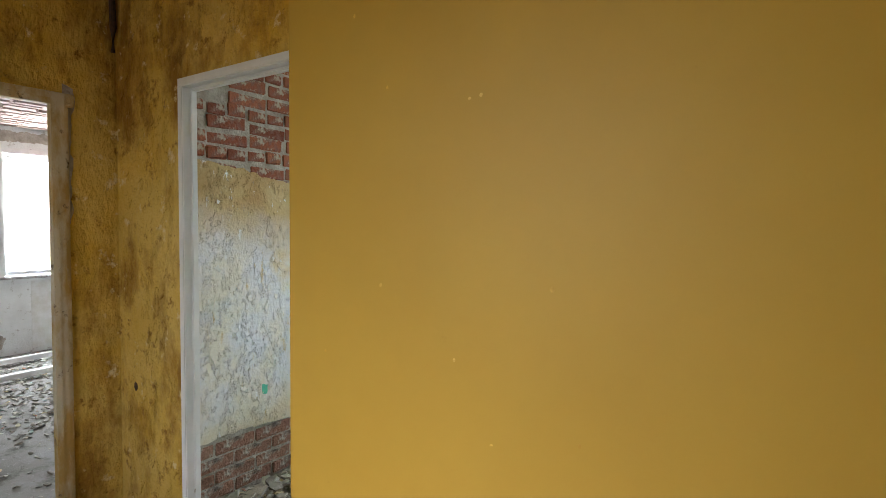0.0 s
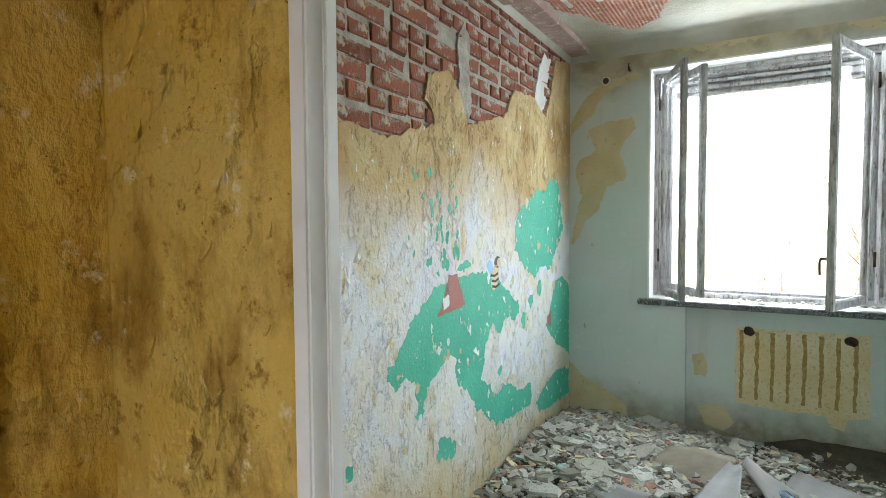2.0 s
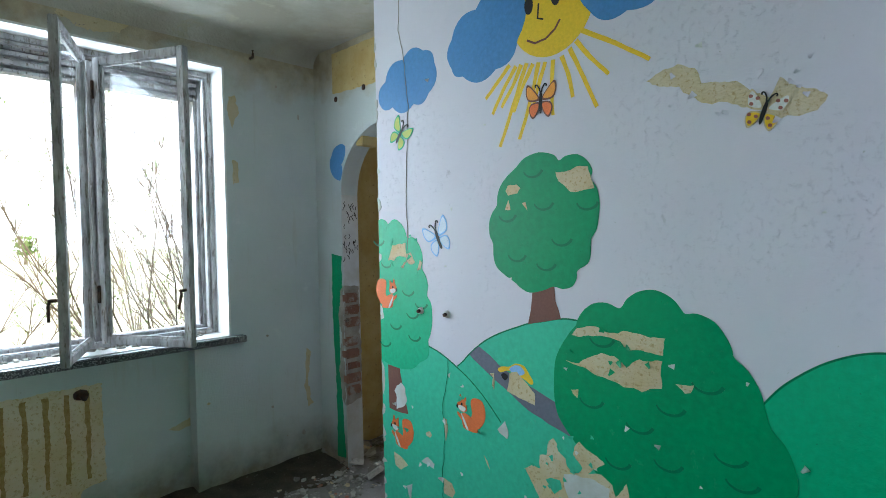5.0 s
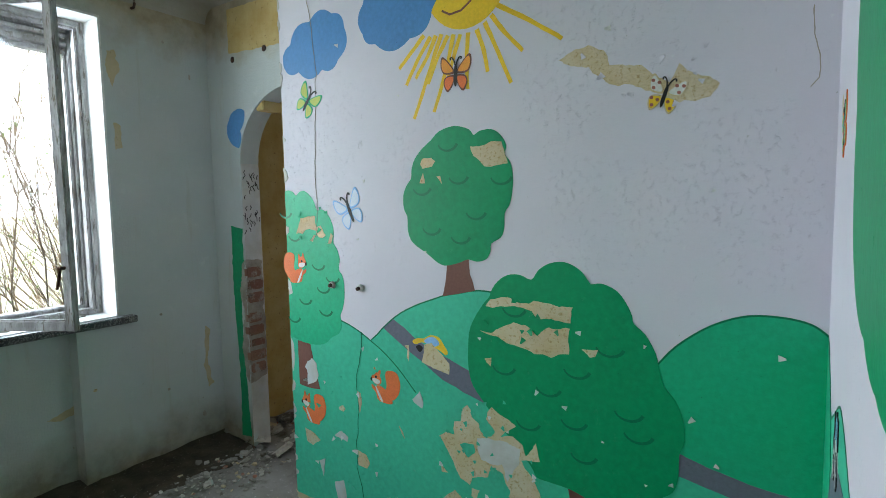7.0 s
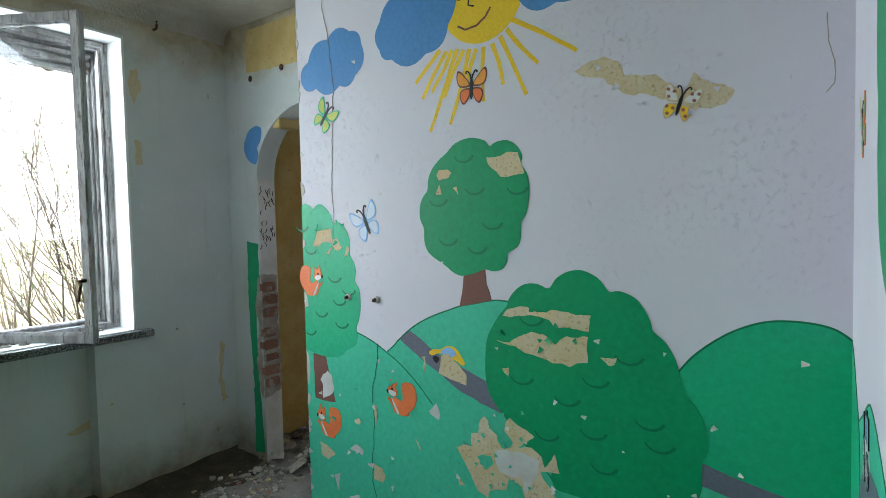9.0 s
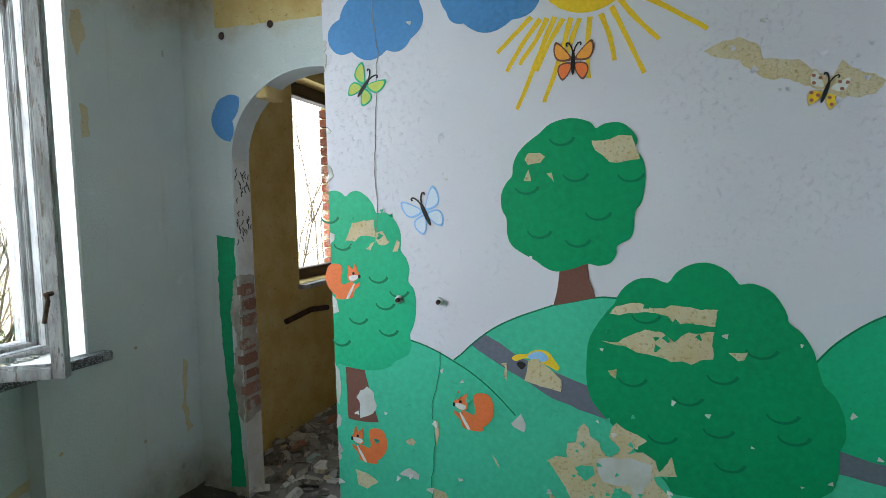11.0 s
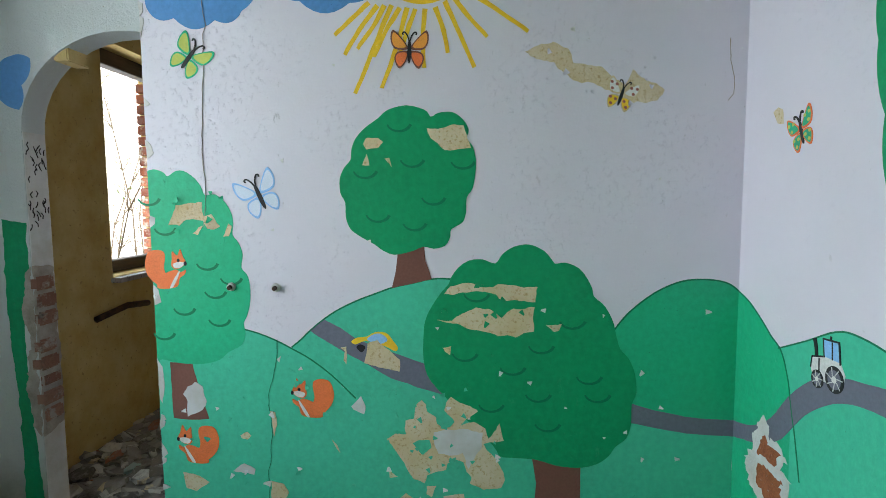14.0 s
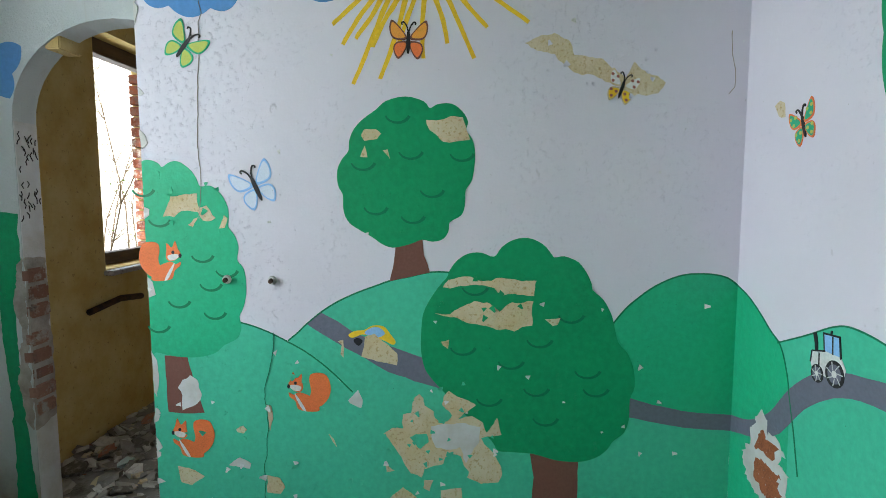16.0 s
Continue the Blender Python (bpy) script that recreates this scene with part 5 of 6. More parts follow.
for u, v, r in ((-0.460, 0.917, 0.026), (-0.530, 0.937, 0.037)):
    w = paint("tractor_wheel", ring(u, v, r, r, 22), ON_DOOR, 9, M_BLACK, tr)
    paint("wheel_rim", ring(u, v, r * 0.72, r * 0.72, 18), ON_DOOR, 10, M_ROAD, w)
    for i in range(7):
        a = 6.283 * i / 7
        paint("wheel_spoke", stroke([(u + 0.3 * r * math.cos(a), v + 0.3 * r * math.sin(a)), (u + 0.9 * r * math.cos(a + 0.3), v + 0.9 * r * math.sin(a + 0.3))], 0.0028), ON_DOOR, 11, M_BARE, w)
    paint("wheel_hub", ring(u, v, r * 0.27, r * 0.27, 10), ON_DOOR, 12, M_WHITE, w)
gt = scallop([(-0.62, 2.10), (-0.61, 1.95), (-0.615, 1.80), (-0.65, 1.62), (-0.68, 1.42), (-0.77, 1.33), (-0.93, 1.29), (-1.08, 1.26), (RX + 0.012, 1.27), (RX + 0.008, 1.7), (RX + 0.008, 2.1), (RX + 0.012, 2.45), (-1.0, 2.5), (-0.75, 2.38), (-0.64, 2.25)], 0.07)
paint("painted_tree", [(max(u, RX + 0.006), v) for u, v in gt], ON_DOOR, 4, M_TREE, wall_s, "large dark green painted tree crown")
peel([(-0.175, 1.70), (-0.20, 1.715), (-0.225, 1.70), (-0.235, 1.655), (-0.20, 1.66)], ON_DOOR, 1, wall_s, 51.0, None, 0.004)
butterfly(wall_s, ON_DOOR, -0.33, 1.62, 0.075, -20, M_HILLD, M_RED, "green and red painted butterfly", M_HILLD, M_LIME)
hole = [(-0.200, 0.712), (-0.230, 0.687), (-0.244, 0.636), (-0.301, 0.643), (-0.329, 0.610), (-0.306, 0.571), (-0.358, 0.552), (-0.351, 0.485), (-0.324, 0.329), (-0.218, 0.270), (-0.197, 0.407), (-0.130, 0.431), (-0.085, 0.481), (-0.135, 0.577), (-0.160, 0.658)]
peel(hole, ON_DOOR, 5, wall_s, 52.0, M_BARE, 0.022, "broken plaster edge")
inner = [(-0.192, 0.623), (-0.242, 0.629), (-0.290, 0.610), (-0.267, 0.558), (-0.315, 0.539), (-0.309, 0.451), (-0.272, 0.354), (-0.232, 0.427), (-0.174, 0.455), (-0.155, 0.506), (-0.159, 0.568)]
paint("bare_brick", ragged(inner, 0.022, 0.010, 53), ON_DOOR, 6, painted("orange_brick", (0.36, 0.12, 0.05), 0.55, 0.95, 14, 0.9, (0.45, 0.38, 0.33)), wall_s, "bare orange brick")
paint("mortar_line", ragged(stroke([(-0.138, 0.538), (-0.212, 0.549), (-0.292, 0.545), (-0.333, 0.561)], 0.028), 0.012, 0.008, 54), ON_DOOR, 7, M_BARE, wall_s)
# broken plaster at the doorway edge
peel([(RX + 0.007, 1.36), (RX + 0.05, 1.37), (RX + 0.075, 1.30), (RX + 0.06, 1.15), (RX + 0.09, 1.0), (RX + 0.05, 0.85), (RX + 0.007, 0.8)], ON_DOOR, 5, wall_s, 55.0, None, 0.008)
# Flat mortar patch; its darker tone stands for shade in the hole.
peel([(RX + 0.015, 1.22), (RX + 0.04, 1.2), (RX + 0.04, 1.05), (RX + 0.015, 1.02)], ON_DOOR, 6, wall_s, 56.0, M_MORTAR, 0.006, "flat darker patch standing for a shaded hole in the plaster")
# worn foot and worn free edge of the mural wall
foot = [(YM - 0.004, 0.004), (YM - 0.004, 0.05)] + [(YM - 0.05 - i * 0.1, 0.03 + 0.05 * noise.noise((i * 0.9, 3, 0))) for i in range(21)] + [(0.01, 0.05), (0.01, 0.004)]
paint("worn_foot", ragged(foot, 0.010, 0.015, 170), ON_MURAL, 8, M_TAN, wall_e, "tan worn strip along the floor")
rg = random.Random(31)
for i in range(14):
    v = rg.uniform(0.1, 2.4)
    h = rg.uniform(0.02, 0.08)
    peel([(YM - 0.003, v), (YM - 0.003 - rg.uniform(0.008, 0.03), v + h * 0.3), (YM - 0.003 - rg.uniform(0.005, 0.02), v + h * 0.8), (YM - 0.003, v + h)], ON_MURAL, 8, wall_e, 180.0 + i, M_BARE, 0.004)

# ---- window wall: flaked patches and the radiator's ghost (u = x, v = z) ----
peel([(-2.777, 1.953), (-2.777, 2.059), (-2.776, 2.151), (-2.674, 2.313), (-2.537, 2.412), (-2.322, 2.457), (-2.279, 2.420), (-2.453, 2.378), (-2.556, 2.302), (-2.624, 2.179), (-2.748, 2.094), (-2.775, 2.009), (-2.777, 1.901)], ON_WIN, 1, wall_n, 60.0, M_TAN, 0.01, "old tan coat laid bare")
peel([(-2.647, 2.091), (-2.526, 2.135), (-2.332, 2.149), (-2.313, 2.070), (-2.382, 2.006), (-2.430, 1.914), (-2.378, 1.811), (-2.383, 1.722), (-2.511, 1.674), (-2.566, 1.520), (-2.657, 1.435), (-2.720, 1.294), (-2.769, 1.262), (-2.735, 1.467), (-2.694, 1.613), (-2.738, 1.788), (-2.711, 1.878), (-2.593, 1.938)], ON_WIN, 1, wall_n, 61.0, M_TAN, 0.010, "old tan coat laid bare")
peel([(-2.777, 0.400), (-2.681, 0.307), (-2.569, 0.251), (-2.380, 0.136), (-2.340, 0.029), (-2.566, 0.001), (-2.777, 0.029)], ON_WIN, 1, wall_n, 63.0, M_TAN, 0.01, "old ochre coat laid bare")
peel([(-1.947, 0.521), (-1.881, 0.543), (-1.849, 0.431), (-1.863, 0.382), (-1.934, 0.388)], ON_NICHE, 1, wall_n, 64.0, M_TAN, 0.008)
peel([(-1.918, 0.168), (-1.828, 0.198), (-1.761, 0.212), (-1.693, 0.098), (-1.746, 0.030), (-1.863, 0.053)], ON_NICHE, 1, wall_n, 65.0, M_TAN, 0.008)
peel([(-0.676, 0.412), (-0.545, 0.457), (-0.549, 0.407), (-0.612, 0.397)], ON_NICHE, 1, wall_n, 66.0, M_TAN, 0.005)
peel([(-0.315, 2.30), (-0.27, 2.31), (-0.25, 2.2), (-0.30, 2.12), (-0.32, 2.18)], ON_WIN, 1, wall_n, 67.0, M_TAN, 0.008)
peel([(-0.30, 1.93), (-0.26, 1.92), (-0.265, 1.8), (-0.30, 1.79)], ON_WIN, 1, wall_n, 68.0, M_TAN, 0.006)
peel([(-1.12, 2.62), (-0.98, 2.645), (-0.82, 2.60), (-0.86, 2.53), (-1.02, 2.50), (-1.14, 2.55)], ON_WIN, 1, wall_n, 69.0, M_TAN, 0.012)
peel([(-2.2, 2.62), (-1.9, 2.60), (-1.6, 2.62), (-1.45, 2.58), (-1.7, 2.54), (-2.05, 2.55)], ON_WIN, 1, wall_n, 70.0, M_TAN, 0.016)
peel([(0.16, 0.75), (0.19, 0.72), (0.17, 0.5), (0.20, 0.38), (0.17, 0.36), (0.145, 0.5)], ON_WIN, 1, wall_n, 71.0, M_TAN, 0.008)
ghost = paint("radiator_ghost", ragged([(-1.69, 0.235), (-1.69, 0.735), (-0.985, 0.745), (-0.98, 0.24), (-1.08, 0.225), (-1.10, 0.15), (-1.17, 0.16), (-1.20, 0.225), (-1.45, 0.22)], 0.008, 0.015, 72), ON_NICHE, 1, M_PEEL, wall_n, "cream shadow left by a removed radiator")
for i in range(8):
    u = -1.655 + i * 0.086
    paint("rib_stain", ragged(stroke([(u, 0.715), (u + 0.004, 0.5), (u, 0.27)], 0.024, 0.018), 0.005, 0.012, 73 + i), ON_NICHE, 2, M_DRIP, ghost)
for u, v in ((-1.615, 0.715), (-1.075, 0.70)):
    br = thing("pipe_bracket", "rusty radiator bracket stub in the wall", "bracket", pose(u, YW + 0.088, v), "radiator brackets")
    part("stub", tube(bmesh.new(), [(0, 0.0, 0), (0.004, -0.045, -0.01), (0.004, -0.06, 0.012)], [0.016, 0.013, 0.012], 8), M_IRON, br)
    part("stain", slab(bmesh.new(), ragged(ring(0, 0, 0.035, 0.03, 12), 0.01, 0.01, u), lambda a, b, d: (a, -d, b), 0.004, 0.006), M_IRON, br)
rg = random.Random(5)
for i in range(26):
    u, v = rg.uniform(-2.7, 0.2), rg.uniform(0.15, 2.55)
    if not (WX0 - 0.08 < u < WX1 + 0.08 and v > 0.84) and not (-2.05 < u < -0.48 and v < 0.9):
        paint("chip_mark", ragged(ring(u, v, rg.uniform(0.006, 0.014), rg.uniform(0.005, 0.02), 7), 0.004, 0.008, i), ON_WIN, 1, M_TAN if i % 2 else M_MORTAR, wall_n)
for u, v in ((-2.36, 2.47), (-0.17, 2.55)):
    hk = thing("wall_hook", "small black iron hook in the window wall", "hook", pose(u, YW, v), "wall hooks")
    part("shank", tube(bmesh.new(), [(0, 0.0, 0), (0, -0.03, 0), (0, -0.036, 0.02), (0, -0.034, 0.04)], 0.007, 8), M_IRON, hk)
bx = thing("junction_box", "round empty wall socket box with bare wire ends", "socket box", pose(-2.52, YW, 2.42))
part("ring", tube(bmesh.new(), [(0, 0, 0), (0, -0.012, 0)], [0.032, 0.03], 14), M_BARE, bx)
# Flat dark disc coloured as the shade inside the empty box.
part("cavity", tube(bmesh.new(), [(0, -0.0125, 0), (0, -0.014, 0)], [0.022, 0.02], 12), M_IRON, bx)

# pencil scribble over the lintel, and grit along the frame's bottom rail
for i in range(9):
    u = -1.17 + i * 0.017
    paint("scribble", stroke([(u, 2.515 + 0.004 * (i % 3)), (u + 0.008, 2.528 - 0.005 * (i % 2))], 0.004), ON_WIN, 2, M_MORTAR, wall_n)
rgd = random.Random(44)
vs = bmesh.new()
for i in range(150):
    s = rgd.uniform(0.004, 0.016)
    m = pose(rgd.uniform(WX0 + 0.1, WX1 - 0.1), YF + rgd.uniform(-0.03, 0.012), WZ0 + 0.004, rgd.uniform(-20, 20), rgd.uniform(-20, 20), rgd.uniform(0, 360))
    box(vs, -s, s, -s * 0.6, s * 0.6, 0, s * 0.8, 0, m)
tagged(make("sill_debris", vs, M_RUBBLE), "dark grit and paint flakes along the window's bottom rail", "debris", "", "stuff")

# snow-white plaster crumbs and a rag on the sill
for i in range(9):
    rgi = random.Random(i)
    cr = tagged(make("plaster_crumb", boxed(-0.02, 0.02, -0.014, 0.014, 0, 0.012, 0.003), M_CHIP), "white plaster crumb lying on the window sill", "plaster crumb", "crumbs on the sill")
    cr.matrix_world = pose(rgi.uniform(-2.0, -0.6), YW + rgi.uniform(0.0, 0.11), 0.9005, 0, 0, rgi.uniform(0, 360)) @ Matrix.Diagonal((*[rgi.uniform(0.6, 2.2) for _ in range(2)], 1, 1))

# ---- west wall: remains of the older painting (u = y, v = z) ----
paint("painted_hill", ragged([(0.84, 0.84), (0.93, 0.90), (0.99, 0.985), (1.09, 1.07), (1.20, 1.135), (1.32, 1.16), (1.50, 1.18), (1.65, 1.178), (1.75, 1.165), (1.88, 1.11), (2.02, 1.04), (2.18, 0.93), (2.10, 0.86), (1.98, 0.90), (1.88, 0.82), (1.80, 0.90), (1.72, 0.80), (1.66, 0.62), (1.75, 0.58), (1.82, 0.50),
                               (2.0, 0.52), (2.2, 0.42), (2.35, 0.44), (2.38, 0.30), (2.1, 0.30), (1.85, 0.33), (1.60, 0.50), (1.50, 0.62), (1.42, 0.66), (1.38, 0.80), (1.33, 0.83), (1.25, 0.76), (1.14, 0.72), (1.10, 0.56), (1.06, 0.60), (1.06, 0.76), (0.98, 0.80), (0.93, 0.76)], 0.018, 0.012, 80), ON_WEST, 1, M_OLDGREEN, wall_w, "flaking mint green hill")
paint("painted_tree", ragged([(2.10, 1.27), (2.13, 1.45), (2.20, 1.52), (2.30, 1.56), (2.45, 1.64), (2.60, 1.62), (2.70, 1.72), (2.85, 1.70), (2.92, 1.58), (2.98, 1.40), (2.90, 1.30), (2.80, 1.22), (2.72, 1.10), (2.55, 1.15), (2.42, 1.08), (2.25, 1.16)], 0.018, 0.012, 81), ON_WEST, 1, M_OLDGREEN, wall_w, "flaking mint green tree crown")
paint("painted_hill", ragged([(2.62, 0.74), (2.72, 0.86), (2.80, 1.02), (2.95, 1.04), (YW - 0.003, 0.97), (YW - 0.003, 0.45), (3.0, 0.52), (2.85, 0.58)], 0.014, 0.012, 82), ON_WEST, 1, M_OLDGREEN, wall_w, "flaking mint green hill")
paint("painted_hill", ragged([(2.45, 0.28), (2.65, 0.36), (2.85, 0.40), (YW - 0.003, 0.34), (YW - 0.003, 0.16), (2.8, 0.17), (2.5, 0.2)], 0.016, 0.012, 83), ON_WEST, 1, M_OLDGREEN, wall_w, "flaking mint green meadow")
paint("painted_roof", ragged([(1.335, 1.19), (1.415, 1.19), (1.495, 1.03), (1.23, 1.01), (1.29, 1.09)], 0.006, 0.015, 84), ON_WEST, 2, M_OLDRED, wall_w, "brick red painted house roof")
paint("painted_chimney", ragged([(1.40, 1.20), (1.44, 1.23), (1.52, 1.25), (1.56, 1.22), (1.48, 1.20)], 0.006, 0.012, 85), ON_WEST, 2, M_OLDGREEN, wall_w)
peel([(1.27, 1.09), (1.33, 1.10), (1.345, 1.05), (1.29, 1.035)], ON_WEST, 3, wall_w, 86.0, M_WHITE, 0.008, "white flaked spot")
paint("painted_roof", ragged([(2.66, 0.79), (2.73, 0.84), (2.73, 0.72), (2.68, 0.73)], 0.005, 0.012, 87), ON_WEST, 2, M_OLDRED, wall_w)
bee = paint("painted_insect", ring(1.83, 1.135, 0.045, 0.07, 18, -18), ON_WEST, 3, M_PEEL, wall_w, "small striped black and pale painted shape")
for i, o in enumerate((-0.045, -0.015, 0.015)):
    paint("stripe", stroke([(1.785 - o * 0.3, 1.135 + o), (1.83 - o * 0.3, 1.128 + o), (1.875 - o * 0.3, 1.14 + o)], 0.013), ON_WEST, 4, M_BLACK, bee)
paint("head", ring(1.865, 1.215, 0.04, 0.032, 16), ON_WEST, 3, M_BLACK, bee)
paint("face_spot", ring(1.882, 1.212, 0.024, 0.025, 14), ON_WEST, 4, M_PEEL, bee)
paint("wing", ring(1.775, 1.19, 0.03, 0.045, 14, 25), ON_WEST, 2, M_SKYB, bee)
rg = random.Random(8)
for i in range(46):
    u, v = rg.gauss(1.25, 0.13), rg.uniform(1.2, 1.66)
    r = rg.uniform(0.006, 0.022)
    paint("paint_remnant", ragged(ring(u, v, r * 0.7, r * 1.5, 9), 0.010, 0.008, 90 + i), ON_WEST, 1, M_OLDGREEN, wall_w)
for u, v, r in ((0.62, 0.55, 0.03), (1.28, 0.40, 0.06), (1.36, 0.37, 0.03), (1.9, 0.62, 0.03), (2.25, 0.83, 0.05), (2.35, 0.95, 0.04), (2.5, 1.0, 0.05)):
    paint("paint_remnant", ragged(ring(u, v, r, r, 11), 0.02, 0.01, u), ON_WEST, 1, M_OLDGREEN, wall_w)
for i in range(30):
    u, v = rg.uniform(1.9, 2.95), rg.uniform(0.4, 1.6)
    r = rg.uniform(0.012, 0.035)
    peel([(u + r * 0.8 * math.cos(a), v + r * rg.uniform(0.6, 1.3) * math.sin(a)) for a in (0, 1, 2, 3, 4, 5)], ON_WEST, 2, wall_w, 100.0 + i, M_WHITE if i % 2 else M_PEEL, 0.010)
for i in range(44):
    u, v = rg.uniform(0.92, 2.1), rg.uniform(0.5, 1.14)
    r = rg.uniform(0.008, 0.026)
    peel([(u + r * rg.uniform(0.5, 1.0) * math.cos(a), v + r * rg.uniform(0.7, 1.5) * math.sin(a)) for a in (0, 1, 2, 3, 4, 5)], ON_WEST, 2, wall_w, 200.0 + i, M_WHITE if i % 3 else M_TAN, 0.010)
for i in range(60):
    lifted(rg.uniform(0.3, 3.0), rg.uniform(0.3, 1.7), ON_WEST, wall_w, rg.uniform(0.012, 0.035), rg.uniform(140, 220), 1)
# cement smear between the bricks
part("cement_smear", slab(bmesh.new(), ragged([(1.50, 1.90), (1.44, 2.0), (1.46, 2.12), (1.44, 2.30), (1.50, 2.36), (1.55, 2.34), (1.56, 2.1), (1.58, 1.98), (1.54, 1.905)], 0.010, 0.015, 88), ON_WEST, -0.0155, -0.003), M_MORTAR, wall_w, "grey cement smear")
part("cement_smear", slab(bmesh.new(), ragged([(2.42, 2.2), (2.58, 2.13), (2.66, 2.3), (2.72, 2.5), (2.60, 2.52), (2.5, 2.38)], 0.012, 0.015, 89), ON_WEST, -0.0155, -0.005), M_BARE, wall_w, "grey cement smear")

# ---- ceiling: plaster fallen from the hollow tiles ----
bm = bmesh.new()
CEIL = lambda u, v, d: (u, v, HZ - d)
o = ragged([(XL + 0.10, 0.2), (-2.62, 1.9), (-2.60, 2.30), (-2.48, 2.48), (-2.38, 2.72), (-2.29, 2.86), (-2.12, 2.74), (-2.02, 2.45), (-1.94, 2.25), (-1.95, 1.6), (-2.1, 0.9), (-2.2, 0.2)], 0.02, 0.03, 120)
fallen = structure(make("bare_tiles", slab(bm, o, CEIL, 0.001, 0.004), M_TILE), "bare red clay ceiling tiles where plaster fell", "ceiling")
for i in range(5):
    x = -2.62 + i * 0.17
    pts = [(x, 0.3), (x + 0.02, 0.3), (x + 0.12, 2.3), (x + 0.09, 2.3)]
    part("tile_joint", slab(bmesh.new(), ragged(pts, 0.006, 0.02, 121 + i), CEIL, 0.004, 0.006), M_BARE, fallen)

# ---- wall with the arch (u = y, v = z) ----
paint("painted_cloud", scallop([(2.965, 1.90), (2.945, 1.99), (2.885, 2.04), (2.80, 2.03), (2.845, 1.92), (2.862, 1.82)], 0.14), ON_ARCH, 1, M_BLUE, wall_a, "blue painted cloud")
paint("painted_grass", ragged([(A1 + 0.115, 1.36), (A1 + 0.01, 1.345), (A1 + 0.012, 1.15), (A1 + 0.05, 0.95), (A1 + 0.04, 0.5), (A1 + 0.012, 0.06), (A1 + 0.10, 0.05), (A1 + 0.095, 0.5), (A1 + 0.12, 0.95)], 0.006, 0.02, 130), ON_ARCH, 1, M_TREE, wall_a, "dark green painted strip")
peel([(2.92, 2.62), (2.92, 2.37), (2.6, 2.36), (YM + 0.02, 2.35), (YM + 0.02, 2.62)], ON_ARCH, 1, wall_a, 131.0, M_PEELO, 0.004)
# Dark discs on the surface stand for the shaded plug holes.
for u, v in ((2.88, 2.33), (2.60, 2.35)):
    part("plug_hole", slab(bmesh.new(), ring(u, v, 0.016, 0.018, 10), ON_ARCH, 0.003, 0.006), M_IRON, wall_a)
peel([(A1 + 0.002, 1.16), (A1 + 0.03, 1.13), (A1 + 0.05, 0.95), (A1 + 0.025, 0.83), (A1 + 0.06, 0.62), (A1 + 0.035, 0.45), (A1 + 0.002, 0.40)], ON_ARCH, 2, wall_a, 132.0, M_MORTAR, 0.008, "broken plaster edge")
# the jamb of the arch: flowered scrap above, bare brick below
part("jamb_paint", boxed(XA + 0.004, XA + 0.126, A1 - 0.004, A1 - 0.0005, 0.0, AS), M_BARE, wall_a, "dirty white plastered jamb")
rgf = random.Random(12)
for i in range(34):
    u, v = XA + rgf.uniform(0.012, 0.115), rgf.gauss(1.62 if i % 2 else 1.42, 0.045)
    part("flower_mark", slab(bmesh.new(), stroke([(u - rgf.uniform(-0.012, 0.012), v - 0.015), (u, v), (u + rgf.uniform(-0.014, 0.014), v + 0.012)], 0.004), lambda a, b, d: (a, A1 - d, b), 0.004, 0.006), M_BLACK, wall_a)
part("broken_core", slab(bmesh.new(), ragged([(XA + 0.002, 0.40), (XA + 0.118, 0.43), (XA + 0.122, 0.80), (XA + 0.10, 0.86), (XA + 0.122, 0.92), (XA + 0.112, 1.15), (XA + 0.002, 1.16)], 0.007, 0.015, 133), lambda a, b, d: (a, A1 - d, b), 0.0045, 0.012), M_MORTAR, wall_a, "rough mortar where the plaster broke off")
for i, z0 in enumerate((0.46, 0.538, 0.617, 0.694, 0.772, 0.895, 0.972, 1.05)):
    rgi = random.Random(i)
    part("brick", boxed(XA - 0.006 + 0.012 * rgi.random(), XA + 0.095 + 0.02 * rgi.random(), A1 - 0.017 - 0.014 * rgi.random(), A1 + 0.012 + 0.03 * rgi.random(), z0, z0 + 0.060, 0.009), M_BRICKD, wall_a)
bt = thing("timber_stub", "broken timber beam end in the arch", "beam", pose(XA + 0.06, 2.68, 2.05))
part("beam", boxed(-0.05, 0.09, -0.035, 0.03, -0.03, 0.03, 0.005), M_PEELO, bt)
# brick reveal of the second window
for i in range(17):
    part("reveal_brick", boxed(2.24, 2.3 - 0.006 * (i % 2), YW + 0.21, YW + 0.41, 1.0 + i * 0.08, 1.066 + i * 0.08, 0.004), M_BRICK, win2)
bm = tube(bmesh.new(), [(1.02, YW - 0.02, 0.76), (1.25, YW - 0.06, 0.80), (1.5, YW - 0.04, 0.77)], 0.02, 8)
tagged(make("heating_pipe", bm, M_IRON, smooth=True), "bent rusty heating pipe under the far window", "pipe")

# ---- corridor details ----
pc = thing("corner_pipe", "short rusty black pipe in the corridor corner", "pipe", pose(XE + 0.02, YC - 0.02, 2.2))
part("pipe", tube(bmesh.new(), [(0, 0, 0), (0.004, 0, 0.10), (-0.004, 0, 0.25)], [0.009, 0.013, 0.012], 9), M_IRON, pc)
# Another plug hole: dark colour in place of depth.
paint("plug_hole", ragged(ring(-2.44, 0.84, 0.014, 0.02, 10), 0.004, 0.006, 1), ON_CORR, 1, M_IRON, wall_s)
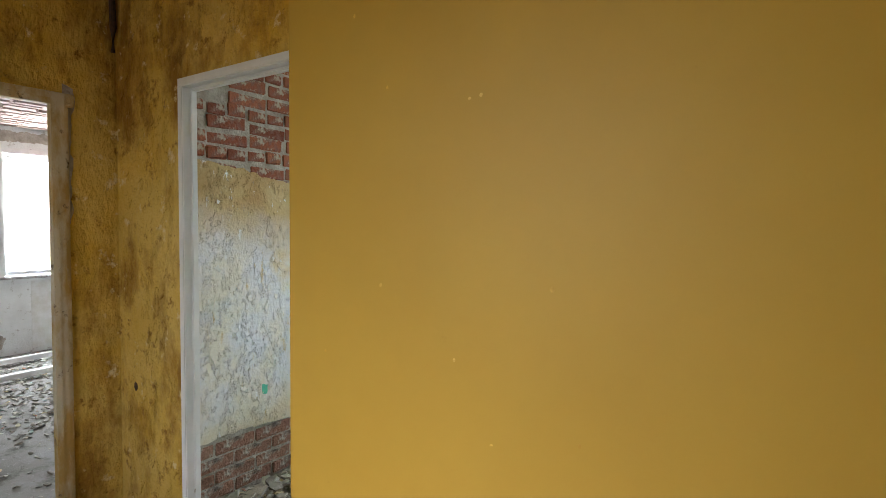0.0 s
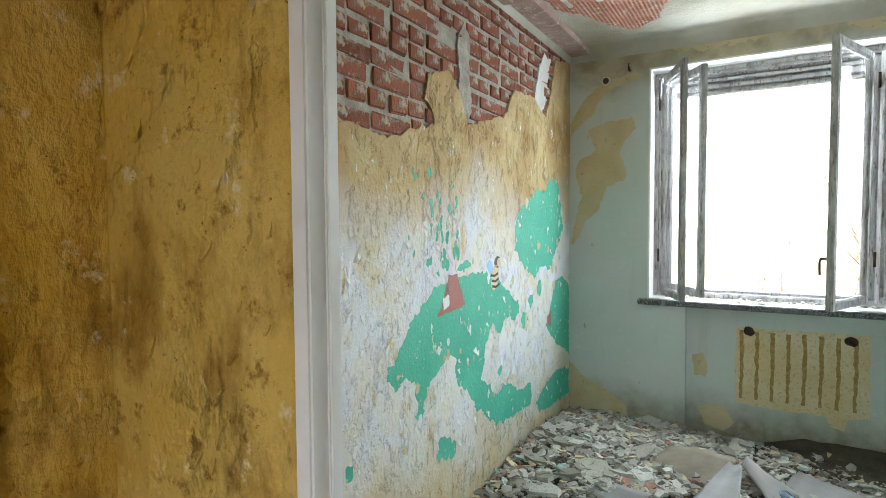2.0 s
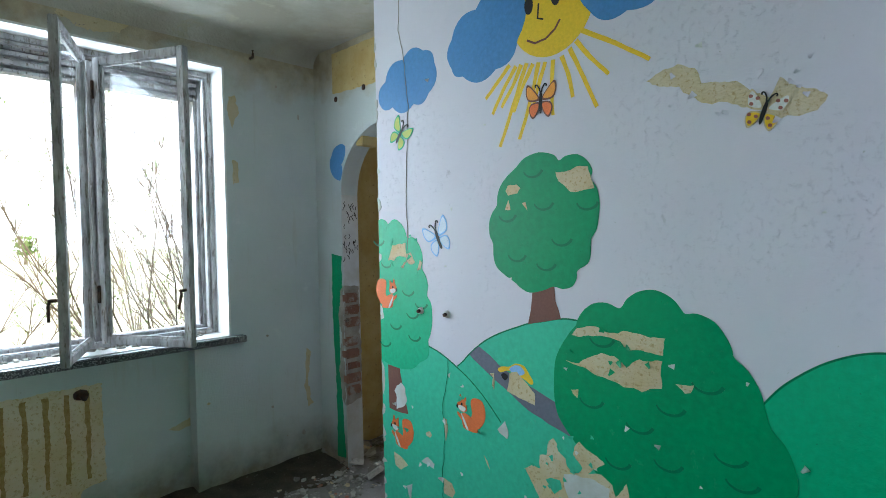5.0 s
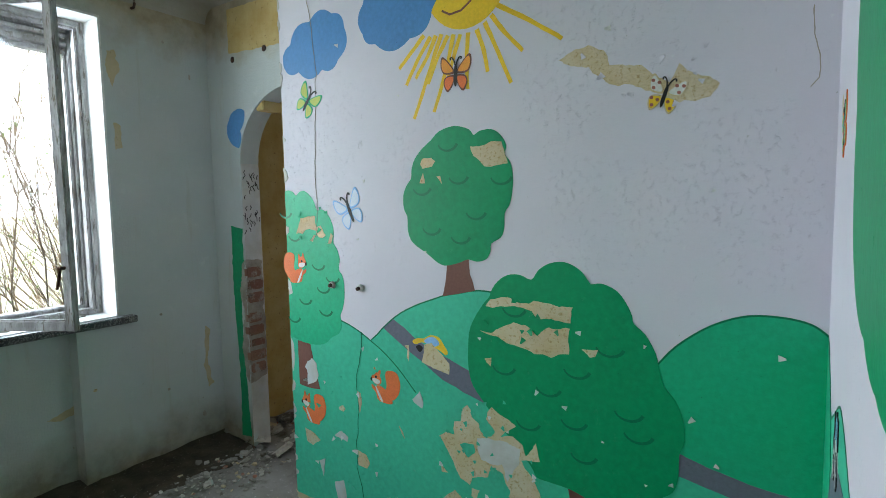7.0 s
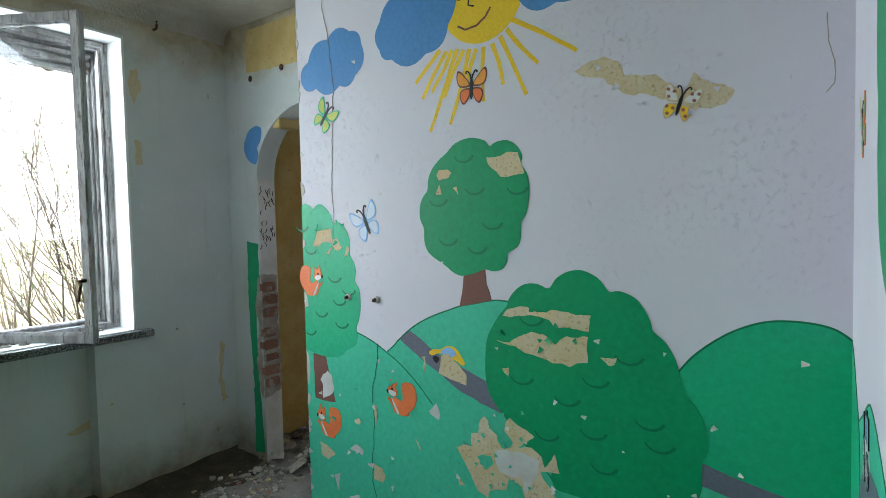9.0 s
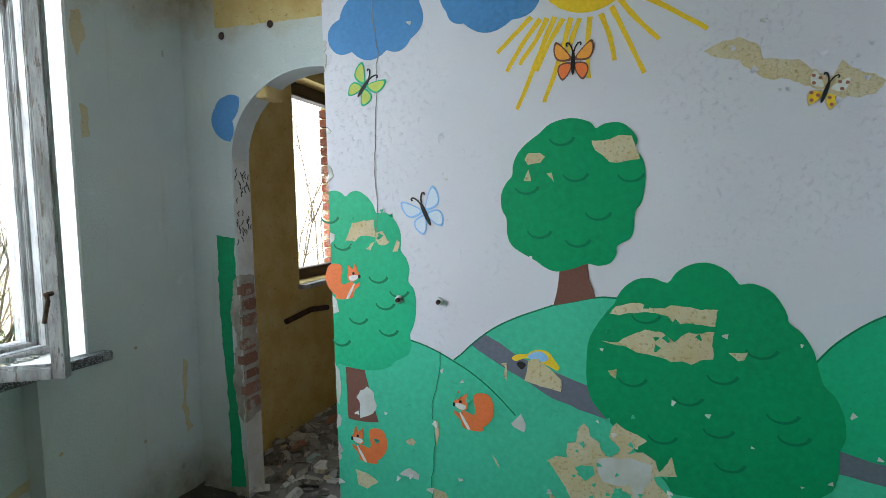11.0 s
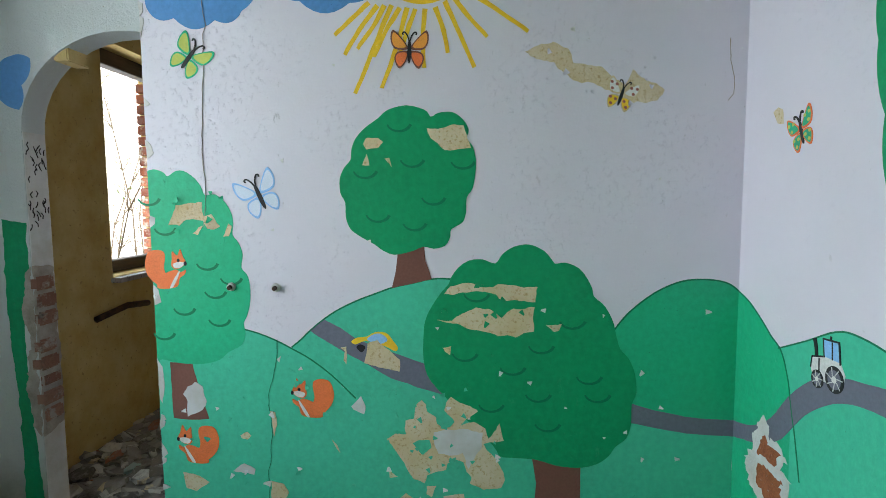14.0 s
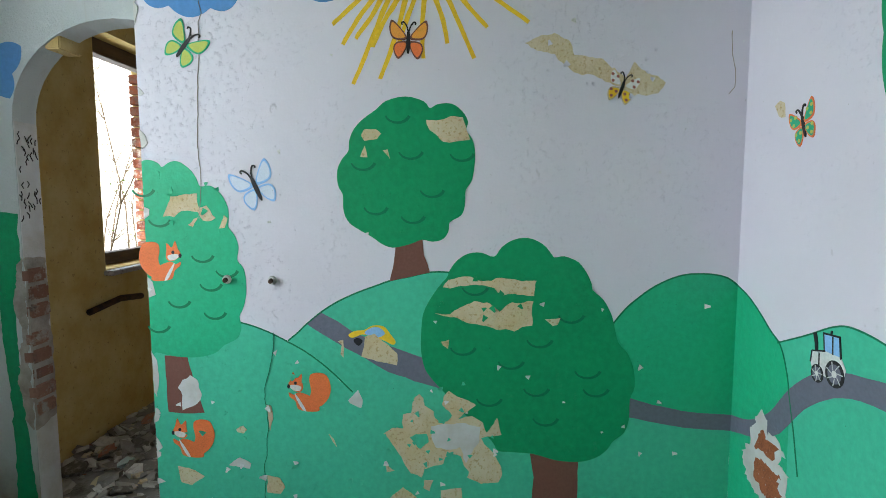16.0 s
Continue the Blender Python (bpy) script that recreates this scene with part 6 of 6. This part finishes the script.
for i in range(26):
    u, v = rg.uniform(-1.35, 0.6), rg.uniform(0.4, 2.3)
    paint("chip_mark", ragged(ring(u, v, rg.uniform(0.003, 0.006), rg.uniform(0.003, 0.006), 6), 0.002, 0.004, i), lambda a, b, d: (a, YP - d, b), 1, M_CORR, wall_s)
for i in range(70):
    lifted(rg.uniform(-2.52, -2.14), rg.uniform(0.3, 2.2), ON_CORR, wall_s, rg.uniform(0.01, 0.03), rg.uniform(150, 210), 0).data.materials[0] = M_CORR

# next room: door leaf, fallen frame, wall holes
dl = thing("door_leaf", "white wooden door standing open into the next room", "door", pose(XE - 0.10, -1.30, 0, 0, 0, 150))
part("panel", boxed(0.0, 0.76, -0.02, 0.02, 0.012, 1.93, 0.004), M_FRAME, dl)
fr = thing("fallen_frame", "white wooden frame lying flat on the rubble", "frame", pose(-6.75, 0.35, 0.03, 0, 0, 4))
for a in ((-0.40, -0.32, -0.9, 1.6), (0.32, 0.40, -0.9, 1.6)):
    part("rail", boxed(a[0], a[1], a[2], a[3], 0, 0.05, 0.005), M_FRAME, fr)
part("stile", boxed(-0.32, 0.32, -0.9, -0.83, 0, 0.05, 0.005), M_FRAME, fr)
for v in (0.98, 2.35):
    so = thing("wall_hole", "round pipe hole in the flaking wall, its depth a dark disc", "pipe hole", pose(X2, 0.25, v), "pipe holes")
    part("rim", tube(bmesh.new(), [(0, 0, 0), (0.012, 0, 0)], [0.055, 0.05], 16), M_MORTAR, so)
    # No hole is cut; a dark disc carries its shade.
    part("cavity", tube(bmesh.new(), [(0.011, 0, 0), (0.014, 0, 0)], [0.035, 0.034], 14), M_IRON, so)
ON_FAR = lambda u, v, d: (X2 + d, u, v)
peel([(-2.3, 2.55), (-2.3, 2.1), (-0.9, 2.12), (-0.3, 2.05), (0.1, 2.10), (0.5, 2.04), (0.7, 2.2), (0.72, 2.42), (1.3, 2.44), (2.8, 2.4), (2.8, 2.55)], ON_FAR, 2, wall_2, 150.0, M_MORTAR, 0.015, "darker plaster band along the wall top")
peel([(0.15, 0.30), (0.35, 0.26), (0.7, 0.36), (0.95, 0.22), (0.9, 0.08), (0.2, 0.1)], ON_FAR, 2, wall_2, 151.0, M_MORTAR, 0.015, "darker plaster patch low on the wall")
part("niche_panel", boxed(X2, X2 + 0.004, 1.20, 2.0, 0.05, 0.84), M_BARE, wall_2)

# ---- things on the floor ----


def heap(x, y):
    """Height of the rubble over the concrete."""
    h = 0.0
    for cx, cy, sx, sy, top in ((-2.55, 2.2, 0.5, 0.9, 0.10), (-2.2, 2.5, 0.7, 0.6, 0.055), (-1.6, 2.3, 0.5, 0.6, 0.03)):
        h += top * math.exp(-((x - cx) / sx) ** 2 - ((y - cy) / sy) ** 2)
    return h


bm = bmesh.new()
n = 26
grid = [[bm.verts.new((XL + 0.002 + i * 0.085, 0.9 + j * (YW - 0.905) / n, heap(XL + i * 0.085, 0.9 + j * (YW - 0.9) / n) - 0.012 + 0.01 * noise.noise((i * 0.6, j * 0.6, 0)))) for j in range(n + 1)] for i in range(n + 1)]
for i in range(n):
    for j in range(n):
        bm.faces.new((grid[i][j], grid[i + 1][j], grid[i + 1][j + 1], grid[i][j + 1]))
# The bed's dark colour stands in for shade between the pieces.
tagged(make("debris_bed", bm, M_EARTH, smooth=True), "bed of brown earth and dust, darkened for the gaps in the rubble", "debris", "", "stuff")


def chip_mesh(rng, thick):
    """A broken plaster slab: an irregular polygon with slanted broken sides."""
    k = rng.randint(5, 8)
    bm = bmesh.new()
    top, low = [], []
    for i in range(k):
        a = 6.283 * (i + rng.uniform(-0.3, 0.3)) / k
        r = rng.uniform(0.6, 1.0)
        top.append(bm.verts.new((r * math.cos(a), 0.72 * r * math.sin(a), thick)))
        q = r * rng.uniform(0.86, 1.1)
        low.append(bm.verts.new((q * math.cos(a), 0.72 * q * math.sin(a), 0)))
    bm.faces.new(top), bm.faces.new(low[::-1])
    for i in range(k):
        bm.faces.new((top[i], low[i], low[(i + 1) % k], top[(i + 1) % k]))
    me = bpy.data.meshes.new("plaster_fragment")
    bmesh.ops.recalc_face_normals(bm, faces=bm.faces)
    bm.to_mesh(me)
    bm.free()
    me.materials.append(M_CHIP)
    return me


rng = random.Random(21)
CHIPS = [chip_mesh(rng, rng.uniform(0.16, 0.4)) for _ in range(14)]
LABELS = ("broken slab of old wall plaster on the rubble heap", "grey-white plaster fragment lying on the floor")


def chip_at(x, y, size, lift=0.0, tilt=16):
    ob = tagged(new("plaster_fragment", rng.choice(CHIPS)), LABELS[0] if size > 0.06 else LABELS[1], "plaster fragment", "plaster fragments")
    m = pose(x, y, heap(x, y) + lift, rng.uniform(-tilt, tilt), rng.uniform(-tilt, tilt), rng.uniform(0, 360))
    ob.matrix_world = m @ Matrix.Diagonal((size, size, min(size, 0.06), 1))
    return ob


def density(x, y):
    """How thickly the rubble lies: deep by the west wall, thinning to bare floor by the arch."""
    d = 1.0 if x < -1.9 else max(0.0, 1.0 - (x + 1.9) / 1.05)
    if y < 1.2:
        d *= max(0.0, (y - 0.35) / 0.85) if x < -2.1 else max(0.0, (y - 0.7) / 0.5)
    return d


count = 0
while count < 270:
    x, y = rng.uniform(XL + 0.06, -0.8), rng.uniform(0.3, YW - 0.06)
    if rng.random() < density(x, y) * (1.0 if x < -1.6 else 0.5):
        chip_at(x, y, rng.choice((0.025, 0.03, 0.035, 0.045, 0.06, 0.085)) * rng.uniform(0.8, 1.25), rng.uniform(-0.004, 0.014))
        count += 1
for x, y, s in ((-2.45, 1.72, 0.13), (-2.30, 2.05, 0.12), (-2.62, 1.2, 0.14), (-2.6, 0.75, 0.12), (-2.66, 0.45, 0.10), (-2.2, 1.65, 0.11), (-1.72, 1.78, 0.09), (-1.25, 2.0, 0.09), (-2.58, 2.45, 0.10), (-1.1, 2.35, 0.08)):
    chip_at(x, y, s, 0.012, 10)


def crumbs(name, area, amount, lo, hi, want, label):
    """Small loose rubble as one mesh."""
    vs, fs = [], []
    made = 0
    while made < amount:
        x, y = rng.uniform(area[0], area[1]), rng.uniform(area[2], area[3])
        if rng.random() > want(x, y):
            continue
        made += 1
        s = lo + (hi - lo) * rng.random() ** 2.2
        m = pose(x, y, (heap(x, y) if x > XL else 0.0) + s * rng.uniform(0.0, 0.35), rng.uniform(-30, 30), rng.uniform(-30, 30), rng.uniform(0, 360))
        b = len(vs)
        k = 5
        for h, f in ((0.0, 1.0), (rng.uniform(0.12, 0.45), 0.9)):
            for i in range(k):
                a = 6.283 * (i + rng.uniform(-.25, .25)) / k
                r = s * f * rng.uniform(0.75, 1.25)
                vs.append(m @ Vector((r * math.cos(a), 0.75 * r * math.sin(a), h * s)))
        fs.append([b + i for i in range(k)][::-1]), fs.append([b + k + i for i in range(k)])
        for i in range(k):
            fs.append([b + i, b + (i + 1) % k, b + k + (i + 1) % k, b + k + i])
    me = bpy.data.meshes.new(name)
    me.from_pydata([tuple(v) for v in vs], [], fs)
    me.update()
    me.materials.append(M_RUBBLE)
    return tagged(new(name, me), label, "rubble", "", "stuff")


crumbs("rubble", (XL + 0.02, -0.75, 0.25, YW - 0.02), 8500, 0.007, 0.042, density, "loose plaster crumbs and grit heaped by the wall")
crumbs("rubble", (-1.9, 0.25, 0.9, YW - 0.02), 2600, 0.002, 0.011, lambda x, y: 0.12 + 0.88 * max(0.0, 1.0 - abs(x + 1.1) / 0.75), "fine grit scattered over the bare concrete")
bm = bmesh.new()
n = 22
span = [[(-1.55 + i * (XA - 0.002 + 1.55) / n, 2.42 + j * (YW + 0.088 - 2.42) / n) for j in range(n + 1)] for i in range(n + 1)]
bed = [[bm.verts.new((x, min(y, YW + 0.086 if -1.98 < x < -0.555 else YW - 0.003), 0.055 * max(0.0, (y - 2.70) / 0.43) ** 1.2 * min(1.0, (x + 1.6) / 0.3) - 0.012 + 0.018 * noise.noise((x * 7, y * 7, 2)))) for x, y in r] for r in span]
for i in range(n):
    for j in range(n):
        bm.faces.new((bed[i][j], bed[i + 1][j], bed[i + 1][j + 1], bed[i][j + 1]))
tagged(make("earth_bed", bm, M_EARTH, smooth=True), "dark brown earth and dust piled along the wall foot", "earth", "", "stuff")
crumbs("rubble", (-1.5, XA - 0.03, 2.45, YW - 0.03), 900, 0.003, 0.016, lambda x, y: 0.5, "small crumbs in the earth under the window")
crumbs("rubble", (-0.5, XA, 2.5, YW - 0.02), 260, 0.006, 0.03, lambda x, y: max(0.0, (x + 0.5) / 0.8), "plaster crumbs lying by the arch")
crumbs("rubble", (XA, 1.6, 1.6, YW - 0.02), 700, 0.015, 0.08, lambda x, y: 0.8, "dark rubble heaped in the room behind the arch")
crumbs("rubble", (X2 + 0.1, XE - 0.3, -1.6, 1.9), 6500, 0.006, 0.032, lambda x, y: 1.0 if x < -5.2 else max(0.12, (-4.2 - x) / 1.0 if x < -4.2 else 0.12), "rubble of plaster and tile on the next room's floor")

crumbs("rubble", (XL + 0.02, -2.1, -0.22, 1.3), 1500, 0.008, 0.05, lambda x, y: max(0.0, 1.0 - (x - XL) / 0.75), "plaster crumbs banked against the wall foot")

# buckled sheet of floor covering: three leaves round one fold


def leaf(name, a, b, c, d, bulge, material, parent, label=""):
    """A bent quad a-b-c-d (a-b below, d-c above) with its middle pushed out along the normal."""
    A, B, C, D = (Vector(p) for p in (a, b, c, d))
    nrm = (B - A).cross(D - A).normalized()
    bm = bmesh.new()
    rows = []
    for i in range(13):
        u = i / 12
        row = []
        for j in range(9):
            v = j / 8
            p = A.lerp(B, u).lerp(D.lerp(C, u), v) + nrm * bulge * math.sin(3.1416 * u) * (0.35 + 0.65 * v)
            row.append(bm.verts.new(p + Vector((0, 0, 0.006 * noise.noise(p * 14)))))
        rows.append(row)
    for i in range(12):
        for j in range(8):
            bm.faces.new((rows[i][j], rows[i + 1][j], rows[i + 1][j + 1], rows[i][j + 1]))
    ob = part(name, bm, material, parent, label, True)
    ob.modifiers.new("thickness", "SOLIDIFY").thickness = 0.004
    return ob


li = thing("linoleum_sheet", "buckled grey sheet of old linoleum on the rubble", "linoleum", pose(0, 0, 0.035))
leaf("back_leaf", (-2.13, 2.20, 0.012), (-1.73, 2.22, 0.03), (-1.644, 2.42, 0.122), (-1.99, 2.45, 0.120), 0.03, M_LINOB, li, "brown underside turned up")
leaf("front_leaf", (-1.90, 1.77, 0.012), (-1.62, 1.88, 0.03), (-1.615, 2.39, 0.124), (-1.68, 2.39, 0.118), -0.02, M_LINO, li, "pale grey face")
leaf("side_leaf", (-1.45, 2.12, 0.01), (-1.36, 2.38, 0.02), (-1.60, 2.46, 0.122), (-1.625, 2.37, 0.124), 0.04, M_LINO, li, "pale grey face")


def scrap(x, y, w, h, turn, curl, label):
    bm = bmesh.new()
    rows = []
    for i in range(9):
        t = i / 8
        row = []
        for j in range(6):
            s = j / 5
            jag = 0.06 * noise.noise((x * 9 + t * 3, s * 3, 0))
            row.append(bm.verts.new(((t - 0.5) * w + jag * w, (s - 0.5) * h * (0.75 + 0.4 * t) + jag * h, 0.006 + curl * (t ** 2) * 0.5 + curl * 0.4 * s * s)))
        rows.append(row)
    for i in range(8):
        for j in range(5):
            bm.faces.new((rows[i][j], rows[i + 1][j], rows[i + 1][j + 1], rows[i][j + 1]))
    ob = tagged(make("linoleum_scrap", bm, M_LINO, smooth=True), label, "linoleum", "linoleum scraps")
    ob.matrix_world = pose(x, y, heap(x, y) + 0.012, 0, 0, turn)
    ob.modifiers.new("thickness", "SOLIDIFY").thickness = 0.003
    return ob


scrap(-1.30, 2.08, 0.22, 0.18, 20, 0.06, "torn grey linoleum scrap bent up at one edge")
scrap(-2.15, 1.86, 0.26, 0.20, -25, 0.03, "torn grey linoleum scrap on the rubble")
scrap(-1.30, 2.42, 0.34, 0.28, 60, 0.03, "torn greenish linoleum scrap on the grit")
scrap(-1.29, 1.75, 0.18, 0.13, 35, 0.07, "small curled linoleum scrap on the concrete")
scrap(-1.05, 2.25, 0.24, 0.16, 10, 0.02, "flat linoleum scrap on the grit")

bd = thing("wooden_board", "dark rotten wooden board lying across the rubble", "board", pose(-1.88, 1.70, heap(-1.88, 1.7) + 0.012, 0, 1.5, 2))
part("plank", boxed(-0.36, 0.36, -0.075, 0.075, 0, 0.035, 0.005), M_BOARD, bd)
part("batten", boxed(-0.34, 0.30, 0.030, 0.062, 0.0345, 0.058, 0.004), M_BOARD, bd)
sl = thing("plaster_slab", "thick white-faced plaster slab propped on the rubble", "plaster slab", pose(-1.49, 1.87, heap(-1.49, 1.87) + 0.03, 14, 8, -28) @ Matrix.Scale(0.82, 4))
pts = ragged([(-0.13, 0.10), (0.0, 0.12), (0.12, 0.07), (0.15, -0.06), (0.03, -0.13), (-0.12, -0.05)], 0.008, 0.02, 160)
part("face", slab(bmesh.new(), pts, lambda u, v, d: (u, v, d), 0.035, 0.045), M_BARE, sl, "pale blue-white painted face")
part("core", slab(bmesh.new(), [(u * 0.97, v * 0.97) for u, v in pts], lambda u, v, d: (u, v, d), 0.0, 0.035), M_CHIP, sl)
bo = thing("plastic_bottle", "crushed dark plastic drink bottle on the rubble", "bottle", pose(-1.39, 2.20, heap(-1.39, 2.20) + 0.04, 0, 0, -62))
part("body", tube(bmesh.new(), [(-0.10, 0, 0), (-0.095, 0, 0), (-0.05, 0, 0.003), (-0.03, 0, 0), (0.02, 0.004, 0), (0.045, 0, 0.002), (0.075, 0, 0), (0.10, 0, 0)], [0.024, 0.031, 0.028, 0.032, 0.027, 0.032, 0.025, 0.012], 14), M_BOTTLE, bo, smooth=True)
part("cap", tube(bmesh.new(), [(0.098, 0, 0), (0.118, 0, 0)], [0.015, 0.015], 12), M_BLUE, bo)

# ---- bricks of the west wall, laid in stretchers with header courses ----
BL, BH, BJ = 0.245, 0.066, 0.012
meshes = []
for L in (BL, 0.115):
    for s in range(4):
        rgb = random.Random(s + int(L * 1000))
        bm = boxed(-0.03, 0.0, 0.0, L, 0.0, BH, 0.005)
        for v in bm.verts:
            v.co += Vector((rgb.uniform(-.004, .003), rgb.uniform(-.004, .004), rgb.uniform(-.003, .003)))
        me = bpy.data.meshes.new("brick")
        bmesh.ops.recalc_face_normals(bm, faces=bm.faces)
        bm.to_mesh(me)
        bm.free()
        me.materials.append(M_BRICK)
        meshes.append(me)


def under(y):
    """Height of the plaster's torn edge."""
    for a, b in zip(TOP, TOP[1:]):
        if a[0] <= y <= b[0]:
            return a[1] + (b[1] - a[1]) * (y - a[0]) / max(1e-6, b[0] - a[0])
    return 2.6


row = 0
rng = random.Random(4)
z = 1.70
while z < HZ - 0.06:
    y = YI + 0.01 - (0.12 if row % 2 else 0.0)
    while y < YW - 0.05:
        header = row % 3 == 2 or rng.random() < 0.18
        L = 0.115 if header else BL
        if y > YI and y + L < YW and z + BH > min(under(y + 0.02), under(y + L - 0.02), under(y + L / 2)) - 0.02 and rng.random() > 0.02:
            b = new("brick", rng.choice(meshes[4:] if header else meshes[:4]))
            b.parent = wall_w
            b.location = (XL - 0.009 + rng.uniform(-0.004, 0.005), y + rng.uniform(-0.006, 0.006), z + rng.uniform(-0.005, 0.005))
            b.rotation_euler = (radians(rng.uniform(-1.8, 1.8)), 0, radians(rng.uniform(-1.5, 1.5)))
            b.scale = (1, rng.uniform(0.88, 1.02), rng.uniform(0.88, 1.08))
        y += L + BJ
    z += BH + BJ
    row += 1
foot_meshes = [me.copy() for me in meshes[:4]]
for me in foot_meshes:
    me.materials[0] = M_BRICKD
for i in range(4):
    for j in range(5):
        b = new("brick", rng.choice(foot_meshes))
        b.parent = wall_w
        b.location = (XL - 0.008 + rng.uniform(-0.004, 0.004), -0.2 + j * (BL + BJ) - (0.12 if i % 2 else 0) + 0.12, 0.02 + i * (BH + BJ))
